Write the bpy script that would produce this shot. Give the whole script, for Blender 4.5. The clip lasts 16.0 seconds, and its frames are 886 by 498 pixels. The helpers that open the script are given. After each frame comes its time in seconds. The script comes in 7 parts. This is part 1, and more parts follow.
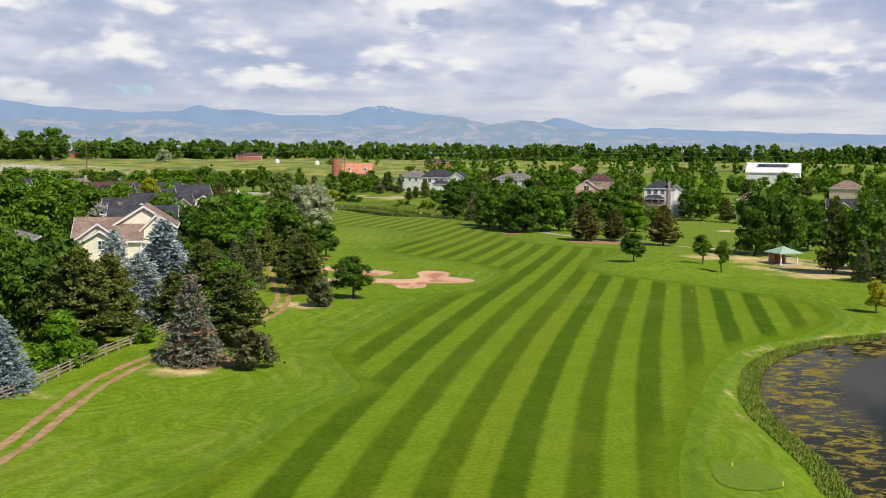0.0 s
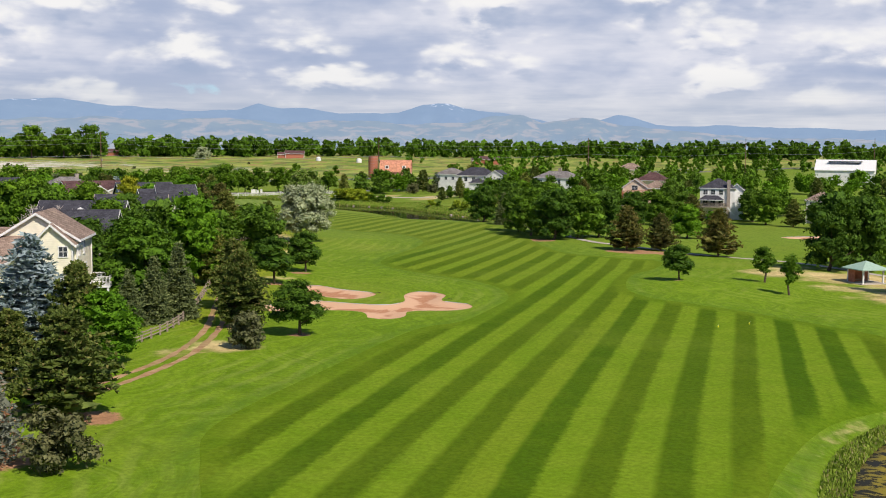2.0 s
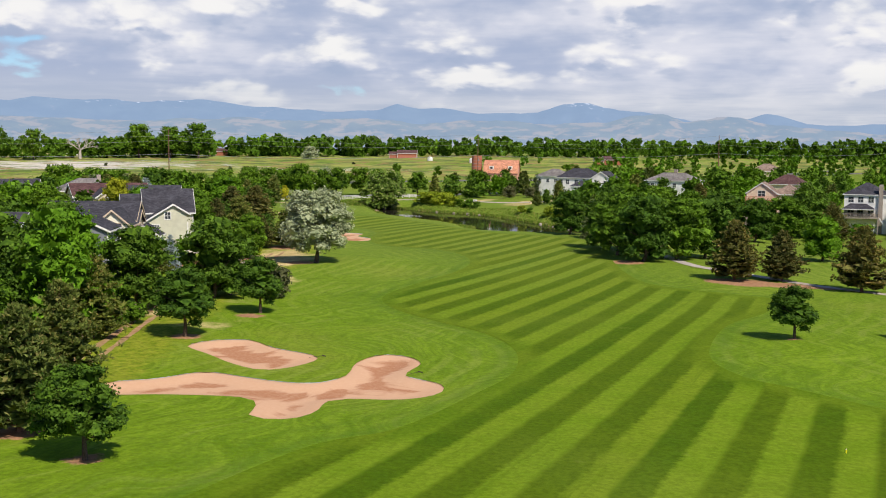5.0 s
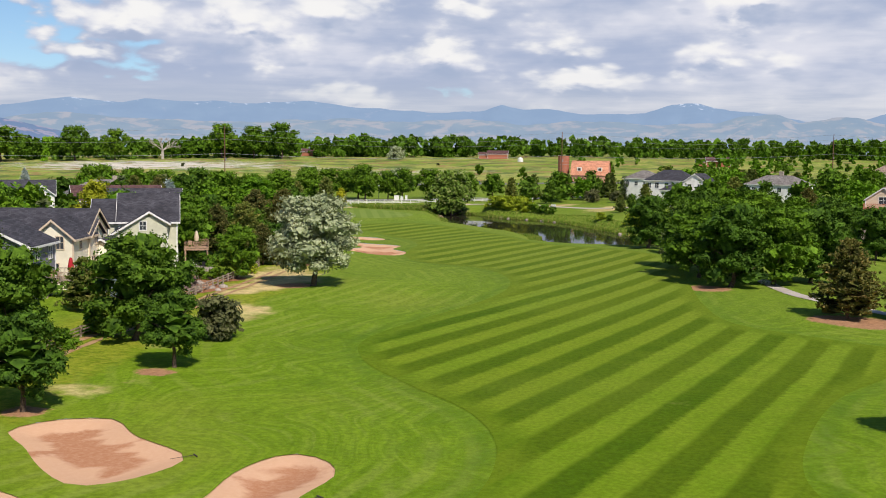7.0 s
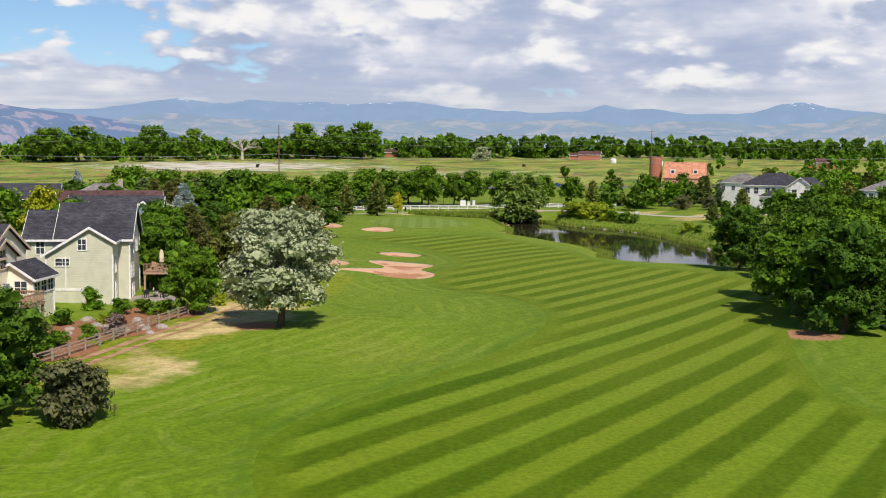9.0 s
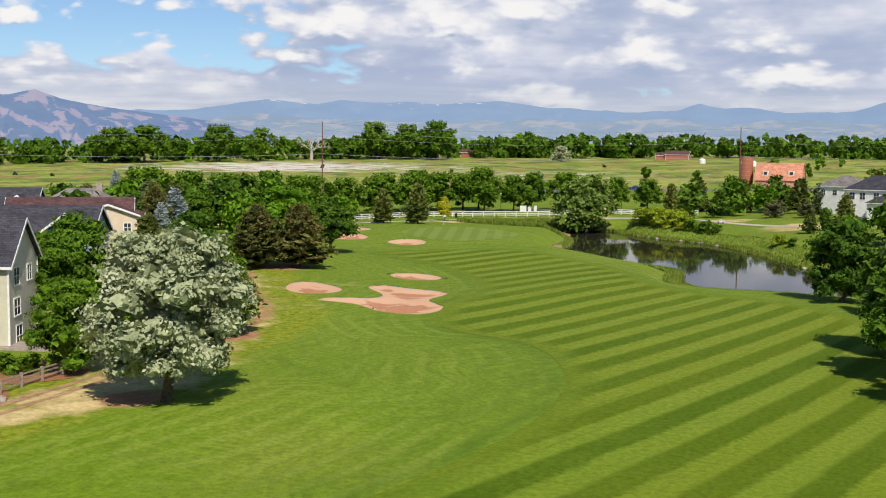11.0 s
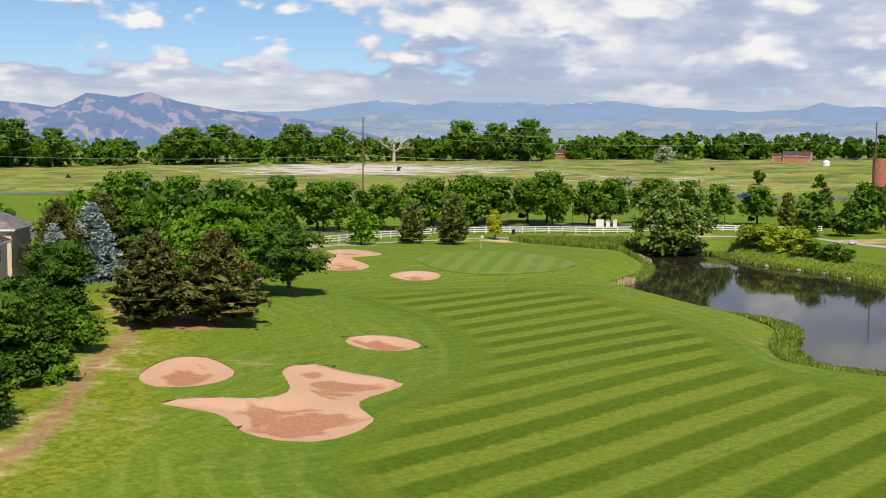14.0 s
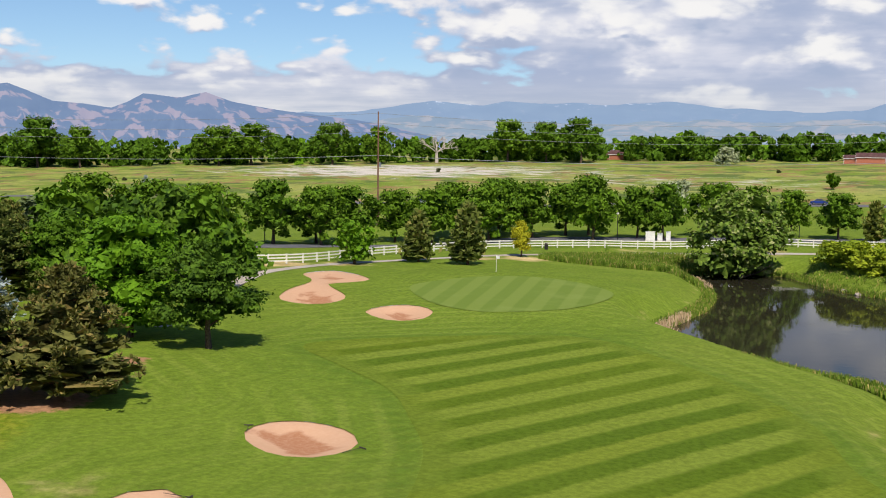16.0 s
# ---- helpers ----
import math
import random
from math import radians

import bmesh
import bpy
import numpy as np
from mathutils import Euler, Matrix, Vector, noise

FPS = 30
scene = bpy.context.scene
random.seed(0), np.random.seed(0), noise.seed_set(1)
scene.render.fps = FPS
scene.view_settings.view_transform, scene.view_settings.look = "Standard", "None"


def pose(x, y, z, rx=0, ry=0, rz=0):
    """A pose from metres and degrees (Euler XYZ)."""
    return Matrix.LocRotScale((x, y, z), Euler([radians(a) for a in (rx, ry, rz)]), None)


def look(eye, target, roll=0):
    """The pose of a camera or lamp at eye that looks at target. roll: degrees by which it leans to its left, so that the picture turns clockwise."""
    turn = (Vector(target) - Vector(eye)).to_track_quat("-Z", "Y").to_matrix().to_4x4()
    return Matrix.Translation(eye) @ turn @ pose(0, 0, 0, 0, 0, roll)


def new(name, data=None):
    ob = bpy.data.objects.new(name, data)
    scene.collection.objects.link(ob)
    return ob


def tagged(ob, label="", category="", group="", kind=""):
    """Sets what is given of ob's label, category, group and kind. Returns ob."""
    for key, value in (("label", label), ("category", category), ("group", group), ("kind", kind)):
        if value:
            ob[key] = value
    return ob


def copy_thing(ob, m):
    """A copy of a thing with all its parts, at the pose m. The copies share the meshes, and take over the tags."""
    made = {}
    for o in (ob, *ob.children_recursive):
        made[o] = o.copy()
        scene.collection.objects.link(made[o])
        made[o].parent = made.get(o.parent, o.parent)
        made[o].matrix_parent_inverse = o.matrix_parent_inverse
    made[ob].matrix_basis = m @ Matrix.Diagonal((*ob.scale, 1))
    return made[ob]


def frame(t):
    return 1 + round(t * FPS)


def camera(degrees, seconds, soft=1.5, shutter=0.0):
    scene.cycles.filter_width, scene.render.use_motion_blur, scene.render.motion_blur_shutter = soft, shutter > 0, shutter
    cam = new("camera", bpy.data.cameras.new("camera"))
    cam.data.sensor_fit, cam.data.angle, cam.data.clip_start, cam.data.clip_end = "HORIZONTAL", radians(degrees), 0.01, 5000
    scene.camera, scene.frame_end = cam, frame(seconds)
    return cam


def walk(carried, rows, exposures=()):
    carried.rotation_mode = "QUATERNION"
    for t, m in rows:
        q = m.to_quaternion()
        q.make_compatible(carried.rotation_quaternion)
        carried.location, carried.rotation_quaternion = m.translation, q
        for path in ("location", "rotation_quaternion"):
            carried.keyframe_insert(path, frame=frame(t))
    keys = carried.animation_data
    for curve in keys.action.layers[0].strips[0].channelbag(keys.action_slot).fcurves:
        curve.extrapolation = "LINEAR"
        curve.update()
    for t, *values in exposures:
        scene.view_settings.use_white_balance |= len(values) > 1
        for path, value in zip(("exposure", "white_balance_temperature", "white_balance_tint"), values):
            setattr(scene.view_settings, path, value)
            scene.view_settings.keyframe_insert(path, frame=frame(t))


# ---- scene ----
cam = camera(43.4, 16.0, soft=1.0)
METRES, EYE, TILT, LEAN, TURN = 307.7, 20.0, 0.0, 1.8, 0.0
ROWS = [
    (0.0, 0.0, 0.0, 0.0, 0.2, -4.91, -2.37),
    (0.5, 0.0067, 0.0313, -0.0005, 0.92, -4.95, -2.38),
    (1.0, 0.0143, 0.0633, -0.0008, 1.68, -5.01, -2.36),
    (1.5, 0.0222, 0.0953, -0.0009, 2.44, -5.07, -2.31),
    (2.0, 0.0303, 0.1259, -0.0012, 3.35, -5.13, -2.28),
    (2.5, 0.0386, 0.1566, -0.0012, 4.47, -5.2, -2.29),
    (3.0, 0.0469, 0.1875, -0.0012, 5.66, -5.25, -2.26),
    (3.5, 0.0547, 0.2199, -0.0015, 6.85, -5.27, -2.27),
    (4.0, 0.0606, 0.2492, -0.0015, 8.11, -5.31, -2.26),
    (6.5, 0.0779, 0.4041, -0.0034, 14.68, -5.49, -2.28),
    (7.0, 0.0795, 0.4373, -0.0036, 16.14, -5.53, -2.28),
    (7.5, 0.0799, 0.4685, -0.0037, 17.63, -5.58, -2.28),
    (8.0, 0.0798, 0.4994, -0.0037, 19.11, -5.63, -2.26),
    (8.5, 0.0783, 0.5315, -0.0038, 20.36, -5.66, -2.26),
    (9.0, 0.0761, 0.5625, -0.0038, 21.45, -5.7, -2.23),
    (9.5, 0.0733, 0.5963, -0.0042, 22.68, -5.73, -2.22),
    (10.0, 0.0698, 0.6262, -0.0043, 23.86, -5.78, -2.19),
    (12.5, 0.0414, 0.7759, -0.006, 29.41, -5.95, -2.01),
    (13.0, 0.0339, 0.8054, -0.0061, 30.36, -5.97, -1.97),
    (13.5, 0.0256, 0.8353, -0.0062, 31.21, -5.99, -1.95),
    (14.0, 0.0165, 0.865, -0.0062, 31.97, -6.02, -1.98),
    (14.5, 0.007, 0.8934, -0.0065, 32.84, -6.04, -1.99),
    (15.0, -0.0034, 0.921, -0.007, 33.65, -6.06, -2.0),
    (15.5, -0.0155, 0.9491, -0.0076, 34.31, -6.07, -2.03),
    (16.0, -0.0279, 0.9764, -0.0085, 34.9, -6.07, -2.05),
]
walk(cam, [(t, pose(0, 0, EYE, TILT, LEAN, TURN) @ pose(METRES * x, METRES * y, METRES * z, 90 + pitch, roll, yaw)) for t, x, y, z, yaw, pitch, roll in ROWS])
EXPOSURE = -0.05

# ---- world, sun ----
SUN_DIR = Vector((0.447, -0.510, 0.735)).normalized()


class Nodes:
    """Small builder for node trees."""

    def __init__(self, tree):
        self.t = tree
        tree.nodes.clear()

    def add(self, kind):
        return self.t.nodes.new(kind)

    def put(self, sock, v):
        if isinstance(v, bpy.types.NodeSocket):
            self.t.links.new(v, sock)
        elif v is not None:
            if sock.type == "RGBA" and len(v) == 3:
                v = (*v, 1)
            sock.default_value = v

    def math(self, op, a, b=0.0, c=0.0, clamp=False):
        n = self.add("ShaderNodeMath")
        n.operation, n.use_clamp = op, clamp
        for i, v in enumerate((a, b, c)):
            self.put(n.inputs[i], v)
        return n.outputs[0]

    def vmath(self, op, a, b=(0, 0, 0)):
        n = self.add("ShaderNodeVectorMath")
        n.operation = op
        self.put(n.inputs[0], a)
        self.put(n.inputs[1], b)
        return n.outputs["Value"] if op in ("DOT_PRODUCT", "LENGTH") else n.outputs[0]

    def noise(self, vec, scale, detail=4.0, rough=0.55, warp=0.0, color=False):
        n = self.add("ShaderNodeTexNoise")
        self.put(n.inputs["Vector"], vec)
        self.put(n.inputs["Scale"], scale)
        self.put(n.inputs["Detail"], detail)
        self.put(n.inputs["Roughness"], rough)
        self.put(n.inputs["Distortion"], warp)
        return n.outputs["Color" if color else "Fac"]

    def step(self, v, lo, hi, a=0.0, b=1.0):
        n = self.add("ShaderNodeMapRange")
        n.interpolation_type = "SMOOTHSTEP"
        for i, w in enumerate((v, lo, hi, a, b)):
            self.put(n.inputs[i], w)
        return n.outputs[0]

    def mix(self, f, a, b, mode="MIX"):
        n = self.add("ShaderNodeMix")
        n.data_type, n.blend_type, n.clamp_factor = "RGBA", mode, True
        self.put(n.inputs[0], f)
        self.put(n.inputs[6], a)
        self.put(n.inputs[7], b)
        return n.outputs[2]

    def xyz(self, x, y, z=0.0):
        n = self.add("ShaderNodeCombineXYZ")
        for i, v in enumerate((x, y, z)):
            self.put(n.inputs[i], v)
        return n.outputs[0]

    def split(self, v):
        n = self.add("ShaderNodeSeparateXYZ")
        self.put(n.inputs[0], v)
        return n.outputs

    def place(self):
        return self.add("ShaderNodeNewGeometry").outputs["Position"]

    def local(self):
        return self.add("ShaderNodeTexCoord").outputs["Object"]

    def attr(self, name):
        n = self.add("ShaderNodeAttribute")
        n.attribute_name = name
        return n.outputs["Fac"]

    def bump(self, height, strength, dist):
        n = self.add("ShaderNodeBump")
        self.put(n.inputs["Strength"], strength)
        self.put(n.inputs["Distance"], dist)
        self.put(n.inputs["Height"], height)
        return n.outputs[0]

    def surface(self, color, rough=0.8, normal=None, metal=0.0, spec=0.3):
        b = self.add("ShaderNodeBsdfPrincipled")
        self.put(b.inputs["Base Color"], color)
        self.put(b.inputs["Roughness"], rough)
        self.put(b.inputs["Metallic"], metal)
        self.put(b.inputs["Specular IOR Level"], spec)
        self.put(b.inputs["Normal"], normal)
        return b.outputs[0]

    def out(self, shader):
        o = self.add("ShaderNodeOutputMaterial")
        self.t.links.new(shader, o.inputs[0])


def material(name):
    m = bpy.data.materials.new(name)
    m.use_nodes = True
    return m, Nodes(m.node_tree)


def sky():
    w = bpy.data.worlds.new("sky")
    scene.world = w
    w.use_nodes = True
    n = Nodes(w.node_tree)
    tex = n.add("ShaderNodeTexSky")
    tex.sky_type, tex.sun_disc = "NISHITA", False
    tex.sun_elevation = math.asin(SUN_DIR.z)
    tex.sun_rotation = math.atan2(SUN_DIR.x, SUN_DIR.y)
    tex.altitude = 1600
    blue = n.mix(1.0, tex.outputs[0], (0.084, 0.098, 0.112), "MULTIPLY")
    d = n.add("ShaderNodeTexCoord").outputs["Generated"]
    x, y, z = n.split(d)
    zz = n.math("MAXIMUM", z, 0.0)
    rise = n.math("MULTIPLY", n.math("POWER", zz, 0.85), 1.9)
    p = n.xyz(x, y, rise)
    above = n.xyz(x, y, n.math("ADD", rise, 0.032))
    # billows: rounded cells at two sizes, broken up by fine noise
    bend = n.vmath("ADD", p, n.vmath("MULTIPLY", n.noise(p, 16.0, 3, 0.55, color=True), (0.05, 0.05, 0.05)))

    def billow(q, scale):
        v = n.add("ShaderNodeTexVoronoi")
        v.feature = "SMOOTH_F1"
        n.put(v.inputs["Vector"], q)
        n.put(v.inputs["Scale"], scale)
        n.put(v.inputs["Detail"], 2.0)
        n.put(v.inputs["Roughness"], 0.55)
        n.put(v.inputs["Smoothness"], 0.6)
        return n.math("SUBTRACT", 1.0, v.outputs["Distance"])

    def mass(q, w):
        a = n.noise(q, 8.0, 9.0, 0.56, 0.15)
        return n.math("ADD", n.math("MULTIPLY", a, 0.72), n.math("MULTIPLY", billow(w, 15.0), 0.28))

    puff = mass(p, bend)
    over = mass(above, n.vmath("ADD", bend, (0, 0, 0.032)))
    soft = n.noise(n.vmath("MULTIPLY", p, (1, 1, 2.2)), 4.2, 5.0, 0.5, 0.3)
    streak = n.noise(n.vmath("MULTIPLY", p, (1, 1, 5.0)), 5.0, 6.0, 0.6, 0.2)
    # a closed cover towards the north, broken clouds towards the south and overhead
    south = n.math("ADD", n.math("MULTIPLY", x, -0.79), n.math("MULTIPLY", y, 0.613))
    open_ = n.math("MAXIMUM", n.math("MULTIPLY", n.step(south, 0.88, 0.995), n.step(zz, 0.045, 0.10)), n.math("MULTIPLY", n.step(zz, 0.14, 0.34), 1.6))
    dens = n.math("ADD", n.math("ADD", n.math("MULTIPLY", puff, 0.8), n.math("MULTIPLY", soft, 0.2)), n.math("MULTIPLY", n.step(open_, 0.25, 0.0), 0.10))
    cover = n.step(n.math("SUBTRACT", dens, n.math("MULTIPLY", open_, 0.19)), 0.275, 0.345)
    sheet_ = n.mix(n.step(n.math("ADD", n.math("ADD", n.math("MULTIPLY", soft, 0.45), n.math("MULTIPLY", streak, 0.15)), n.math("MULTIPLY", puff, 0.4)), 0.37, 0.57), (0.42, 0.49, 0.665), (0.77, 0.78, 0.865))
    top = n.math("SUBTRACT", puff, over)
    lit = n.math("MULTIPLY", n.step(top, -0.055, 0.07), n.step(puff, 0.38, 0.54))
    under = n.math("MULTIPLY", n.step(top, 0.02, -0.07), n.step(over, 0.42, 0.58))
    shade = n.mix(n.math("MULTIPLY", under, 0.85), sheet_, (0.38, 0.46, 0.635))
    shade = n.mix(n.math("MULTIPLY", lit, 0.92), shade, (0.97, 0.955, 0.94))
    low = n.step(zz, 0.028, 0.075)
    band = n.mix(n.step(streak, 0.35, 0.65), (0.50, 0.555, 0.66), (0.74, 0.75, 0.79))
    shade = n.mix(n.math("MULTIPLY", n.math("SUBTRACT", 1.0, low), 0.75), shade, band)
    cover = n.math("MAXIMUM", cover, n.math("MULTIPLY", n.math("SUBTRACT", 1.0, low), 0.85))
    col = n.mix(cover, blue, shade)
    bg = n.add("ShaderNodeBackground")
    n.put(bg.inputs[0], col)
    bg.inputs[1].default_value = 1.0
    o = n.add("ShaderNodeOutputWorld")
    w.node_tree.links.new(bg.outputs[0], o.inputs[0])


sky()
sun = new("sun", bpy.data.lights.new("sun", "SUN"))
sun.data.energy, sun.data.angle, sun.data.color = 5.15, radians(0.6), (1.0, 0.905, 0.80)
sun.matrix_world = look((0, 0, 300), Vector((0, 0, 300)) - SUN_DIR)
scene.view_settings.exposure = EXPOSURE


# ---- the lie of the land ----
def ramp(v, a, b):
    v = np.clip((v - a) / (b - a), 0, 1)
    return v * v * (3 - 2 * v)


def loop(points, steps=8):
    """A smooth closed outline through the points."""
    p = np.array(points, float)
    n, out = len(p), []
    for i in range(n):
        a, b, c, d = p[i - 1], p[i], p[(i + 1) % n], p[(i + 2) % n]
        for s in range(steps):
            t = s / steps
            out.append(0.5 * (2 * b + (c - a) * t + (2 * a - 5 * b + 4 * c - d) * t * t + (3 * b - a - 3 * c + d) * t ** 3))
    return np.array(out)


def line(points, steps=8):
    """A smooth open line through the points."""
    p = np.array([points[0], *points, points[-1]], float)
    out = []
    for i in range(1, len(p) - 2):
        a, b, c, d = p[i - 1 : i + 3]
        for s in range(steps):
            t = s / steps
            out.append(0.5 * (2 * b + (c - a) * t + (2 * a - 5 * b + 4 * c - d) * t * t + (3 * b - a - 3 * c + d) * t ** 3))
    out.append(p[-1])
    return np.array(out)


def near_line(q, X, Y, closed=False):
    """Distance from the places to a line of points."""
    best = np.full(np.shape(X), 1e9)
    n = len(q)
    for i in range(n if closed else n - 1):
        a, b = q[i], q[(i + 1) % n]
        e = b - a
        t = np.clip(((X - a[0]) * e[0] + (Y - a[1]) * e[1]) / max(e @ e, 1e-9), 0, 1)
        best = np.minimum(best, (X - a[0] - t * e[0]) ** 2 + (Y - a[1] - t * e[1]) ** 2)
    return np.sqrt(best)


def outside(q, X, Y, reach=30.0):
    """Signed distance to a closed outline, below zero inside; far off only roughly."""
    X, Y = np.asarray(X, float), np.asarray(Y, float)
    lo, hi = q.min(0) - reach, q.max(0) + reach
    d = np.full(X.shape, reach)
    m = (X > lo[0]) & (X < hi[0]) & (Y > lo[1]) & (Y < hi[1])
    if not m.any():
        return d
    x, y = X[m], Y[m]
    s = near_line(q, x, y, True)
    inside = np.zeros(x.shape, bool)
    for i in range(len(q)):
        a, b = q[i - 1], q[i]
        if a[1] != b[1]:
            cross = (a[1] > y) != (b[1] > y)
            inside ^= cross & (x < a[0] + (y - a[1]) / (b[1] - a[1]) * (b[0] - a[0]))
    d[m] = np.where(inside, -s, s)
    return d


WATER = -2.0
POND_FAR = loop([(-88, 460), (-82, 463), (-75, 463), (-66, 449), (-61, 434), (-59.5, 424), (-57.5, 413), (-50, 407.5), (-43, 403), (-37, 399.5), (-31.5, 397), (-27, 391), (-24.5, 379.5),
                 (-20, 371.5), (-14, 370), (-8, 371), (-3, 371), (3, 370), (7, 374), (3, 383), (-2, 395), (-9, 410), (-17, 424), (-28, 444), (-38, 455), (-50, 462), (-60, 472), (-66, 478), (-76, 473)])
POND_NEAR = loop([(27, 66), (27.2, 77), (27.4, 86), (27.7, 94), (29.3, 103), (33.2, 114.5), (38.7, 123.5), (46, 130.5), (54, 135.5), (64, 139), (76, 134), (84, 118), (82, 96), (72, 74), (56, 58), (36, 50)])
BUNKERS = [
    loop([(-23, 179), (-19.4, 182), (-16.7, 185.4), (-12.5, 184.2), (-9, 183.2), (-6, 183.5), (-4.4, 187), (-5, 193), (-3.8, 197.4), (-1, 197), (0.8, 194), (0.6, 188.4), (4.2, 185.8), (4.8, 182.2),
          (2.4, 179.2), (-2.8, 177.9), (-3, 173.6), (-4.2, 171), (-7.2, 171), (-8, 174.5), (-10, 176.8), (-16.1, 176.4), (-21, 175.6)], 6),
    loop([(-22.8, 195.6), (-21.7, 199.4), (-18.4, 201.2), (-14.9, 198.1), (-9.4, 194.9), (-9.6, 190.4), (-12.1, 187.5), (-15.8, 189.5), (-19.8, 193.2)], 6),
    loop([(-51.4, 319.8), (-50.0, 323.6), (-47.5, 325.1), (-47.4, 329.0), (-52.8, 334.6), (-52.7, 338.3), (-48.5, 337.4), (-42.4, 336.8), (-41.5, 329.6), (-37.8, 326.4), (-37.3, 321.2), (-39.4, 318.7), (-42.6, 318.5), (-46.3, 320.4)], 6),
    loop([(-58.7, 324.8), (-62.2, 330.9), (-61.2, 334.2), (-54.8, 331.2), (-52.8, 326.6), (-54.7, 323.1)], 6),
    loop([(-57.1, 348.7), (-58.3, 351.2), (-57.4, 353.6), (-54.1, 354.3), (-51.2, 352.7), (-50.2, 350.2), (-51.1, 347.7), (-53.7, 347.1)], 6),
    loop([(-80.5, 389.7), (-80.7, 393.1), (-78.3, 395), (-74.6, 393.5), (-73.2, 389.5), (-75.6, 387.5)], 6),
    loop([(-105.5, 408), (-104.8, 414), (-94, 407.3), (-94, 403.6), (-95.4, 401.1), (-87.9, 395.5), (-87, 391.3), (-89.5, 389.5), (-93.2, 390.3), (-96.5, 395.4), (-99, 402.3)], 6),
    loop([(78, 322), (83, 328), (92, 330), (96, 325), (86, 320)], 6),
]
GREEN = loop([(-85.1, 403.6), (-85.9, 408.5), (-83, 416.8), (-77.6, 421.4), (-71, 421), (-65.9, 417.6), (-63.6, 409.7), (-63.9, 402.2), (-67.6, 396.9), (-71.4, 395.4), (-77.7, 397.3)])
FAIRWAY = loop([(-19, 40), (-17.5, 62), (-13.4, 76), (-10.5, 89.8), (-7.5, 97), (-10, 107), (-11.8, 118), (-7, 140), (-1, 163), (4, 170), (7.5, 182), (9.6, 192), (8.4, 203), (4.2, 212), (-3.1, 219.7), (-9.9, 228), (-13.5, 238), (-12.4, 252),
                (-9.8, 268), (-9.2, 283), (-12.7, 298), (-20.5, 310), (-31, 314), (-35.4, 319), (-38.4, 329), (-40.2, 341), (-45.8, 352), (-52, 359), (-58, 364.5), (-66, 368), (-73, 372), (-69.5, 380), (-61.7, 387.4), (-55, 391),
                (-46, 387.5), (-37, 382), (-29.5, 374), (-24, 364), (-16, 358), (-6, 355), (2, 350), (8, 340), (11.5, 322), (14.5, 299), (17.5, 278), (22, 263), (33, 256), (38.5, 252), (36, 240), (30.5, 226), (27.2, 205),
                (29.5, 195), (34, 190.5), (43, 181), (52, 164), (52.5, 149), (44, 134), (34, 123.5), (27, 110), (22, 95), (18, 82), (14.5, 66), (12, 40)], 6)
TEE = loop([(18.1, 73.6), (20.2, 75.8), (22.4, 75.3), (22.6, 71.3), (20.1, 68.7), (17.9, 69.7)], 6)
ROAD = line([(-420, 300), (-260, 352), (-175, 397), (-140, 430), (-134, 450), (-126, 474), (-108, 492), (-86, 501), (-55, 534), (-10, 590), (60, 690), (140, 800)])
FAR_ROAD = line([(-900, 340), (-480, 455), (-335, 521), (-262, 540), (-180, 566), (-96, 603), (0, 655), (140, 760), (300, 900)])
CART_PATHS = [
    line([(-88, 369), (-94, 380), (-101, 390), (-106, 398), (-110.4, 407), (-112.4, 420), (-110.5, 433), (-106.5, 445), (-103, 455), (-93, 476), (-78, 484), (-64, 492), (-52, 499), (-43, 492), (-24, 481), (0, 474), (30, 480)]),
    line([(20, 330), (27, 300), (31.5, 288), (41, 275), (54, 263), (65, 250), (77, 228), (90, 206), (110, 190)]),
]
TRACK = line([(-30.5, 40), (-29.8, 72), (-30.5, 86), (-30.5, 100), (-28, 112), (-24, 128), (-22.2, 141), (-22.6, 152), (-24, 163), (-27, 178), (-30.2, 195), (-34, 211), (-37.5, 228), (-39, 246), (-41.6, 264), (-44, 280), (-46.5, 294), (-49.5, 307), (-57, 317), (-66, 327), (-74, 338), (-86, 347)])


def plain(X, Y):
    """Height of the undug ground."""
    X, Y = np.asarray(X, float), np.asarray(Y, float)
    u = X + 20
    z = -0.7 - np.where(u > 0, 0.008 * np.minimum(u, 150), 0.028 * np.maximum(u, -80)) * (1 - 0.6 * ramp(Y, 420, 480))
    z = z + 0.9 * np.exp(-(((X + 77) ** 2 + (Y - 410) ** 2) / 20.0 ** 2) ** 2)
    z = z + 1.2 * ramp(Y, 470, 500)
    z = z + 3.2 * ramp(Y + 0.45 * X, 395, 470) * ramp(X, -45, 5) * (1 - ramp(Y, 520, 620))
    s = Y - 490
    z = z + 0.029 * np.clip(s, 0, 500) * ramp(s, 0, 150)
    z = z + 0.35 * np.sin(X * 0.11 + 1.3) * np.sin(Y * 0.083 + 0.4) * ramp(np.abs(X - 4), 8, 40)
    z = z + 0.5 * np.exp(-((X + 22) ** 2 + (Y - 280) ** 2) / 9.0 ** 2)
    z = z + 0.6 * np.exp(-((X - 40) ** 2 + (Y - 214) ** 2) / 12.0 ** 2)
    return z


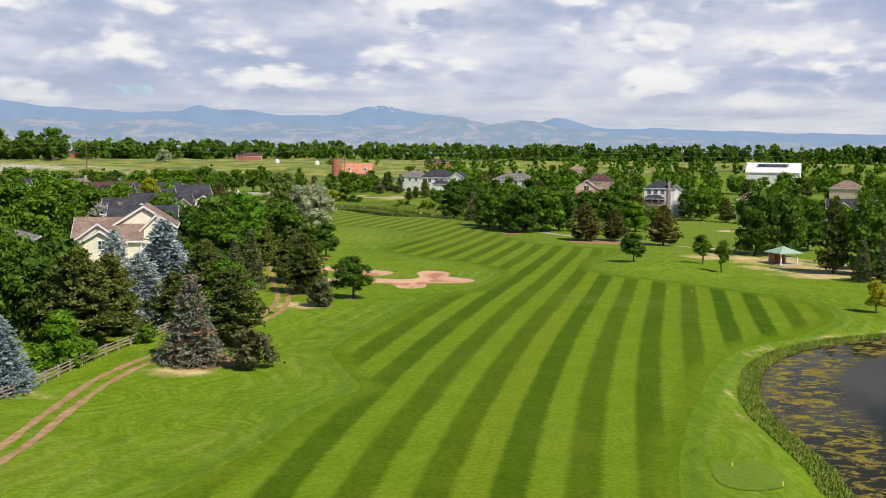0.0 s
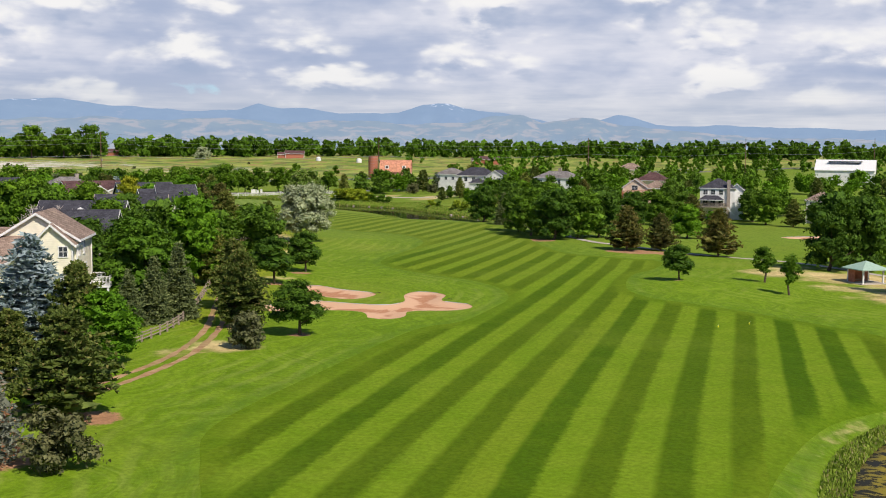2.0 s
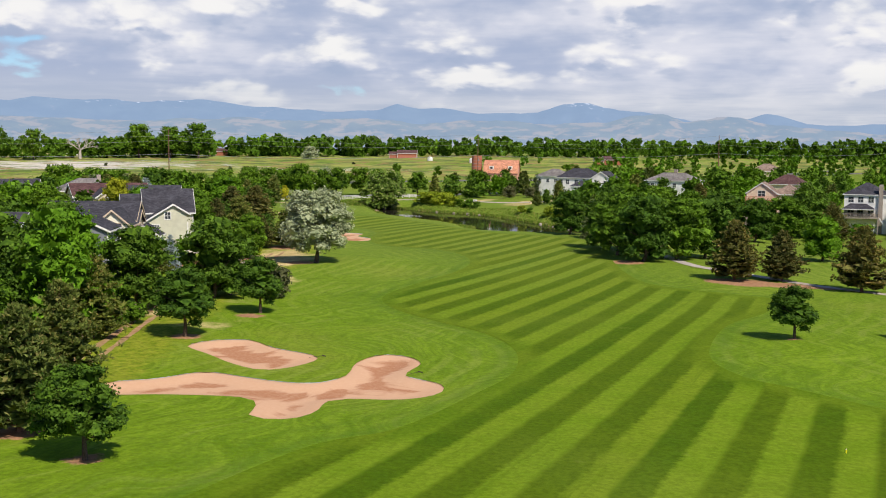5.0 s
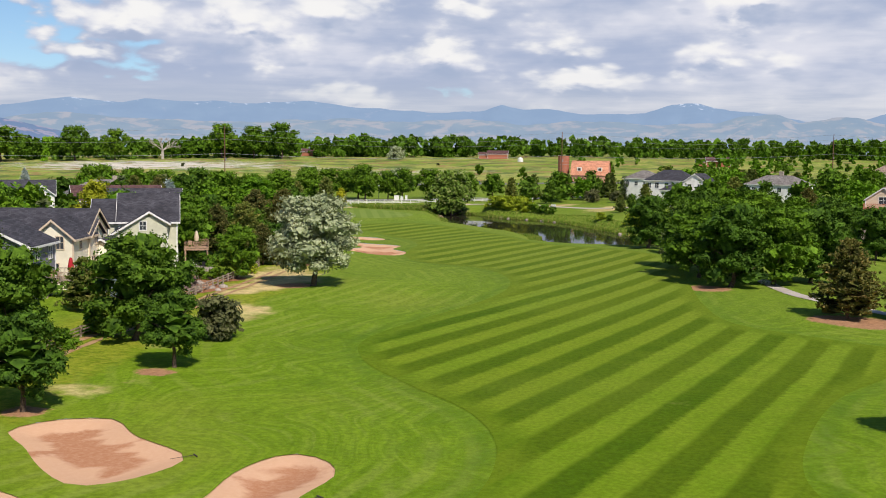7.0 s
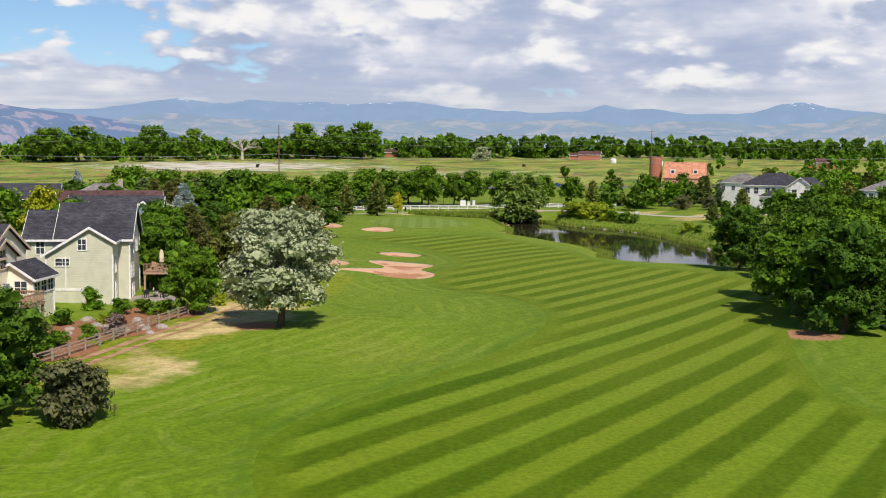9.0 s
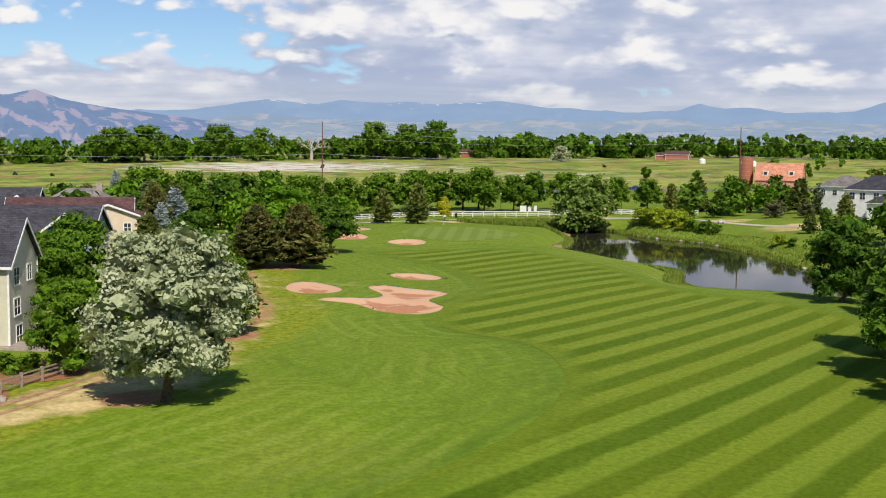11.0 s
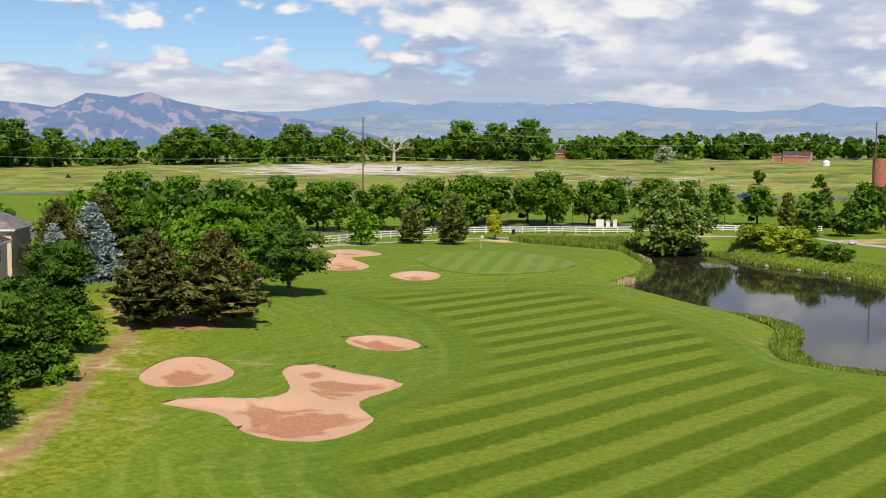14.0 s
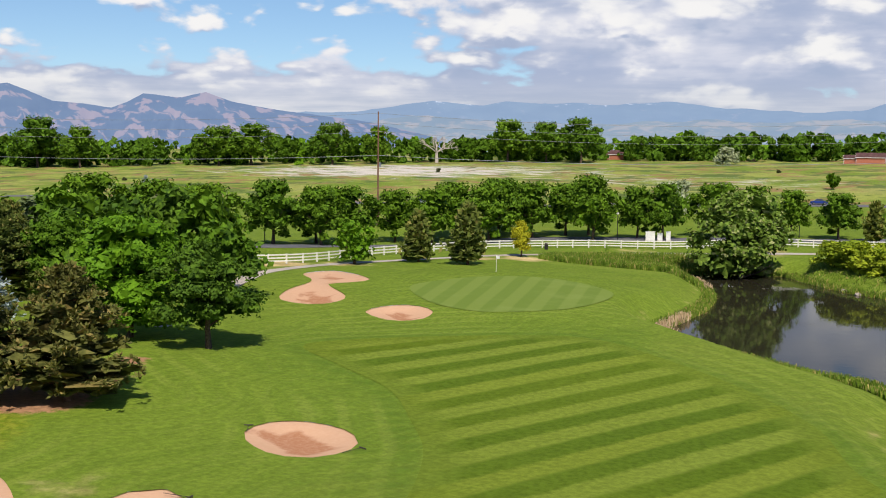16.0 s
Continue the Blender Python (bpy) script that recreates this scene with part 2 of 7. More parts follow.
def land(X, Y):
    """Height of the ground with its ponds dug out."""
    z = plain(X, Y)
    for q in (POND_FAR, POND_NEAR):
        d = outside(q, X, Y)
        z = np.where(d < 6, np.minimum(z, WATER - 0.15 + (z - WATER + 0.15) * ramp(d, -0.2, 6.0)), z)
        z = np.where(d < 0, WATER - 0.15 - 0.9 * ramp(-d, 0, 4), z)
    return z


def high(x, y):
    return float(land(np.array([x]), np.array([y]))[0])


# ---- materials ----
def grass_detail(n, p):
    """Fine and coarse variation of mown grass, about 1."""
    fine = n.noise(p, 2.2, 6, 0.7)
    mid = n.noise(p, 0.25, 4, 0.6)
    wide = n.noise(p, 0.035, 3, 0.5)
    return fine, mid, wide


def mown_rows(n, x, y):
    """Number of the mower's row at a place: the rows run up the hole and swing slowly to the south-west."""
    u = n.math("MULTIPLY", x, 0.01)
    v = n.math("MULTIPLY", n.math("SUBTRACT", y, 200.0), 0.01)
    uu, uv, vv = n.math("MULTIPLY", u, u), n.math("MULTIPLY", u, v), n.math("MULTIPLY", v, v)
    k = -1.875
    for f, w in ((19.221, u), (-4.483, v), (0.624, uv), (-0.244, vv), (2.839, uu), (0.215, n.math("MULTIPLY", vv, v)), (1.614, n.math("MULTIPLY", u, vv))):
        k = n.math("ADD", k, n.math("MULTIPLY", w, f))
    return k


def fairway_grass():
    m, n = material("fairway_grass")
    p = n.place()
    x, y, z = n.split(p)
    fine, mid, wide = grass_detail(n, p)
    k = mown_rows(n, x, y)
    k = n.math("ADD", k, n.math("MULTIPLY", n.math("SUBTRACT", n.noise(p, 0.09, 3), 0.5), 0.10))
    k = n.math("ADD", k, n.math("MULTIPLY", n.math("SUBTRACT", n.noise(p, 1.1, 4, 0.65), 0.5), 0.16))
    wave = n.math("COSINE", n.math("MULTIPLY", k, 2 * math.pi))
    dark = n.step(wave, -0.42, 0.42)
    # each pass of the mower differs a little, and the rows fade here and there
    own = n.noise(n.xyz(n.math("FLOOR", n.math("ADD", n.math("MULTIPLY", k, 2.0), 0.5)), 3.7), 1.7, 0)
    dark = n.math("MULTIPLY", dark, n.step(n.noise(p, 0.03, 4, 0.6), 0.25, 0.55, 0.85, 1.0))
    lap = n.math("ADD", n.attr("within"), n.math("MULTIPLY", n.math("SUBTRACT", n.noise(p, 0.18, 4, 0.6), 0.5), 3.0))
    dark = n.mix(n.step(lap, 0.5, 3.2), (0.45, 0.45, 0.45), n.xyz(dark, dark, dark))
    light_c = n.mix(n.step(mid, 0.3, 0.7), (0.128, 0.212, 0.009), (0.160, 0.238, 0.014))
    dark_c = n.mix(n.step(mid, 0.3, 0.7), (0.044, 0.100, 0.003), (0.062, 0.118, 0.004))
    # weaker rows up the hole: view-dependent grass sheen put into the two greens
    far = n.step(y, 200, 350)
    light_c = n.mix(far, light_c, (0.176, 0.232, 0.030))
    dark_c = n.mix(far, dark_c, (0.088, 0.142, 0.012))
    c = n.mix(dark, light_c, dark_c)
    c = n.mix(n.step(own, 0.35, 0.65, 0, 0.22), c, (0.165, 0.200, 0.012))
    c = n.mix(n.step(wide, 0.5, 0.75, 0, 0.30), c, (0.150, 0.205, 0.020))
    # thin worn spots, and faint tyre lines along the rows
    c = n.mix(n.step(n.noise(p, 0.12, 5, 0.7), 0.66, 0.78, 0, 0.4), c, (0.23, 0.22, 0.06))
    lines = n.noise(n.xyz(n.math("MULTIPLY", k, 5.0), n.math("MULTIPLY", y, 0.04)), 1.0, 4, 0.7)
    c = n.mix(n.step(lines, 0.55, 0.72, 0, 0.35), c, (0.060, 0.115, 0.004))
    c = n.mix(1.0, c, n.xyz(*[n.step(fine, 0.25, 0.75, 0.76, 1.22)] * 3), "MULTIPLY")
    n.out(n.surface(c, 0.95, n.bump(fine, 0.6, 0.07), spec=0.03))
    return m


def green_grass():
    m, n = material("green_grass")
    p = n.place()
    x, y, z = n.split(p)
    fine, mid, wide = grass_detail(n, p)
    u = n.math("ADD", n.math("MULTIPLY", x, math.cos(radians(-22))), n.math("MULTIPLY", y, -math.sin(radians(-22))))
    wave = n.math("COSINE", n.math("MULTIPLY", u, 2 * math.pi / 3.1))
    c = n.mix(n.step(wave, -0.4, 0.4), (0.180, 0.245, 0.045), (0.145, 0.212, 0.032))
    c = n.mix(n.step(mid, 0.45, 0.75, 0, 0.3), c, (0.24, 0.30, 0.08))
    n.out(n.surface(c, 0.9, n.bump(fine, 0.2, 0.03), spec=0.1))
    return m


def ground_cover():
    m, n = material("ground_cover")
    p = n.place()
    x, y, z = n.split(p)
    fine, mid, wide = grass_detail(n, p)
    # mower trails: noise drawn out along the hole, bent by a second noise
    warp = n.noise(p, 0.045, 2, 0.5, color=True)
    q = n.vmath("ADD", p, n.vmath("MULTIPLY", warp, (30, 30, 0)))
    qx, qy, qz = n.split(q)
    trail = n.noise(n.xyz(n.math("MULTIPLY", qx, 1.1), n.math("MULTIPLY", qy, 0.13)), 1.0, 7, 0.70)
    c = n.mix(n.step(trail, 0.30, 0.70), (0.108, 0.190, 0.005), (0.178, 0.276, 0.014))
    streak = n.noise(n.xyz(n.math("MULTIPLY", qy, 0.09), n.math("MULTIPLY", qx, 0.9)), 1.0, 5, 0.6)
    c = n.mix(n.step(streak, 0.53, 0.66, 0, 0.42), c, (0.215, 0.285, 0.038))
    c = n.mix(n.step(mid, 0.5, 0.8, 0, 0.5), c, (0.070, 0.130, 0.005))
    c = n.mix(n.step(wide, 0.5, 0.72, 0, 0.5), c, (0.215, 0.250, 0.028))
    c = n.mix(n.step(y, 200, 340, 0, 0.55), c, n.mix(trail, (0.108, 0.163, 0.019), (0.202, 0.252, 0.045)))
    # lanes of the mower round the fairway
    lane = n.math("ADD", n.math("MULTIPLY", n.attr("lane"), 2.5), n.math("MULTIPLY", n.noise(p, 0.07, 3), 7.0))
    lane = n.math("MULTIPLY", n.step(n.math("SINE", lane), 0.1, 0.9), n.step(n.noise(p, 0.05, 3), 0.42, 0.62, 0.0, 0.42))
    c = n.mix(lane, c, (0.235, 0.295, 0.045))
    # edge of the cut fairway: one ring of darker, longer grass
    ring = n.attr("edge")
    c = n.mix(n.math("MULTIPLY", ring, n.step(fine, 0.2, 0.6, 0.2, 0.55)), c, (0.052, 0.12, 0.010))
    # coarse yellowish grass along the track
    weedy = n.math("MULTIPLY", n.step(n.math("ADD", n.attr("weed"), n.math("MULTIPLY", n.math("SUBTRACT", n.noise(p, 0.3, 6, 0.7), 0.5), 1.2)), 0.35, 0.8), 0.8)
    c = n.mix(weedy, c, n.mix(n.step(n.noise(p, 1.3, 5, 0.7), 0.35, 0.65), (0.135, 0.190, 0.008), (0.290, 0.300, 0.030)))
    # parched ground
    dry = n.math("ADD", n.attr("dry"), n.math("MULTIPLY", n.math("SUBTRACT", n.noise(p, 0.22, 6, 0.65), 0.5), 1.1))
    straw = n.mix(n.step(mid, 0.35, 0.65), (0.62, 0.49, 0.23), (0.44, 0.34, 0.14))
    c = n.mix(n.step(dry, 0.42, 0.80), c, straw)
    # bare reddish soil under the trees
    bare = n.math("ADD", n.attr("bare"), n.math("MULTIPLY", n.math("SUBTRACT", fine, 0.5), 0.9))
    c = n.mix(n.step(bare, 0.45, 0.72), c, n.mix(mid, (0.26, 0.125, 0.06), (0.46, 0.27, 0.155)))
    # open field beyond the road: rough pasture, salt-white flats, straw
    field = n.attr("field")
    fx = n.xyz(x, n.math("MULTIPLY", y, 0.85))
    fn1 = n.noise(fx, 0.035, 6, 0.65)
    fn2 = n.noise(n.vmath("ADD", fx, (300, 90, 0)), 0.028, 6, 0.68)
    fc = n.mix(n.step(fn1, 0.42, 0.58), (0.17, 0.250, 0.030), (0.31, 0.34, 0.075))
    fc = n.mix(n.step(fn2, 0.50, 0.60, 0, 0.45), fc, (0.38, 0.34, 0.13))
    fc = n.mix(n.step(n.noise(n.vmath("ADD", fx, (70, 20, 0)), 0.06, 6, 0.7), 0.52, 0.58, 0, 0.8), fc, (0.30, 0.17, 0.085))
    fc = n.mix(n.step(n.noise(n.vmath("ADD", fx, (10, 200, 0)), 0.05, 6, 0.7), 0.51, 0.58, 0, 0.8), fc, (0.085, 0.135, 0.035))
    white = n.math("ADD", n.attr("salt"), n.math("MULTIPLY", n.math("SUBTRACT", n.noise(n.xyz(n.math("MULTIPLY", x, 0.5), n.math("MULTIPLY", y, 1.2)), 0.09, 7, 0.75), 0.5), 2.6))
    fc = n.mix(n.step(white, 0.60, 0.85, 0, 0.9), fc, (0.66, 0.60, 0.54))
    fc = n.mix(n.step(n.noise(p, 0.11, 5, 0.7), 0.62, 0.7, 0, 0.75), fc, (0.075, 0.115, 0.022))
    c = n.mix(field, c, fc)
    c = n.mix(1.0, c, n.xyz(*[n.step(fine, 0.25, 0.75, 0.74, 1.24)] * 3), "MULTIPLY")
    n.out(n.surface(c, 0.95, n.bump(n.math("ADD", fine, mid), 0.6, 0.15), spec=0.08))
    return m


def sand():
    m, n = material("bunker_sand")
    p = n.place()
    a = n.noise(p, 0.15, 5, 0.5, 1.2)
    b = n.noise(p, 3.0, 6, 0.7)
    rake = n.noise(n.vmath("MULTIPLY", p, (1.0, 0.25, 1)), 2.0, 3)
    damp = n.math("ADD", n.math("MULTIPLY", n.attr("inner"), 0.24), a)
    c = n.mix(n.step(damp, 0.60, 0.70), (0.60, 0.365, 0.225), (0.42, 0.195, 0.100))
    c = n.mix(n.step(b, 0.35, 0.75, 0, 0.3), c, (0.68, 0.46, 0.32))
    n.out(n.surface(c, 0.95, n.bump(n.math("ADD", b, rake), 0.35, 0.04), spec=0.05))
    return m


def speckled(name, dark, light, scale=1.5, rough=0.9, relief=0.03, stain=None, spec=0.2):
    """A rough surface in two tones, with grain, blotches and fine relief, in the thing's own space."""
    m, n = material(name)
    p = n.local()
    a = n.noise(p, scale, 6, 0.65)
    b = n.noise(p, scale * 0.13, 3, 0.5)
    c = n.mix(n.step(a, 0.3, 0.7), dark, light)
    if stain:
        c = n.mix(n.step(b, 0.45, 0.72, 0, 0.7), c, stain)
    n.out(n.surface(c, rough, n.bump(a, 0.4, relief), spec=spec))
    return m


def water(name, gloss):
    m, n = material(name)
    p = n.place()
    x, y, z = n.split(p)
    r = n.noise(n.vmath("MULTIPLY", p, (1.0, 1.0, 1)), 0.9, 3, 0.5)
    mats = n.noise(n.vmath("MULTIPLY", p, (0.8, 1.2, 1)), 0.75, 8, 0.72, 0.6)
    weed = n.math("MULTIPLY", n.step(n.attr("shore"), 0.25, 0.75), n.step(mats, 0.50, 0.56))
    c = n.mix(weed, n.mix(n.noise(p, 0.05, 2), (0.016, 0.016, 0.010), (0.036, 0.032, 0.018)), n.mix(mats, (0.13, 0.12, 0.02), (0.30, 0.23, 0.04)))
    rough = n.math("ADD", n.math("MULTIPLY", weed, 0.7), 0.04)
    n.out(n.surface(c, rough, n.bump(r, 0.08, 0.05), spec=gloss))
    return m


def foliage(name, dark, light, tip=None):
    """Leaves: each clump its own tone, thin enough to let some light through."""
    m, n = material(name)
    g = n.add("ShaderNodeNewGeometry")
    rnd = g.outputs["Random Per Island"]
    own = n.add("ShaderNodeObjectInfo").outputs["Random"]
    clump = n.noise(n.local(), 0.85, 3, 0.6)
    f = n.math("ADD", n.step(clump, 0.30, 0.70, 0.0, 0.82), n.math("MULTIPLY", rnd, 0.18))
    c = n.mix(f, dark, light)
    if tip:
        c = n.mix(n.step(n.math("ADD", rnd, n.math("MULTIPLY", clump, 0.5)), 1.06, 1.2), c, tip)
    c = n.mix(1.0, c, n.xyz(n.step(own, 0, 1, 0.82, 1.22), n.step(own, 0, 1, 0.86, 1.14), n.step(own, 0, 1, 0.9, 1.1)), "MULTIPLY")
    d = n.surface(c, 0.7, spec=0.15)
    t = n.add("ShaderNodeBsdfTranslucent")
    n.put(t.inputs[0], n.mix(1.0, c, (1.5, 1.45, 0.6), "MULTIPLY"))
    mixer = n.add("ShaderNodeMixShader")
    mixer.inputs[0].default_value = 0.12
    m.node_tree.links.new(d, mixer.inputs[1])
    m.node_tree.links.new(t.outputs[0], mixer.inputs[2])
    n.out(mixer.outputs[0])
    return m


def mountain(name, low, high_, rock, snow_from=None, haze=(0.16, 0.24, 0.38), haze_share=0.5, patch=(0.60, 0.72), slabs=False):
    """Distant slopes: forest and bare ground in broad patches, with blue haze put into their colours and a glow."""
    m, n = material(name)
    p = n.place()
    x, y, z = n.split(p)
    q = n.vmath("MULTIPLY", p, (1, 1, 2.6))
    a = n.noise(q, 0.0075, 7, 0.6)
    b = n.noise(q, 0.011, 7, 0.62, 0.4)
    if slabs:
        w = n.xyz(n.math("ADD", n.math("MULTIPLY", x, 1.0), n.math("MULTIPLY", z, 0.75)), y, n.math("MULTIPLY", z, 0.55))
        b = n.noise(w, 0.017, 5, 0.55, 0.3)
    c = n.mix(n.step(a, 0.35, 0.65), low, high_)
    c = n.mix(n.step(b, patch[0], patch[1], 0, 0.85), c, rock)
    if snow_from:
        s = n.math("ADD", n.math("MULTIPLY", n.math("SUBTRACT", z, snow_from), 0.012), n.math("MULTIPLY", n.math("SUBTRACT", n.noise(q, 0.024, 5, 0.65), 0.56), 3.4))
        c = n.mix(n.step(s, 0.3, 0.5), c, (0.95, 0.95, 0.97))
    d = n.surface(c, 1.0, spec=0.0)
    # painted haze: an even blue glow laid over the slopes
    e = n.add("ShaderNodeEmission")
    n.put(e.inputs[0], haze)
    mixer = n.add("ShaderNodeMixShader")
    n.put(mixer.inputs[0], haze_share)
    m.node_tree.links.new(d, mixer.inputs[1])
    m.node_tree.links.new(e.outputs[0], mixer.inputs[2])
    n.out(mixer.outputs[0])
    return m


def boards(name, color, pitch=0.2, vertical=False):
    """Lapped boards with a shadow gap, painted, slightly weathered."""
    m, n = material(name)
    p = n.local()
    x, y, z = n.split(p)
    s = n.math("FRACT", n.math("DIVIDE", n.math("ADD", x, y) if vertical else z, pitch))
    w = n.noise(p, 0.7, 4, 0.6)
    g = n.noise(n.vmath("MULTIPLY", p, (1, 1, 12)), 3.0, 4)
    dk = tuple(v * 0.86 for v in color)
    c = n.mix(n.step(w, 0.35, 0.7), color, dk)
    c = n.mix(n.step(g, 0.4, 0.7, 0, 0.2), c, tuple(v * 0.75 for v in color))
    n.out(n.surface(c, 0.7, n.bump(s, 0.7, 0.02), spec=0.25))
    return m


def shingles(name, dark, light):
    m, n = material(name)
    p = n.local()
    b = n.add("ShaderNodeTexBrick")
    x, y, z = n.split(p)
    n.put(b.inputs["Vector"], n.xyz(n.math("ADD", x, n.math("MULTIPLY", y, 0.37)), n.math("MULTIPLY", z, 1.6)))
    n.put(b.inputs["Color1"], dark)
    n.put(b.inputs["Color2"], light)
    n.put(b.inputs["Mortar"], tuple(v * 0.45 for v in dark))
    for k, v in (("Scale", 1.0), ("Mortar Size", 0.012), ("Brick Width", 0.5), ("Row Height", 0.24), ("Bias", 0.0)):
        b.inputs[k].default_value = v
    a = n.noise(p, 0.5, 5, 0.65)
    c = n.mix(1.0, b.outputs[0], n.xyz(*[n.step(a, 0.25, 0.75, 0.72, 1.25)] * 3), "MULTIPLY")
    n.out(n.surface(c, 0.9, n.bump(b.outputs["Fac"], 0.5, -0.02), spec=0.2))
    return m


def pane():
    m, n = material("window_glass")
    a = n.noise(n.local(), 0.8, 2)
    n.out(n.surface(n.mix(a, (0.020, 0.026, 0.032), (0.07, 0.08, 0.09)), 0.06, spec=0.8))
    return m


def plainish(name, color, rough=0.6, metal=0.0):
    m, n = material(name)
    a = n.noise(n.local(), 3.0, 5, 0.6)
    n.out(n.surface(n.mix(n.step(a, 0.3, 0.75), color, tuple(v * 0.8 for v in color)), rough, metal=metal, spec=0.3))
    return m


M = {
    "fairway": fairway_grass(), "green": green_grass(), "ground": ground_cover(), "sand": sand(), "water": water("pond_water", 0.05), "still_water": water("weedy_water", 0.008), "glass": pane(),
    "tee": speckled("tee_grass", (0.105, 0.18, 0.008), (0.15, 0.225, 0.014), 2.0),
    "asphalt": speckled("asphalt", (0.10, 0.10, 0.115), (0.16, 0.16, 0.17), 2.0, stain=(0.20, 0.19, 0.19)),
    "concrete": speckled("path_concrete", (0.42, 0.37, 0.33), (0.54, 0.48, 0.42), 2.0, stain=(0.36, 0.30, 0.25)),
    "dirt": speckled("dirt", (0.30, 0.165, 0.078), (0.46, 0.30, 0.165), 0.9, stain=(0.25, 0.20, 0.07)),
    "soil": speckled("bare_soil", (0.25, 0.11, 0.05), (0.33, 0.16, 0.08), 1.5),
    "bark": speckled("bark", (0.05, 0.035, 0.025), (0.13, 0.095, 0.07), 6.0, relief=0.05),
    "pine_bark": speckled("pine_bark", (0.10, 0.05, 0.03), (0.22, 0.12, 0.08), 6.0, relief=0.05),
    "dead_wood": speckled("dead_wood", (0.36, 0.31, 0.27), (0.5, 0.45, 0.4), 5.0),
    "leaf": foliage("leaf", (0.030, 0.074, 0.003), (0.142, 0.270, 0.015)),
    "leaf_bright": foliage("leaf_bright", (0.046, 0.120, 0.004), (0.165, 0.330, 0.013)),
    "leaf_deep": foliage("leaf_deep", (0.022, 0.056, 0.005), (0.108, 0.208, 0.016)),
    "leaf_lime": foliage("leaf_lime", (0.22, 0.25, 0.012), (0.42, 0.42, 0.02)),
    "leaf_silver": foliage("leaf_silver", (0.20, 0.25, 0.13), (0.43, 0.48, 0.30)),
    "leaf_willow": foliage("leaf_willow", (0.055, 0.110, 0.012), (0.20, 0.30, 0.042), (0.32, 0.35, 0.13)),
    "needle": foliage("needle", (0.042, 0.050, 0.011), (0.190, 0.195, 0.048), (0.28, 0.22, 0.07)),
    "needle_olive": foliage("needle_olive", (0.044, 0.070, 0.012), (0.195, 0.240, 0.046), (0.24, 0.22, 0.06)),
    "needle_green": foliage("needle_green", (0.042, 0.068, 0.026), (0.190, 0.235, 0.090)),
    "needle_blue": foliage("needle_blue", (0.150, 0.205, 0.210), (0.40, 0.475, 0.480)),
    "needle_brown": foliage("needle_brown", (0.065, 0.085, 0.065), (0.235, 0.260, 0.200), (0.30, 0.15, 0.08)),
    "juniper": foliage("juniper", (0.050, 0.061, 0.022), (0.157, 0.166, 0.071)),
    "shrub_lime": foliage("shrub_lime", (0.14, 0.22, 0.012), (0.34, 0.41, 0.025)),
    "shrub_red": foliage("shrub_red", (0.09, 0.035, 0.030), (0.18, 0.09, 0.06)),
    "shrub_mauve": foliage("shrub_mauve", (0.20, 0.14, 0.12), (0.34, 0.25, 0.22)),
    "reed": foliage("reed", (0.15, 0.23, 0.018), (0.32, 0.39, 0.050), (0.42, 0.36, 0.14)),
    "reed_green": foliage("reed_green", (0.065, 0.125, 0.011), (0.165, 0.255, 0.028), (0.34, 0.30, 0.10)),
    "reed_dry": foliage("reed_dry", (0.42, 0.30, 0.17), (0.62, 0.47, 0.30)),
    "white": plainish("white_paint", (0.80, 0.79, 0.76), 0.6),
    "fence_white": plainish("fence_white", (0.74, 0.72, 0.67), 0.6),
    "rail_wood": speckled("rail_wood", (0.25, 0.19, 0.145), (0.42, 0.34, 0.27), 4.0),
    "deck_wood": speckled("deck_wood", (0.30, 0.19, 0.12), (0.44, 0.30, 0.20), 4.0),
    "pole_wood": speckled("pole_wood", (0.14, 0.075, 0.05), (0.22, 0.12, 0.08), 5.0),
    "steel": plainish("steel", (0.35, 0.36, 0.38), 0.45, 0.8),
    "wire": plainish("wire", (0.26, 0.27, 0.28), 0.5, 0.4),
    "black": plainish("black", (0.02, 0.02, 0.022), 0.5),
    "dark": plainish("dark_brown", (0.06, 0.045, 0.04), 0.7),
    "red": plainish("red_cloth", (0.45, 0.02, 0.03), 0.8),
    "yellow": plainish("sign_yellow", (0.80, 0.72, 0.02), 0.5),
    "car_blue": plainish("car_blue", (0.02, 0.045, 0.22), 0.25),
    "stone": speckled("stone", (0.24, 0.20, 0.17), (0.42, 0.36, 0.30), 3.0),
    "brick": speckled("brick_red", (0.34, 0.115, 0.07), (0.46, 0.18, 0.11), 2.5, stain=(0.38, 0.16, 0.10)),
    "barn_pink": boards("barn_pink", (0.60, 0.30, 0.22), 0.3, True),
    "sage": boards("siding_sage", (0.60, 0.59, 0.455)), "cream": boards("siding_cream", (0.90, 0.84, 0.66)), "tan": boards("siding_tan", (0.70, 0.57, 0.42)),
    "blue": boards("siding_blue", (0.30, 0.42, 0.52)), "grey": boards("siding_grey", (0.22, 0.23, 0.26)), "whiteboard": boards("siding_white", (0.86, 0.85, 0.81)),
    "slate": shingles("roof_slate", (0.040, 0.040, 0.050), (0.075, 0.072, 0.085)), "brown": shingles("roof_brown", (0.22, 0.155, 0.12), (0.32, 0.235, 0.185)),
    "maroon": shingles("roof_maroon", (0.085, 0.045, 0.045), (0.14, 0.075, 0.07)), "greyroof": shingles("roof_grey", (0.17, 0.155, 0.145), (0.26, 0.235, 0.22)),
    "copper": plainish("copper_green", (0.36, 0.50, 0.40), 0.7), "terracotta": shingles("roof_terracotta", (0.52, 0.22, 0.13), (0.62, 0.30, 0.19)),
}


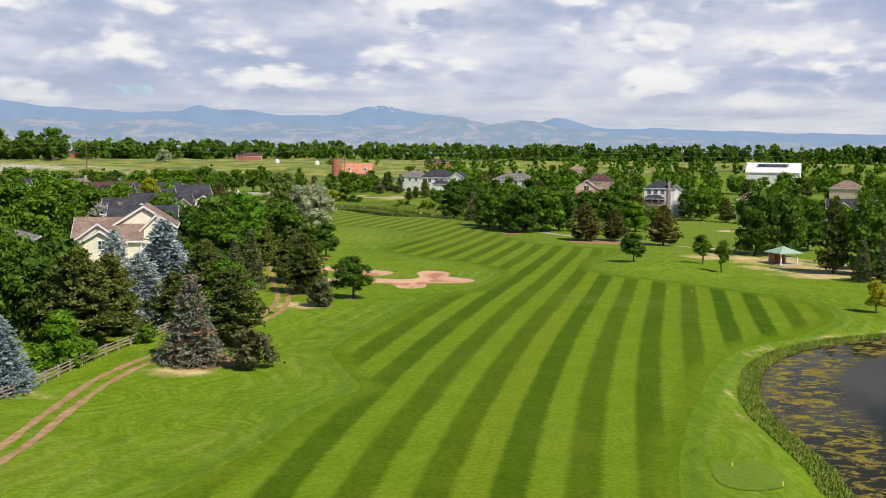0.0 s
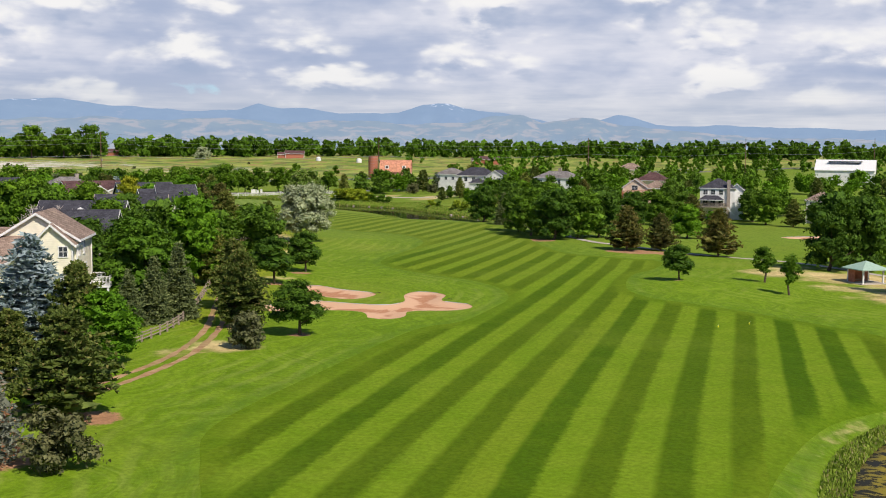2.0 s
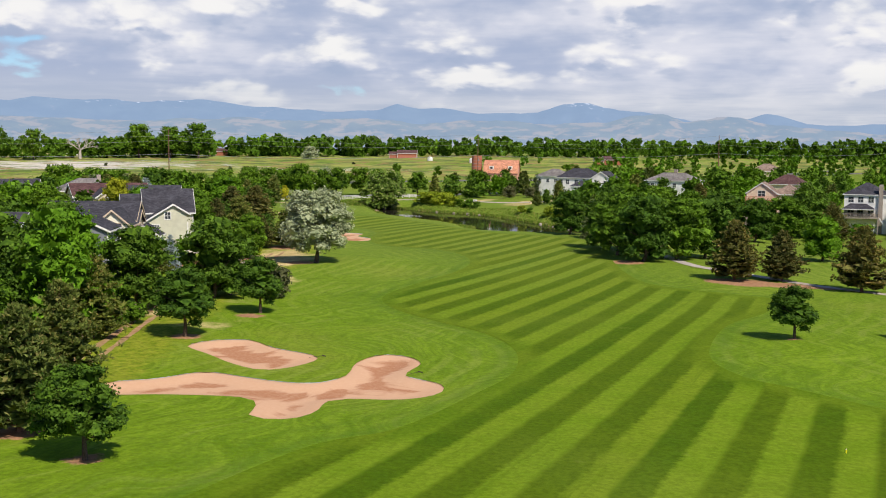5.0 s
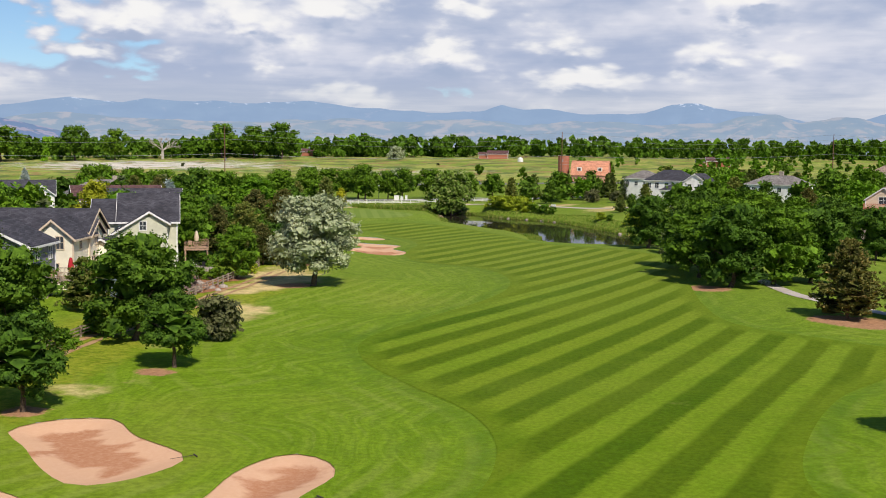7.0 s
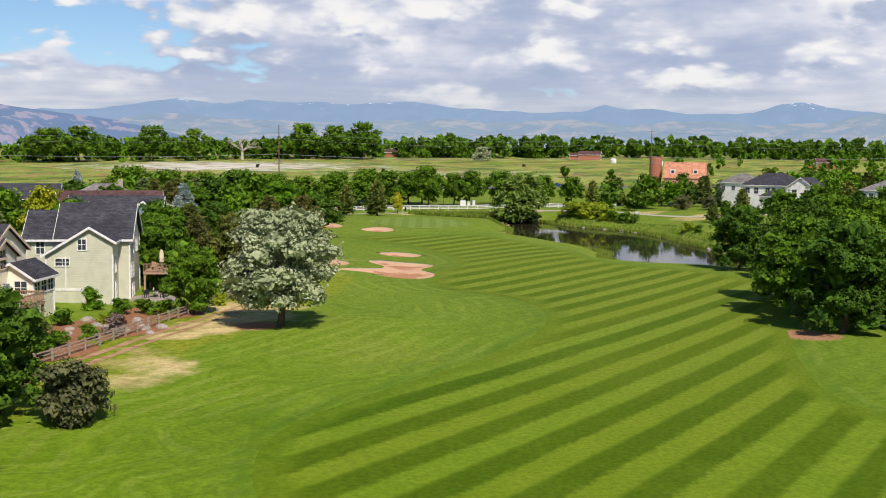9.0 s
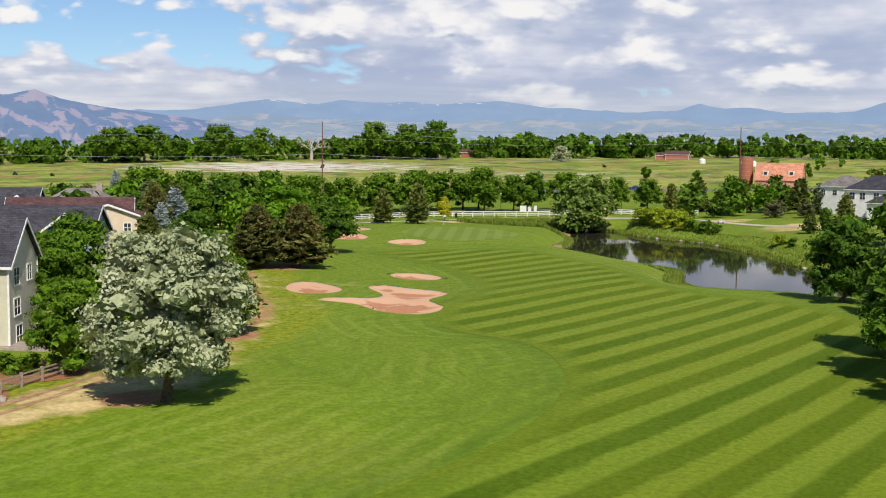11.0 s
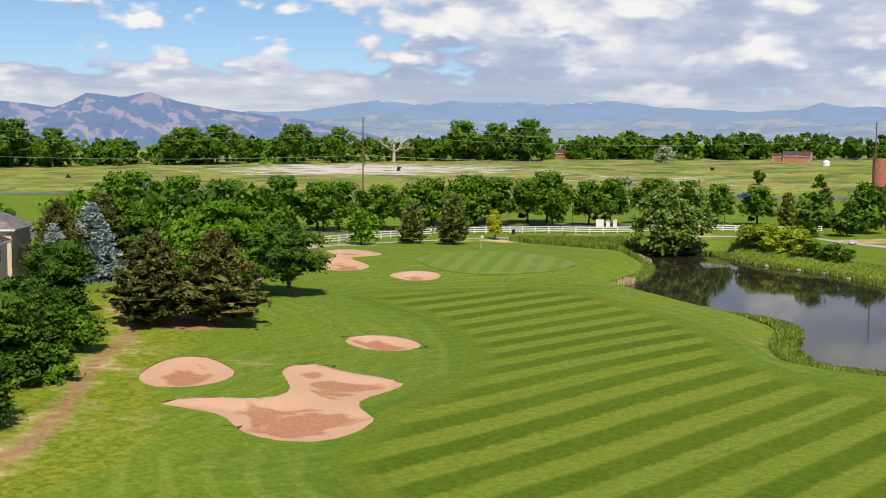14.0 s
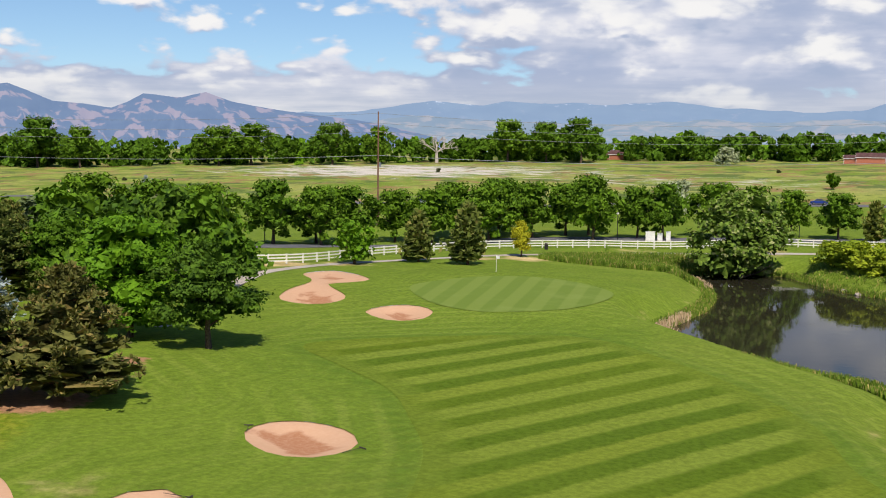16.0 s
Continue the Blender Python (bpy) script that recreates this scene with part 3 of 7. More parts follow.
# ---- building blocks ----
def mesh_object(name, verts, faces, mat, parent=None, smooth=False):
    me = bpy.data.meshes.new(name)
    me.from_pydata([tuple(v) for v in verts], [], [tuple(f) for f in faces])
    me.materials.append(mat)
    if smooth:
        me.shade_smooth()
    ob = new(name, me)
    ob.parent = parent
    return ob


def quads_object(name, corners, mat, parent=None):
    """One mesh of loose quads from an array of shape (n, 4, 3)."""
    n = len(corners)
    me = bpy.data.meshes.new(name)
    me.vertices.add(4 * n)
    me.vertices.foreach_set("co", np.ascontiguousarray(corners, np.float32).reshape(-1))
    me.loops.add(4 * n)
    me.loops.foreach_set("vertex_index", np.arange(4 * n, dtype=np.int32))
    me.polygons.add(n)
    me.polygons.foreach_set("loop_start", np.arange(0, 4 * n, 4, dtype=np.int32))
    me.update(calc_edges=True)
    me.materials.append(mat)
    ob = new(name, me)
    ob.parent = parent
    return ob


def part(name, bm, mat, parent, label=""):
    me = bpy.data.meshes.new(name)
    bm.to_mesh(me)
    bm.free()
    me.materials.append(mat)
    ob = new(name, me)
    ob.parent = parent
    return tagged(ob, label)


def box(bm, x0, x1, y0, y1, z0, z1, turn=None):
    v = [bm.verts.new(c) for c in ((x0, y0, z0), (x1, y0, z0), (x1, y1, z0), (x0, y1, z0), (x0, y0, z1), (x1, y0, z1), (x1, y1, z1), (x0, y1, z1))]
    if turn:
        for w in v:
            w.co = turn @ w.co
    for f in ((3, 2, 1, 0), (4, 5, 6, 7), (0, 1, 5, 4), (1, 2, 6, 5), (2, 3, 7, 6), (3, 0, 4, 7)):
        bm.faces.new([v[i] for i in f])
    return bm


def boxed(name, dims, mat, parent, label="", turn=None):
    return part(name, box(bmesh.new(), *dims, turn), mat, parent, label)


def tube(bm, a, b, ra, rb, sides=7):
    a, b = Vector(a), Vector(b)
    d = (b - a).normalized()
    s = d.orthogonal().normalized()
    t = d.cross(s)
    rings = []
    for c, r in ((a, ra), (b, rb)):
        rings.append([bm.verts.new(c + (s * math.cos(k * 2 * math.pi / sides) + t * math.sin(k * 2 * math.pi / sides)) * r) for k in range(sides)])
    for k in range(sides):
        bm.faces.new((rings[0][k], rings[0][(k + 1) % sides], rings[1][(k + 1) % sides], rings[1][k]))
    bm.faces.new(rings[0][::-1])
    bm.faces.new(rings[1])
    return bm


def thing(name, m, label, category, group="", kind=""):
    ob = new(name)
    ob.matrix_basis = m
    return tagged(ob, label, category, group, kind)


def clip_sheet(sdf, x0, x1, y0, y1, step, height):
    """The part of a grid where sdf is below zero, cut cleanly along its edge: verts, faces."""
    xs, ys = np.arange(x0, x1 + step, step), np.arange(y0, y1 + step, step)
    X, Y = np.meshgrid(xs, ys, indexing="ij")
    D = sdf(X, Y)
    spots, faces, index = [], [], {}

    def corner(i, j):
        if (i, j) not in index:
            index[i, j] = len(spots)
            spots.append((xs[i], ys[j]))
        return index[i, j]

    def cut(a, b):
        k = (a, b) if a < b else (b, a)
        if k not in index:
            da, db = D[k[0]], D[k[1]]
            t = da / (da - db)
            index[k] = len(spots)
            spots.append((xs[k[0][0]] + t * (xs[k[1][0]] - xs[k[0][0]]), ys[k[0][1]] + t * (ys[k[1][1]] - ys[k[0][1]])))
        return index[k]

    for i in range(len(xs) - 1):
        for j in range(len(ys) - 1):
            c = ((i, j), (i + 1, j), (i + 1, j + 1), (i, j + 1))
            inn = [D[q] < 0 for q in c]
            if not any(inn):
                continue
            if all(inn):
                faces.append([corner(*q) for q in c])
                continue
            f = []
            for k in range(4):
                a, b = c[k], c[(k + 1) % 4]
                if inn[k]:
                    f.append(corner(*a))
                if inn[k] != inn[(k + 1) % 4]:
                    f.append(cut(a, b))
            if len(f) > 2:
                faces.append(f)
    s = np.array(spots)
    z = height(s[:, 0], s[:, 1])
    return np.column_stack([s, z]), faces


def sheet(name, sdf, bounds, step, height, mat, label, category):
    v, f = clip_sheet(sdf, *bounds, step, height)
    ob = mesh_object(name, v.tolist(), f, mat, None, True)
    return tagged(ob, label, category, kind="structure")


def bounds(q, pad=1.0):
    return (q[:, 0].min() - pad, q[:, 0].max() + pad, q[:, 1].min() - pad, q[:, 1].max() + pad)


# ---- ground ----
def axis(near0, near1, step, far0, far1):
    """Even steps in the near stretch, growing outwards."""
    mid = list(np.arange(near0, near1, step))
    out, s = [], step
    v = mid[-1]
    while v < far1:
        s *= 1.12
        v += s
        out.append(v)
    left, s, v = [], step, mid[0]
    while v > far0:
        s *= 1.12
        v -= s
        left.append(v)
    return np.array(left[::-1] + mid + out)


DRY = [(-44, 284, 9, 0.9), (-40, 277, 7, 0.9), (-40.5, 264, 4, 0.9), (-40, 270, 6, 1.0), (-45, 290, 7, 0.72), (-55, 312, 7, 0.55), (-61, 326, 6, 0.6), (-38.5, 256, 4, 0.7), (-34, 252, 6, 0.8), (-33, 246, 5, 0.8), (-20, 150, 5, 0.9), (-24, 144, 4, 0.7), (-25, 104, 5, 0.7), (-27, 97, 5, 0.5), (-34, 92, 6, 0.5),
       (56, 232, 9, 0.8), (88, 190, 14, 0.9), (70, 205, 12, 0.95), (62, 214, 8, 0.75), (66, 228, 12, 0.95), (74, 216, 11, 0.9), (82, 202, 12, 0.8), (60, 240, 8, 0.7), (80, 180, 9, 0.6), (-62, 322, 9, 0.52), (-56, 336, 7, 0.42), (-68, 332, 8, 0.5), (-50, 316, 7, 0.42), (-48, 302, 6, 0.45),
       (-118, 416, 7, 0.9), (-112, 424, 6, 0.8), (-103, 446, 5, 0.8), (-98, 452, 6, 0.9), (-20, 478, 14, 0.8), (-40, 496, 9, 0.8), (5, 468, 14, 0.7), (-92, 480, 8, 0.6), (-72, 488, 8, 0.6), (-26, 207, 5, 0.6),
       (-35, 213, 5, 0.8), (-46, 296, 7, 0.55), (40, 283, 4, 0.5), (15, 462, 12, 0.6), (-30, 228, 5, 0.5), (-22, 213, 4, 0.5)]
BARE = [(-24, 108, 4.5), (-21, 118, 2.5), (-13.1, 157.8, 1.6), (-21, 163.4, 2.4), (-73, 345, 4.5), (-47, 297, 4), (-24, 216, 2), (36, 269, 5), (42, 268, 4), (47, 268, 3), (33, 270, 4), (17, 296, 4), (36.2, 213.7, 1.2),
        (-85, 360, 2), (-77.4, 356.7, 1.8), (-24.9, 200, 2), (-20, 372, 1.5), (-36, 272, 3)]


def build_ground():
    xs, ys = axis(-125, 90, 1.4, -4400, 3800), axis(40, 500, 1.4, -500, 4700)
    X, Y = np.meshgrid(xs, ys, indexing="ij")
    Z = land(X, Y)
    hole = np.full(X.shape, 30.0)
    for q in BUNKERS:
        hole = np.minimum(hole, outside(q, X, Y))
    fair = outside(FAIRWAY, X, Y)
    edge = np.exp(-((fair - 0.9) / 0.8) ** 2) + 0.6 * np.exp(-((fair - 3.6) / 0.5) ** 2) + 0.5 * np.exp(-((fair - 6.2) / 0.5) ** 2)
    dry = np.zeros(X.shape)
    for x, y, r, s in DRY:
        dry = np.maximum(dry, s * np.exp(-((X - x) ** 2 + (Y - y) ** 2) / r ** 2))
    bare = np.zeros(X.shape)
    for x, y, r in BARE:
        bare = np.maximum(bare, np.exp(-(((X - x) ** 2 + (Y - y) ** 2) / r ** 2) ** 2))
    worn = near_line(TRACK, X, Y)
    bare = np.maximum(bare, 0.80 * np.exp(-(worn / 1.35) ** 2) * ramp(Y, 284, 300))
    dry = np.maximum(dry, 0.58 * np.exp(-(worn / 4.0) ** 2) * ramp(Y, 250, 300))
    for q in (POND_FAR, POND_NEAR):
        bank = outside(q, X, Y)
        dry = np.maximum(dry, 0.50 * np.exp(-((bank - 2.6) / 1.3) ** 2))
    weed = np.exp(-(np.maximum(worn - 3.0, 0) / 4.5) ** 2) * ramp(Y, 125, 200)
    side = Y - np.interp(X, FAR_ROAD[:, 0], FAR_ROAD[:, 1])
    field = ramp(side, -6, 6)
    salt = np.maximum(0.92 * np.exp(-(((X + 330) / 130) ** 2 + ((Y - 725) / 95) ** 2)), 0.6 * np.exp(-(((X + 170) / 120) ** 2 + ((Y - 690) / 80) ** 2)))
    # cells with a corner in a bunker are cut along its edge
    index, spots, faces, extra = {}, [], [], []
    nx, ny = X.shape
    base = [np.column_stack([X.ravel(), Y.ravel(), Z.ravel()])]
    cut_index, cuts, weights = {}, [], []

    def cut(a, b):
        k = (a, b) if a < b else (b, a)
        if k not in cut_index:
            da, db = hole.ravel()[k[0]], hole.ravel()[k[1]]
            cut_index[k] = nx * ny + len(cuts)
            cuts.append(k)
            weights.append(da / (da - db))
        return cut_index[k]

    H = hole.ravel() > 0
    for i in range(nx - 1):
        for j in range(ny - 1):
            c = (i * ny + j, (i + 1) * ny + j, (i + 1) * ny + j + 1, i * ny + j + 1)
            ok = [H[k] for k in c]
            if all(ok):
                faces.append(c)
            elif any(ok):
                f = []
                for k in range(4):
                    a, b = c[k], c[(k + 1) % 4]
                    if ok[k]:
                        f.append(a)
                    if ok[k] != ok[(k + 1) % 4]:
                        f.append(cut(a, b))
                faces.append(f)
    def full(A):
        a = A.ravel()
        return np.concatenate([a, [a[p] + w * (a[q] - a[p]) for (p, q), w in zip(cuts, weights)]])
    V = np.column_stack([full(X), full(Y), full(Z)])
    ob = mesh_object("ground", V.tolist(), faces, M["ground"], None, True)
    for name, A in (("edge", edge), ("dry", dry), ("bare", bare), ("field", field), ("salt", salt), ("lane", fair), ("weed", weed)):
        at = ob.data.attributes.new(name, "FLOAT", "POINT")
        at.data.foreach_set("value", full(A).astype(np.float32))
    tagged(ob, "mown rough grass with parched patches and open pasture beyond", "ground", kind="structure")


build_ground()
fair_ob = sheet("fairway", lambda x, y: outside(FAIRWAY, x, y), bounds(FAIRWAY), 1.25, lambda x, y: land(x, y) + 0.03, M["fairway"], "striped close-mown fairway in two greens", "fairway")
co = np.array([v.co for v in fair_ob.data.vertices])
fair_ob.data.attributes.new("within", "FLOAT", "POINT").data.foreach_set("value", (-outside(FAIRWAY, co[:, 0], co[:, 1])).astype(np.float32))
sheet("putting_green", lambda x, y: outside(GREEN, x, y), bounds(GREEN), 1.25, lambda x, y: land(x, y) + 0.05, M["green"], "pale striped putting green on a low mound", "green")
sheet("tee_box", lambda x, y: outside(TEE, x, y), bounds(TEE), 0.8, lambda x, y: land(x, y) + 0.04, M["tee"], "small round mown tee beside the pond", "tee")
for q in BUNKERS:
    def depth(x, y, q=q):
        d = outside(q, x, y)
        return plain(x, y) - 0.06 - 0.34 * ramp(-d, -0.1, 2.4)
    b = sheet("bunker", lambda x, y, q=q: outside(q, x, y) - 0.15, bounds(q), 0.55, depth, M["sand"], "sunken bunker of raked pinkish sand with damp patches", "bunker")
    b["group"] = "sand bunkers"
    co = np.array([v.co for v in b.data.vertices])
    at = b.data.attributes.new("inner", "FLOAT", "POINT")
    at.data.foreach_set("value", ramp(-outside(q, co[:, 0], co[:, 1]), 0.6, 3.2).astype(np.float32))
for q, name in ((POND_FAR, "a reflective pond with a reedy shore"), (POND_NEAR, "dark pond with floating weed along its shore")):
    w = sheet("water", lambda x, y, q=q: outside(q, x, y) - 0.8, bounds(q, 3), 1.0, lambda x, y: np.full(np.shape(x), WATER), M["still_water" if q is POND_NEAR else "water"], name, "pond")
    co = np.array([v.co for v in w.data.vertices])
    d = -outside(q, co[:, 0], co[:, 1])
    at = w.data.attributes.new("shore", "FLOAT", "POINT")
    at.data.foreach_set("value", (np.exp(-((np.maximum(d, 0) - (4.0 if q is POND_NEAR else 0.0)) / (4.2 if q is POND_NEAR else 0.5)) ** 2)).astype(np.float32))
for q, wide, name, mat, label, cat, dz, st in ((ROAD, 3.6, "road", "asphalt", "grey asphalt road along the white fence", "road", 0.05, 2.5), (FAR_ROAD, 4.5, "road", "asphalt", "asphalt road along the open field", "road", 0.06, 4.0),
                                             (CART_PATHS[0], 1.1, "pavement", "concrete", "winding pale concrete cart path", "path", 0.05, 1.0), (CART_PATHS[1], 1.1, "pavement", "concrete", "pale concrete cart path under the pines", "path", 0.05, 1.0)):
    sheet(name, lambda x, y, q=q, wide=wide: near_line(q, x, y) - wide, bounds(q, 6), st, lambda x, y, dz=dz: land(x, y) + dz, M[mat], label, cat)


def ruts(x, y):
    d = near_line(TRACK, x, y)
    return np.abs(d - 0.78) - 0.36 + 0.7 * ramp(y, 282, 300) - 0.10 * np.sin(x * 1.7 + y * 0.9) * np.sin(y * 0.53)


sheet("dirt_track", ruts, bounds(TRACK, 3), 0.5, lambda x, y: land(x, y) + 0.03, M["dirt"], "two worn wheel ruts of bare dirt", "track")


# ---- mountains ----
def ridge(name, dist, az0, az1, height, base, mat, seed, label, rough=1.0, stand=(20.0, 165.0)):
    """A range of hills round the west, its crest from a function of the bearing in degrees left of the hole."""
    steps, rows = 520, 16
    eye = np.array(stand)
    az = np.linspace(az0, az1, steps)
    verts, faces = [], []
    for i, a in enumerate(az):
        h = height(a)
        for j in range(rows):
            t = j / (rows - 1)
            spur = noise.ridged_multi_fractal(Vector((a * 0.55 + 0.25 * t, t * 0.9, seed)), 0.9, 2.2, 5, 1.0, 2.0) - 1.0
            r = dist + 420 * t - 110 * rough * spur * (1 - t) * min(1, 4 * t)
            z = base + (h - base) * t ** 0.9 * (1 + 0.10 * rough * spur * (1 - t) * min(1, 3 * t))
            verts.append((eye[0] - math.sin(radians(a)) * r, eye[1] + math.cos(radians(a)) * r, z if j else base - 60))
    for i in range(steps - 1):
        for j in range(rows - 1):
            a = i * rows + j
            faces.append((a, a + rows, a + rows + 1, a + 1))
    return tagged(mesh_object(name, verts, faces, mat, None, True), label, "mountains", kind="structure")


def crest(keys, dist, seed, wob):
    """Crest height at a bearing, from a few (bearing, degrees above level) knots."""
    ks = sorted(keys)
    def f(a):
        e = np.interp(a, [k[0] for k in ks], [k[1] for k in ks])
        e += wob * noise.fractal(Vector((a * 0.45, seed, 0.3)), 0.85, 2.2, 7)
        return 18 + dist * math.tan(radians(e))
    return f


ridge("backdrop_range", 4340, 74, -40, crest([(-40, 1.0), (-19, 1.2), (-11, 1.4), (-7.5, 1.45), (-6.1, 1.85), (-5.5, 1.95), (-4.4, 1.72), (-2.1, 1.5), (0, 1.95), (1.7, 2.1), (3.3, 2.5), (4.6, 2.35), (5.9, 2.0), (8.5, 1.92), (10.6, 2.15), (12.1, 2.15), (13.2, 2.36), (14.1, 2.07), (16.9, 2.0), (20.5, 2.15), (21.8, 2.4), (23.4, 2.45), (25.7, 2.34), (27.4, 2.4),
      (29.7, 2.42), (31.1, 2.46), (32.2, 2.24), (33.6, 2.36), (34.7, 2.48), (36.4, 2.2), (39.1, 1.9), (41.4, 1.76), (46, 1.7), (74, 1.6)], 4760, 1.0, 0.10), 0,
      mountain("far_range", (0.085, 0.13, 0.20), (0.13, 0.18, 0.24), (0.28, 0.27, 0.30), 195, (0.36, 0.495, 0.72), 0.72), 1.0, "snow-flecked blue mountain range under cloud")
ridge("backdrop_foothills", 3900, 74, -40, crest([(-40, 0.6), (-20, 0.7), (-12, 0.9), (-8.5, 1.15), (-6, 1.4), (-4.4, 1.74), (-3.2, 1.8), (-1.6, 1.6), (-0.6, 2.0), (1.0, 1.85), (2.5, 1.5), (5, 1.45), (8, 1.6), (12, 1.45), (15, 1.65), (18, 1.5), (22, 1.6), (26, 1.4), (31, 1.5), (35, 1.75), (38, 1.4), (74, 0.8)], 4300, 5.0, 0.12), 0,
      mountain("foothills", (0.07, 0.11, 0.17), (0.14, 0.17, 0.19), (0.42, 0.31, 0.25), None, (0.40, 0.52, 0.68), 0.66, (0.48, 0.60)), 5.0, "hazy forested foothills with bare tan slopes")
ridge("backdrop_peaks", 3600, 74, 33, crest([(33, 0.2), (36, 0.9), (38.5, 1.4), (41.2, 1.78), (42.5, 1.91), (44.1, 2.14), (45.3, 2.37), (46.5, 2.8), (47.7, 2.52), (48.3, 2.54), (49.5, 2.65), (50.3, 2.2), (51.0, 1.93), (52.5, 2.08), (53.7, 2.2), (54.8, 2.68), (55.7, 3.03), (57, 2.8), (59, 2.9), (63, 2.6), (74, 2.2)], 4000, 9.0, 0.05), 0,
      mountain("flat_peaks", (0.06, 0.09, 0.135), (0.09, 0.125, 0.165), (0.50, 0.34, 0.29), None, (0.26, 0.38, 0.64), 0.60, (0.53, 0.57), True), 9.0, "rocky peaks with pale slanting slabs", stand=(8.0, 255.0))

# ---- trees ----
def leaf_quads(rng, centres, normals, size, stretch=1.3, flat=0.5):
    """Small quads at the centres, facing roughly along the normals."""
    n = len(centres)
    nrm = normals + flat * rng.normal(size=(n, 3))
    nrm /= np.linalg.norm(nrm, axis=1, keepdims=True) + 1e-9
    a = rng.normal(size=(n, 3))
    a -= nrm * np.sum(a * nrm, axis=1, keepdims=True)
    a /= np.linalg.norm(a, axis=1, keepdims=True) + 1e-9
    b = np.cross(nrm, a)
    s = size * rng.uniform(0.6, 1.4, (n, 1))
    a, b = a * s * stretch * 0.5, b * s * 0.5
    bend = nrm * s * 0.18
    return np.stack([centres - a * 1.0 - bend, centres - b * 0.9, centres + a - bend, centres + b * 0.9], axis=1)


def ball(k):
    """A unit sphere as loose quads, k by k on each side of a cube."""
    out = []
    t = np.linspace(-1, 1, k + 1)
    for ax in range(3):
        for sg in (-1, 1):
            for i in range(k):
                for j in range(k):
                    q = []
                    for u, v in ((t[i], t[j]), (t[i + 1], t[j]), (t[i + 1], t[j + 1]), (t[i], t[j + 1])):
                        w = np.array((sg, u, v) if ax == 0 else (u, sg, v) if ax == 1 else (u, v, sg), float)
                        q.append(w / np.linalg.norm(w))
                    out.append(q if sg > 0 else q[::-1])
    return np.array(out)


BALL, ROUGH_BALL = ball(2), ball(1)


def cores(rng, centres, radii, fine=True):
    """The dense shaded inside of a crown: at each centre an ellipsoid of large ragged leaf masses that overlap like scales."""
    b = BALL if fine else ROUGH_BALL
    mid = b.mean(axis=1)
    k = len(b)
    out = []
    for c, r in zip(centres, radii):
        a = rng.uniform(0, 2 * math.pi)
        turn = np.array(((math.cos(a), -math.sin(a), 0), (math.sin(a), math.cos(a), 0), (0, 0, 1)))
        g = (b - mid[:, None]) * 1.1
        tilt = rng.normal(size=(k, 3)) * 0.65
        q = g + np.cross(tilt[:, None], g) + rng.normal(size=(k, 4, 3)) * 0.10
        q = q + mid[:, None] * rng.uniform(0.72, 1.12, (k, 1, 1))
        out.append(np.asarray(c) + (q @ turn.T) * np.asarray(r))
    return np.concatenate(out)


def sprays(rng, base, way, length, width):
    """Flat sprays of needles, each a narrow quad that leaves its base along its own way."""
    n = len(base)
    way = way / (np.linalg.norm(way, axis=1, keepdims=True) + 1e-9)
    side = np.cross(way, rng.normal(size=(n, 3)))
    side /= np.linalg.norm(side, axis=1, keepdims=True) + 1e-9
    L, w = length * rng.uniform(0.65, 1.3, (n, 1)), width * rng.uniform(0.7, 1.3, (n, 1))
    mid = base + way * L * 0.55
    return np.stack([base, mid + side * w * 0.5, base + way * L, mid - side * w * 0.5], axis=1)


def blobs(rng, shape, count, spread=0.85):
    """Lumps that make up a crown: centre and radius, within an envelope given as radius over height (0..1)."""
    out, turn = [], rng.uniform(0, 6)
    for _ in range(count):
        t = rng.uniform(0.05, 0.97)
        a = rng.uniform(0, 2 * math.pi)
        r = shape(t) * (1 + 0.16 * math.sin(2 * a + turn) + 0.12 * math.sin(5 * a + 7 * t + 2 * turn))
        d = r * spread * math.sqrt(rng.uniform(0.30, 1))
        out.append((d * math.cos(a), d * math.sin(a), t, rng.uniform(0.55, 1.15)))
    return out


def limbs(bm, rng, height, first, spread, r0, count, rise=0.5):
    top = Vector((rng.normal() * 0.03 * height, rng.normal() * 0.03 * height, height * 0.82))
    mid = Vector((rng.normal() * 0.02 * height, rng.normal() * 0.02 * height, height * first))
    tube(bm, (0, 0, -0.3), mid, r0 * 1.25, r0 * 0.85, 8)
    tube(bm, mid, top, r0 * 0.85, r0 * 0.15, 7)
    for k in range(count):
        a = 2 * math.pi * (k + rng.uniform(-0.3, 0.3)) / count
        t = rng.uniform(0, 0.55)
        s = mid.lerp(top, t)
        e = s + Vector((math.cos(a), math.sin(a), rise * rng.uniform(0.6, 1.5))) * spread * rng.uniform(0.6, 1.0) * (1 - 0.4 * t)
        m = s.lerp(e, 0.5) + Vector((0, 0, -0.05 * spread))
        tube(bm, s, m, r0 * 0.42, r0 * 0.28, 5)
        tube(bm, m, e, r0 * 0.28, r0 * 0.08, 5)
    return bm


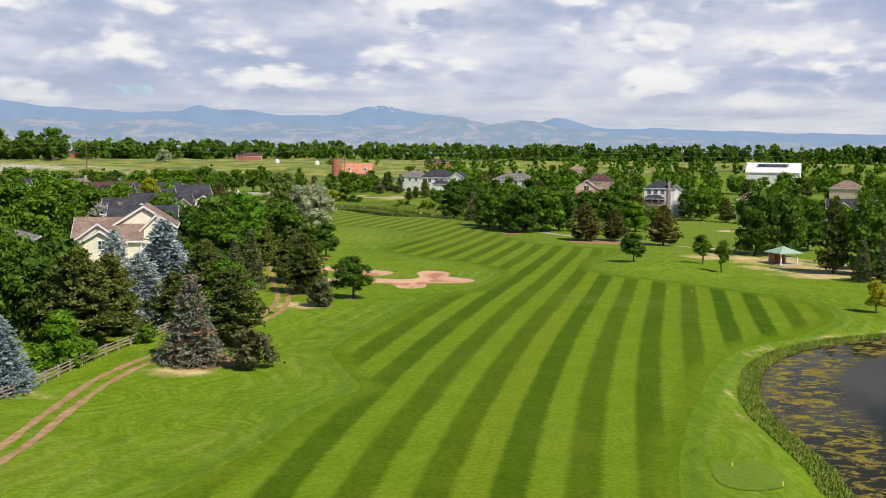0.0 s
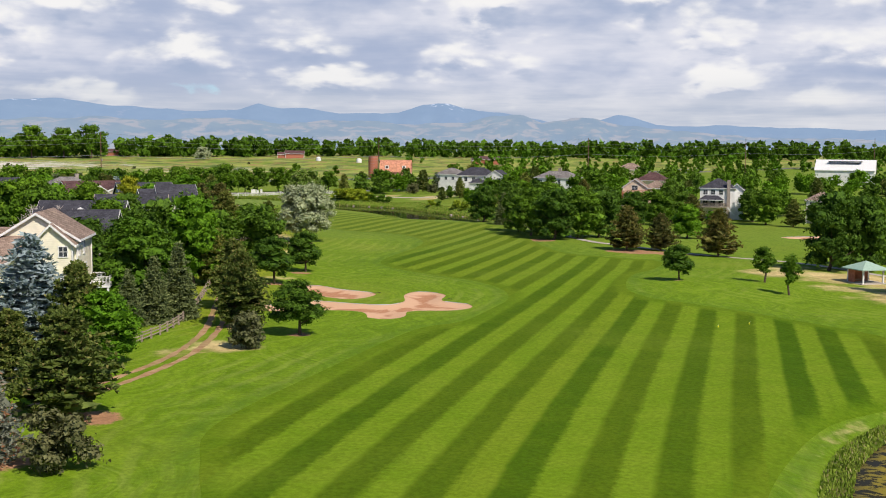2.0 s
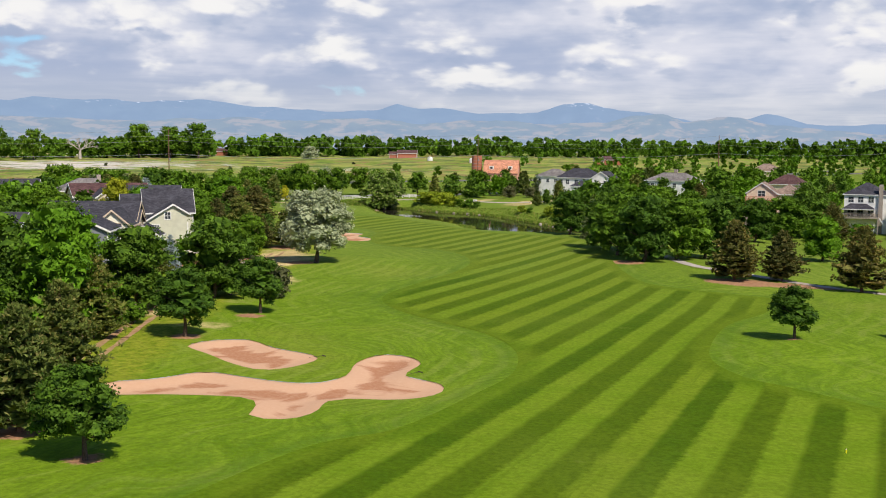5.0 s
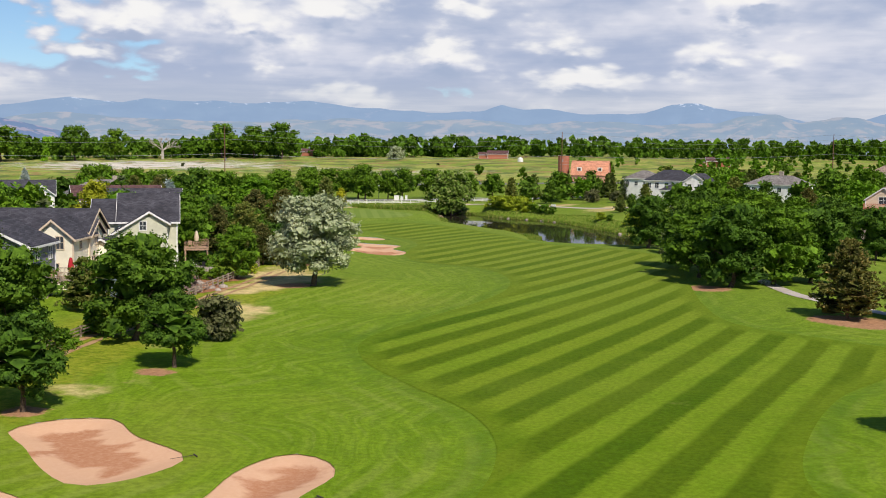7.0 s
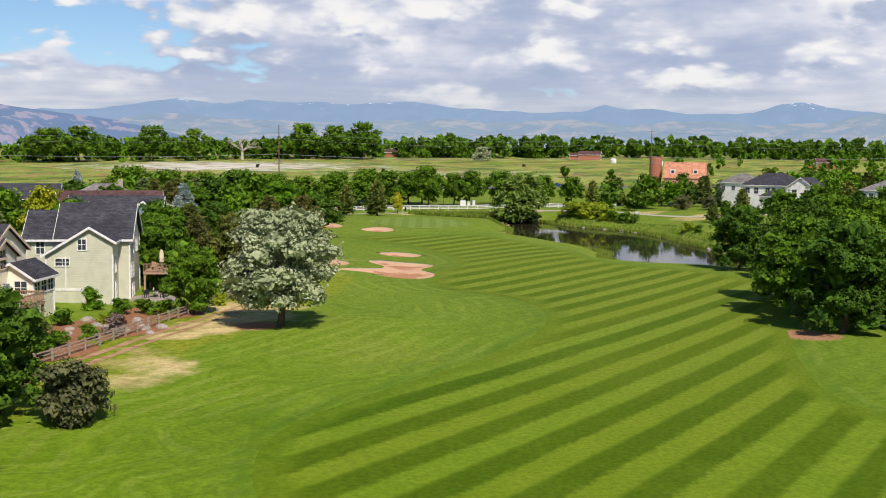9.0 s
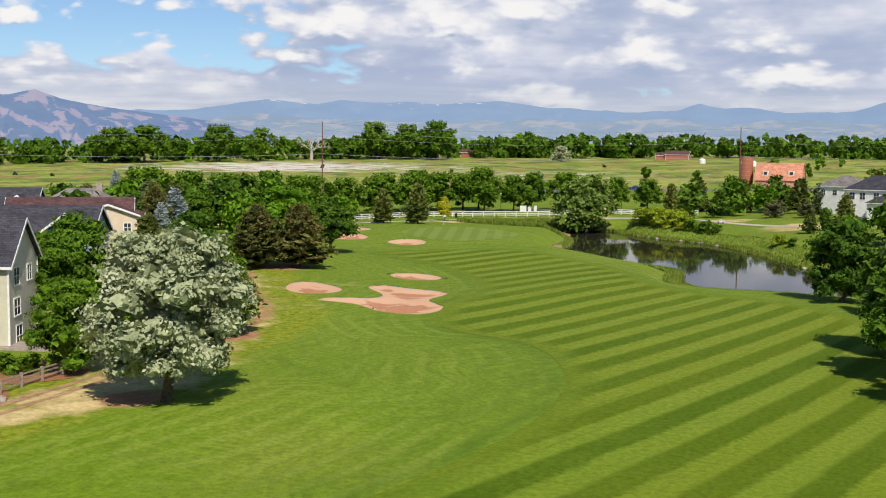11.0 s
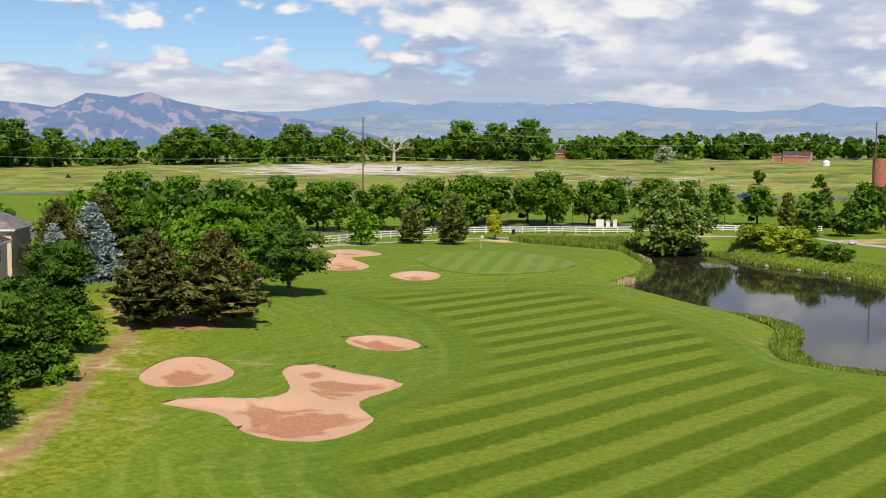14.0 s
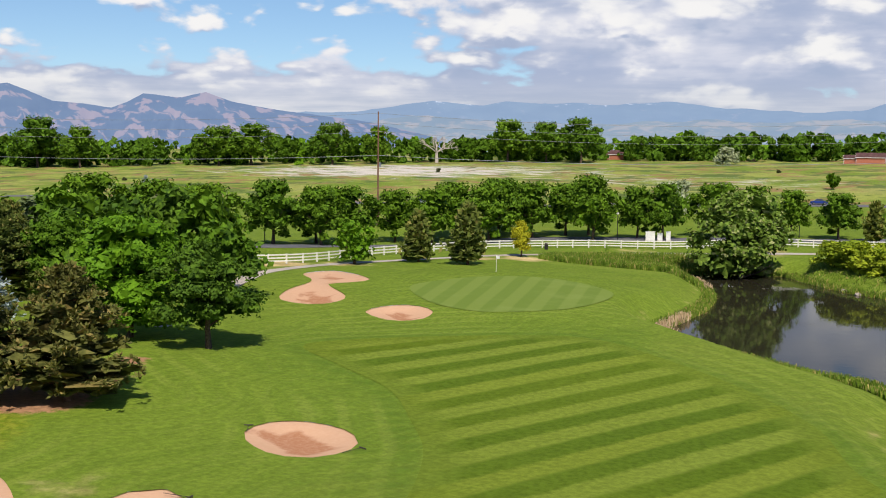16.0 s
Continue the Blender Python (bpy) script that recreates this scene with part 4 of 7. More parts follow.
def broadleaf(name, seed, height, width, clear, leaf_mat, n, size, lumps, label, bark="bark", shape=None, flat=0.45, cat="tree", lump=0.165, tuft=6, open_heart=0.36):
    """A trunk with limbs and a crown of many small leaf sprays on uneven lumps."""
    rng = np.random.default_rng(seed)
    root = thing(name, Matrix.Identity(4), label, cat)
    if clear > 0:
        part("trunk", limbs(bmesh.new(), rng, height, clear * 1.1, width * 0.42, 0.028 * height + 0.02, 7), M[bark], root)
    else:
        part("stem", limbs(bmesh.new(), rng, height, 0.12, width * 0.4, 0.012 * height + 0.02, 5, 0.9), M[bark], root)
    shape = shape or (lambda t: math.sqrt(max(0.0, 1 - (2 * t - 0.92) ** 2)) * 0.98)
    h0 = height * clear
    pts, nrm, hearts, girth = [], [], [], []
    bl = blobs(rng, shape, lumps)
    each = n // lumps
    near = size < 0.5
    for x, y, t, s in bl:
        c = np.array((x * width / 2, y * width / 2, h0 + t * (height - h0)))
        r = s * min(width, height - h0) * lump
        squash = np.array((1.25, 1.25, 0.78))
        m = max(3, each // tuft)
        v = rng.normal(size=(m, 3)) + np.array((0, 0, 0.25))
        v /= np.linalg.norm(v, axis=1, keepdims=True)
        rr = r * (0.88 + 0.17 * rng.normal(size=(m, 1)))
        p = c + v * rr * squash
        p, v = np.repeat(p, tuft, 0), np.repeat(v, tuft, 0)
        p = p + rng.normal(size=p.shape) * np.array((0.8, 0.8, 0.55)) * size
        p[:, 2] = np.clip(p[:, 2], max(0.03, h0 * 0.85), None)
        hearts.append(c)
        girth.append(r * (squash if near else np.array((1.05, 1.05, 0.95))) * (0.58 if near else 0.64))
        pts.append(p)
        nrm.append(v * 1.0 + np.array((0, 0, 0.35)))
    for t in (0.25, 0.42, 0.58, 0.74):
        hearts.append(np.array((0, 0, h0 + t * (height - h0))))
        w = width / 2 * shape(t) * open_heart
        girth.append(np.array((w, w, 0.12 * (height - h0))))
    q = leaf_quads(rng, np.concatenate(pts), np.concatenate(nrm), size, 1.35, flat)
    q = np.concatenate([q, cores(rng, hearts, girth, near)])
    q[:, :, 2] = np.maximum(q[:, :, 2], max(0.02, h0 * 0.7))
    quads_object("crown" if clear > 0 else "foliage", q, M[leaf_mat], root)
    return root


def spruce(name, seed, height, width, leaf_mat, label, tiers=26, per=17, skirt=0.03, taper=0.72, size=0.27):
    """A conifer: whorls of drooping boughs, each with sprays of needles along it, round a dense heart."""
    rng = np.random.default_rng(seed)
    root = thing(name, Matrix.Identity(4), label, "conifer")
    bm = tube(bmesh.new(), (0, 0, -0.3), (0, 0, height * 0.5), 0.02 * height, 0.013 * height, 8)
    tube(bm, (0, 0, height * 0.5), (0, 0, height * 0.97), 0.013 * height, 0.003 * height, 6)
    part("trunk", bm, M["bark"], root)
    near = size < 0.5
    base, way, hearts, girth = [], [], [], []
    for k in range(tiers):
        t = (k + rng.uniform(-0.3, 0.3)) / tiers
        z0 = height * (skirt + (1 - skirt) * t)
        reach = width / 2 * (1 - t) ** taper * rng.uniform(0.86, 1.08) + 0.03 * width * (1 - t)
        hearts.append(np.array((0, 0, max(z0 - 0.10 * reach, 0.3))))
        girth.append(np.array((0.58 * reach, 0.58 * reach, 0.5 * height / tiers + 0.08 * reach)))
        m = max(5, int(per * (1 - 0.62 * t)))
        for b in range(m):
            a = 2 * math.pi * (b + rng.uniform(-0.4, 0.4)) / m
            L = reach * rng.uniform(0.74, 1.10)
            cnt = max(5, int((22 if near else 6) * L / (width / 2)) + 4)
            u = rng.uniform(0.40, 1.0, cnt) ** 0.8
            side = rng.normal(size=cnt) * 0.17 * L * (1.15 - u * 0.8)
            z = z0 - 0.22 * L * u + 0.12 * L * u ** 3 + rng.normal(size=cnt) * 0.02 * height / tiers * 6
            px, py = math.cos(a) * L * u - math.sin(a) * side, math.sin(a) * L * u + math.cos(a) * side
            base.append(np.column_stack([px, py, np.clip(z, 0.10, None)]))
            way.append(np.column_stack([np.full(cnt, math.cos(a)), np.full(cnt, math.sin(a)), np.full(cnt, 0.15)]) + 0.55 * rng.normal(size=(cnt, 3)))
    q = sprays(rng, np.concatenate(base), np.concatenate(way), size * 1.55, size * (0.72 if near else 0.95))
    q = np.concatenate([q, cores(rng, hearts, girth, near)])
    q[:, :, 2] = np.maximum(q[:, :, 2], 0.05)
    quads_object("crown", q, M[leaf_mat], root)
    return root


def pine(name, seed, height, width, label, leaf_mat="needle", clear=0.06, n=8400, size=0.25, blunt=0.78, tuft=12, boughs=64):
    """A broad pine: boughs in uneven whorls, each ending in a fan of needle tufts that turn upwards."""
    rng = np.random.default_rng(seed)
    root = thing(name, Matrix.Identity(4), label, "conifer")
    bm = tube(bmesh.new(), (0, 0, -0.3), (0, 0, height * 0.6), 0.026 * height, 0.018 * height, 8)
    tube(bm, (0, 0, height * 0.6), (0, 0, height * 0.95), 0.018 * height, 0.004 * height, 6)
    near = size < 0.5
    base, way, hearts, girth = [], [], [], []
    per = n // boughs
    for k in range(boughs):
        t = ((k + 0.5) / boughs) ** 0.95
        a = k * 2.399 + rng.uniform(-0.4, 0.4)
        L = width / 2 * ((1 - t) ** blunt * (0.74 + 0.42 * min(1.0, t * 5)) / 1.05) * rng.uniform(0.66, 1.14) + 0.3
        z0 = height * (clear + (0.95 - clear) * t)
        tip = np.array((math.cos(a) * L, math.sin(a) * L, z0 + 0.13 * L))
        root_ = np.array((0, 0, z0 - 0.08 * L))
        tube(bm, tuple(root_), tuple(tip), 0.007 * height, 0.003 * height, 4)
        m = max(4, per // tuft)
        u = rng.uniform(0.42, 1.05, (m, 1)) ** 0.8
        c = root_ * (1 - u) + tip * u + rng.normal(size=(m, 3)) * np.array((0.15 * L + 0.1, 0.15 * L + 0.1, 0.012 * height))
        c[:, 2] = np.clip(c[:, 2], 0.3, None)
        out = np.repeat(c, tuft, 0)
        d = rng.normal(size=(m * tuft, 3)) * 0.75 + np.array((math.cos(a) * 0.5, math.sin(a) * 0.5, 0.75))
        base.append(out)
        way.append(d)
        full = 1.0 if near else 1.7
        hearts += [root_ * 0.42 + tip * 0.58 + np.array((0, 0, -0.05)), root_ * 0.12 + tip * 0.88]
        girth += [np.array((0.26 * L, 0.26 * L, 0.018 * height + 0.02 * L)) * full, np.array((0.13 * L, 0.13 * L, 0.016 * height)) * full]
    for t in (0.12, 0.28, 0.45, 0.62):
        w = width / 2 * (1 - t) ** blunt * 0.36
        hearts.append(np.array((0, 0, height * (clear + 0.95 * t) + 0.1)))
        girth.append(np.array((w, w, 0.10 * height)))
    part("trunk", bm, M["pine_bark"], root)
    q = sprays(rng, np.concatenate(base), np.concatenate(way), size * 1.75, size * (0.72 if near else 1.1))
    q = np.concatenate([q, cores(rng, hearts, girth, False)])
    q[:, :, 2] = np.maximum(q[:, :, 2], 0.2)
    quads_object("crown", q, M[leaf_mat], root)
    return root


def bare_tree(name, seed, height, label):
    rng = np.random.default_rng(seed)
    root = thing(name, Matrix.Identity(4), label, "tree")
    bm = tube(bmesh.new(), (0, 0, -0.3), (0, 0, height * 0.35), 0.05 * height, 0.035 * height, 7)
    def grow(a, d, length, r, depth):
        b = a + d * length
        tube(bm, a, b, r, r * 0.6, 5)
        if depth:
            for _ in range(3):
                e = (d + Vector(rng.normal(size=3)) * 0.55 + Vector((0, 0, 0.15))).normalized()
                grow(b, e, length * 0.72, r * 0.55, depth - 1)
    for _ in range(5):
        grow(Vector((0, 0, height * rng.uniform(0.25, 0.36))), Vector((rng.normal() * 0.7, rng.normal() * 0.7, 0.9)).normalized(), height * 0.24, 0.025 * height, 3)
    part("trunk", bm, M["dead_wood"], root)
    return root


def dome(t):
    return math.sqrt(max(0.0, 1 - t * t * 0.98))


def egg(t):
    return math.sqrt(max(0.0, 1 - (2 * t - 0.75) ** 2 / 1.6)) * (1 - 0.15 * t)


def column(t):
    return 0.9 * math.sqrt(max(0.0, 1 - (2 * t - 0.9) ** 4))


# Each kind once, 10 m high; the trees of the place are copies at their own size.
KIND = {
    "round": broadleaf("tree", 1, 10, 10.4, 0.10, "leaf", 7600, 0.235, 50, "broad round tree with dense green leaves"),
    "round2": broadleaf("tree", 2, 10, 9.6, 0.08, "leaf_deep", 7600, 0.235, 50, "dark green densely leafy tree", shape=egg),
    "bright": broadleaf("tree", 3, 10, 9.6, 0.08, "leaf_bright", 7600, 0.235, 50, "bright green densely leafy maple", shape=egg),
    "lime": broadleaf("tree", 4, 10, 7.5, 0.15, "leaf_lime", 5000, 0.30, 30, "small yellow-leaved ornamental garden tree"),
    "small": broadleaf("tree", 5, 10, 11.5, 0.18, "leaf_deep", 8000, 0.235, 40, "small spreading tree with dark leaves in a mulch ring"),
    "sapling": broadleaf("tree", 6, 10, 6.5, 0.28, "leaf", 3600, 0.28, 30, "young slender tree with an airy crown", shape=egg, open_heart=0.3),
    "street": broadleaf("tree", 7, 10, 12.6, 0.15, "leaf", 2600, 0.46, 34, "street tree with a broad leafy crown"),
    "silver": broadleaf("tree", 8, 10, 10.2, 0.14, "leaf_silver", 20000, 0.21, 80, "silver-grey olive tree with a broad open crown", flat=0.6, lump=0.13, open_heart=0.3),
    "willow": broadleaf("tree", 9, 10, 10.5, 0.03, "leaf_willow", 7000, 0.36, 50, "sprawling waterside willow with pale tips", shape=dome),
    "shrub": broadleaf("shrub", 10, 3, 3.6, 0.0, "leaf", 1500, 0.24, 14, "rounded green garden shrub", shape=dome, cat="shrub"),
    "shrub_bright": broadleaf("shrub", 11, 3, 3.6, 0.0, "leaf_bright", 1500, 0.24, 14, "bright green garden shrub", shape=dome, cat="shrub"),
    "shrub_lime": broadleaf("shrub", 12, 3, 4.6, 0.0, "shrub_lime", 1800, 0.24, 20, "low yellow-green shrub thicket on the bank", shape=dome, cat="shrub"),
    "shrub_red": broadleaf("shrub", 13, 3, 3.4, 0.0, "shrub_red", 1200, 0.24, 14, "low reddish-leaved garden shrub", shape=dome, cat="shrub"),
    "shrub_mauve": broadleaf("shrub", 14, 3, 3.4, 0.0, "shrub_mauve", 1200, 0.24, 14, "bare mauve-grey garden shrub", shape=dome, cat="shrub"),
    "juniper": broadleaf("shrub", 15, 4, 4.0, 0.0, "juniper", 3000, 0.24, 20, "dense dull green juniper bush", shape=egg, cat="shrub"),
    "pine": pine("pine_tree", 16, 10, 9.6, "broad dark pine with olive needles"),
    "pine2": pine("pine_tree", 17, 10, 7.6, "tall dark green pine with uneven boughs", "needle_olive"),
    "spruce": spruce("spruce_tree", 18, 10, 6.0, "needle_green", "green spruce with drooping boughs"),
    "blue": spruce("spruce_tree", 19, 10, 7.4, "needle_blue", "silvery blue spruce with dense boughs"),
    "brownspruce": spruce("spruce_tree", 20, 10, 7.4, "needle_brown", "blue spruce with a browned dying top", 26, 16),
    "far_round": broadleaf("tree", 31, 10, 9.5, 0.10, "leaf", 560, 0.78, 26, "leafy tree among the houses", tuft=3),
    "far_deep": broadleaf("tree", 32, 10, 8.0, 0.08, "leaf_deep", 560, 0.78, 26, "dark leafy tree among the houses", shape=egg, tuft=3),
    "far_bright": broadleaf("tree", 33, 10, 8.5, 0.10, "leaf_bright", 560, 0.78, 26, "light green tree among the houses", tuft=3),
    "far_pine": pine("pine_tree", 34, 10, 6.2, "dark pine among the houses", "needle_olive", n=720, size=0.62, tuft=3, boughs=40),
    "far_spruce": spruce("spruce_tree", 35, 10, 5.0, "needle_green", "pointed spruce among the houses", 14, 8, size=0.62),
    "far_silver": broadleaf("tree", 36, 10, 11.0, 0.05, "leaf_silver", 1400, 0.6, 40, "silver-grey bushy tree", tuft=4, shape=dome),
    "bare": bare_tree("dead_tree", 21, 10, "leafless pale dead standing tree"),
}
for ob in KIND.values():
    ob.location = (0, 0, 0)
NEXT = {}
PLANTED = []


def plant(kind, x, y, h, wide=1.0, turn=None, label="", group="", dz=0.0):
    """A tree or shrub of a kind at its place: the first use moves the original, later ones copy it."""
    base = {"juniper": 4.0}.get(kind, 3.0 if kind.startswith("shrub") else 10.0)
    s = h / base
    if y > 420:
        kind = {"round": "far_round", "round2": "far_deep", "bright": "far_bright", "pine": "far_pine", "pine2": "far_pine", "spruce": "far_spruce"}.get(kind, kind)
    turn = turn if turn is not None else (x * 37.3 + y * 17.1) % 360
    m = pose(x, y, high(x, y) + dz, 0, 0, turn)
    size = (s * wide, s * wide, s)
    if kind in NEXT:
        old = KIND[kind].scale
        ob = copy_thing(KIND[kind], m @ Matrix.Diagonal((size[0] / old.x, size[1] / old.y, size[2] / old.z, 1)))
    else:
        NEXT[kind] = KIND[kind]["label"]
        ob = KIND[kind]
        ob.matrix_basis = m @ Matrix.Diagonal((*size, 1))
    ob["label"] = label or NEXT[kind]
    if group:
        ob["group"] = group
    elif "group" in ob:
        del ob["group"]
    PLANTED.append((x, y))
    return ob


# trees along the hole: kind, x, y, height, width factor
for row in [
    ("juniper", -18.5, 105.5, 4.0, 1.05), ("brownspruce", -24.7, 107.0, 9.0, 0.98), ("pine2", -22.8, 117.5, 8.4, 1.25), ("pine2", -37.5, 112.5, 10.4, 1.2), ("blue", -35.0, 127, 8.6, 1.5), ("blue", -41, 137, 10.6, 0.95), ("blue", -36.2, 142, 11.6, 1.4), ("round2", -45.5, 130, 9.4, 0.95), ("round", -53, 136, 9.0, 1.0), ("round2", -44, 119, 8.4, 0.9),
    ("blue", -37.5, 92.5, 6.5, 1.3), ("round", -50, 124, 11.5, 0.8), ("round2", -47, 108, 11, 0.95), ("bright", -36, 103, 5.2, 0.9), ("pine2", -36.5, 120, 9.0, 1.1), ("pine2", -31, 126, 6.5, 1.2),
    ("pine2", -30, 138, 9.4, 1.0), ("spruce", -33.0, 160.4, 6.6, 1.0), ("spruce", -31.2, 164, 7.8, 1.0), ("spruce", -29.6, 168, 9.2, 0.95), ("bright", -27.2, 137, 6.6, 1.1), ("spruce", -35, 172, 8.0, 0.9), ("bright", -35.5, 195, 12.6, 0.8), ("pine2", -25, 176, 9.0, 0.95),
    ("round", -54, 212, 10.8, 1.0), ("bare", -64, 213, 11.5, 1.0), ("round2", -44, 205, 11.5, 0.95), ("round", -36, 173, 10.6, 1.05), ("pine2", -21.0, 163.4, 9.0, 1.0), ("juniper", -17.0, 149.0, 3.9, 0.95), ("small", -13.1, 157.8, 5.9, 0.98),
    ("small", -24.9, 200, 6.8, 0.95), ("small", -23.6, 218.5, 6.5, 0.9), ("round2", -33.9, 228.8, 10.0, 1.0), ("round2", -33, 233, 8.4, 0.9), ("juniper", -27.5, 234, 4.5, 0.9), ("round2", -38.2, 215.5, 9.4, 1.0), ("bright", -44.0, 209, 9.6, 1.0), ("pine2", -33, 196, 8.5, 1.1),
    ("round2", -51.8, 212.2, 8.8, 1.05), ("round", -57.7, 215.1, 7.6, 1.0), ("round2", -60.6, 239.2, 10.1, 0.9), ("round", -76.6, 263.3, 11.1, 0.9), ("round2", -80.4, 252.9, 10.6, 1.0),
    ("round2", -43, 190, 9.6, 1.05), ("round", -38, 182, 8.8, 1.0), ("round2", -48, 186.5, 9.6, 0.95),
    ("silver", -33.4, 272.3, 12.4, 0.98), ("round", -46.8, 276.5, 7.4, 0.8), ("pine2", -47, 240, 6.0, 1.1), ("blue", -50, 252, 5.5, 0.9),
    ("pine", -75.2, 341.8, 9.2, 1.12), ("pine", -70.9, 346.2, 9.4, 1.10), ("small", -77.0, 364.6, 8.7, 0.98), ("bright", -85, 363, 10.2, 1.0), ("pine2", -46.9, 297.4, 7.4, 1.2), ("pine", -51, 294, 6.5, 1.0), ("pine2", -58.5, 303, 9.0, 1.15),
    ("pine", -62.5, 301, 8.6, 0.9), ("round2", -64, 316, 6.6, 1.2), ("round2", -72, 325, 6.5, 1.1), ("blue", -100, 350.5, 8.0, 0.95), ("blue", -106, 361, 10.0, 1.25), ("pine2", -113, 369, 10.6, 1.0), ("round2", -84, 338, 7.5, 1.0), ("pine2", -119, 354, 10.5, 1.0),
    ("lime", -77, 288, 11.4, 0.9), ("round", -63.5, 291.5, 8.6, 0.8), ("round", -66.5, 297, 10.0, 0.9), ("bright", -71, 285.5, 10.5, 0.8), ("pine2", -78, 322, 9.0, 1.0), ("shrub", -58, 288, 2.2, 1.2), ("pine", -106, 356, 10.5, 0.85), ("round2", -55, 308, 5.0, 1.1),
    ("small", 36.2, 213.7, 5.4, 0.95), ("sapling", 50.3, 217.6, 5.6, 0.95), ("sapling", 50.8, 204, 5.9, 0.75), ("pine", 34.2, 271.8, 9.5, 0.95), ("pine", 41.5, 273.8, 8.0, 1.0), ("pine", 51.8, 265, 9.8, 0.95), ("bright", 52.5, 309, 8.0, 1.0),
    ("round2", 2.2, 359, 10.2, 0.95), ("spruce", 8.3, 349, 9.2, 1.1), ("round", 15.0, 310, 11.4, 0.85), ("round2", 20.0, 299, 11.6, 1.0), ("round", 26.0, 305, 11.2, 1.0), ("round2", 12.5, 322, 11.0, 0.9), ("round", 20.5, 320, 11.4, 1.0), ("round2", 31.5, 312, 11.0, 0.95),
    ("round2", 66, 238, 13.5, 0.75), ("round2", 72.5, 241, 13.0, 0.75), ("round", 77, 249, 12, 0.7), ("round", 83.5, 256, 11.5, 0.75), ("bright", 96, 268, 9.5, 0.8), ("pine2", 72, 206, 14.5, 0.6), ("round2", 77, 203, 13.5, 0.6), ("round", 84, 210, 13, 0.7),
    ("spruce", 72.4, 192.5, 7.4, 0.9), ("spruce", 76.5, 191.5, 9.8, 0.9), ("blue", 82, 198, 10, 0.8), ("round2", 88, 196, 11, 0.8), ("lime", 59, 151.2, 4.4, 0.85), ("pine", 92, 215, 12, 0.8), ("round", 94, 240, 12, 0.8),
    ("willow", -70.0, 472.4, 14.2, 1.0), ("bright", -110.5, 424.5, 6.4, 1.0), ("pine", -106, 434, 7.8, 0.95), ("pine", -97.2, 434, 9.0, 0.95), ("lime", -100.2, 454, 5.6, 0.8), ("pine2", -126, 379, 10, 1.0), ("round", -112, 374, 8, 1.0),
]:
    plant(*row)
for row in [("street", -162, 418, 11.5, 0.95), ("street", -155, 426, 10.5, 0.9), ("street", -136.5, 447, 9.5, 0.9), ("street", -142, 452, 10, 0.9), ("street", -129, 470, 10, 0.9), ("street", -121, 477, 10.5, 0.9), ("street", -115, 496, 10, 0.9), ("street", -88, 507, 10, 0.9), ("street", -83, 513, 9.5, 0.9), ("street", -149.5, 432, 9.8, 1.0), ("street", -141.3, 440, 10.6, 0.95), ("street", -144, 462, 10.2, 1.0), ("street", -138.6, 471, 9.8, 0.8), ("street", -132.3, 481.5, 10.6, 0.9), ("street", -124, 485, 11.1, 0.9),
            ("street", -118, 488, 10.5, 0.85), ("street", -105.4, 489, 12, 0.8), ("street", -100, 497, 9.6, 0.8), ("street", -94.6, 497, 10.2, 0.8), ("street", -77.6, 520, 9, 0.8), ("street", -69, 522, 8.8, 0.9), ("street", -112, 500, 10.5, 0.9), ("street", -128, 496, 10, 0.9)]:
    plant(*row, group="street trees along the road")
for row in [("pine", -55, 526, 9.0, 0.9), ("pine", -62, 521, 8.0, 0.9), ("pine", -44, 531, 9.5, 0.9), ("round2", -36, 540, 10, 1.0), ("pine2", -28, 528, 9.5, 1.1), ("spruce", -21, 512, 8.5, 1.1), ("pine", -14, 516, 9, 1.0), ("pine", -6, 498, 10.5, 1.1), ("round", -50, 546, 9, 1.0),
            ("juniper", -30, 501, 4.6, 1.1), ("juniper", -22, 497, 3.9, 1.1), ("blue", -253, 507, 8.6, 0.9), ("blue", -256, 512, 7.4, 0.9), ("pine2", 4, 484, 9, 1.1), ("round2", 10, 478, 7, 1.2), ("pine", 16, 470, 9, 1.1), ("round2", 24, 440, 9, 1.0), ("round", 14, 430, 8, 1.0)]:
    plant(*row)


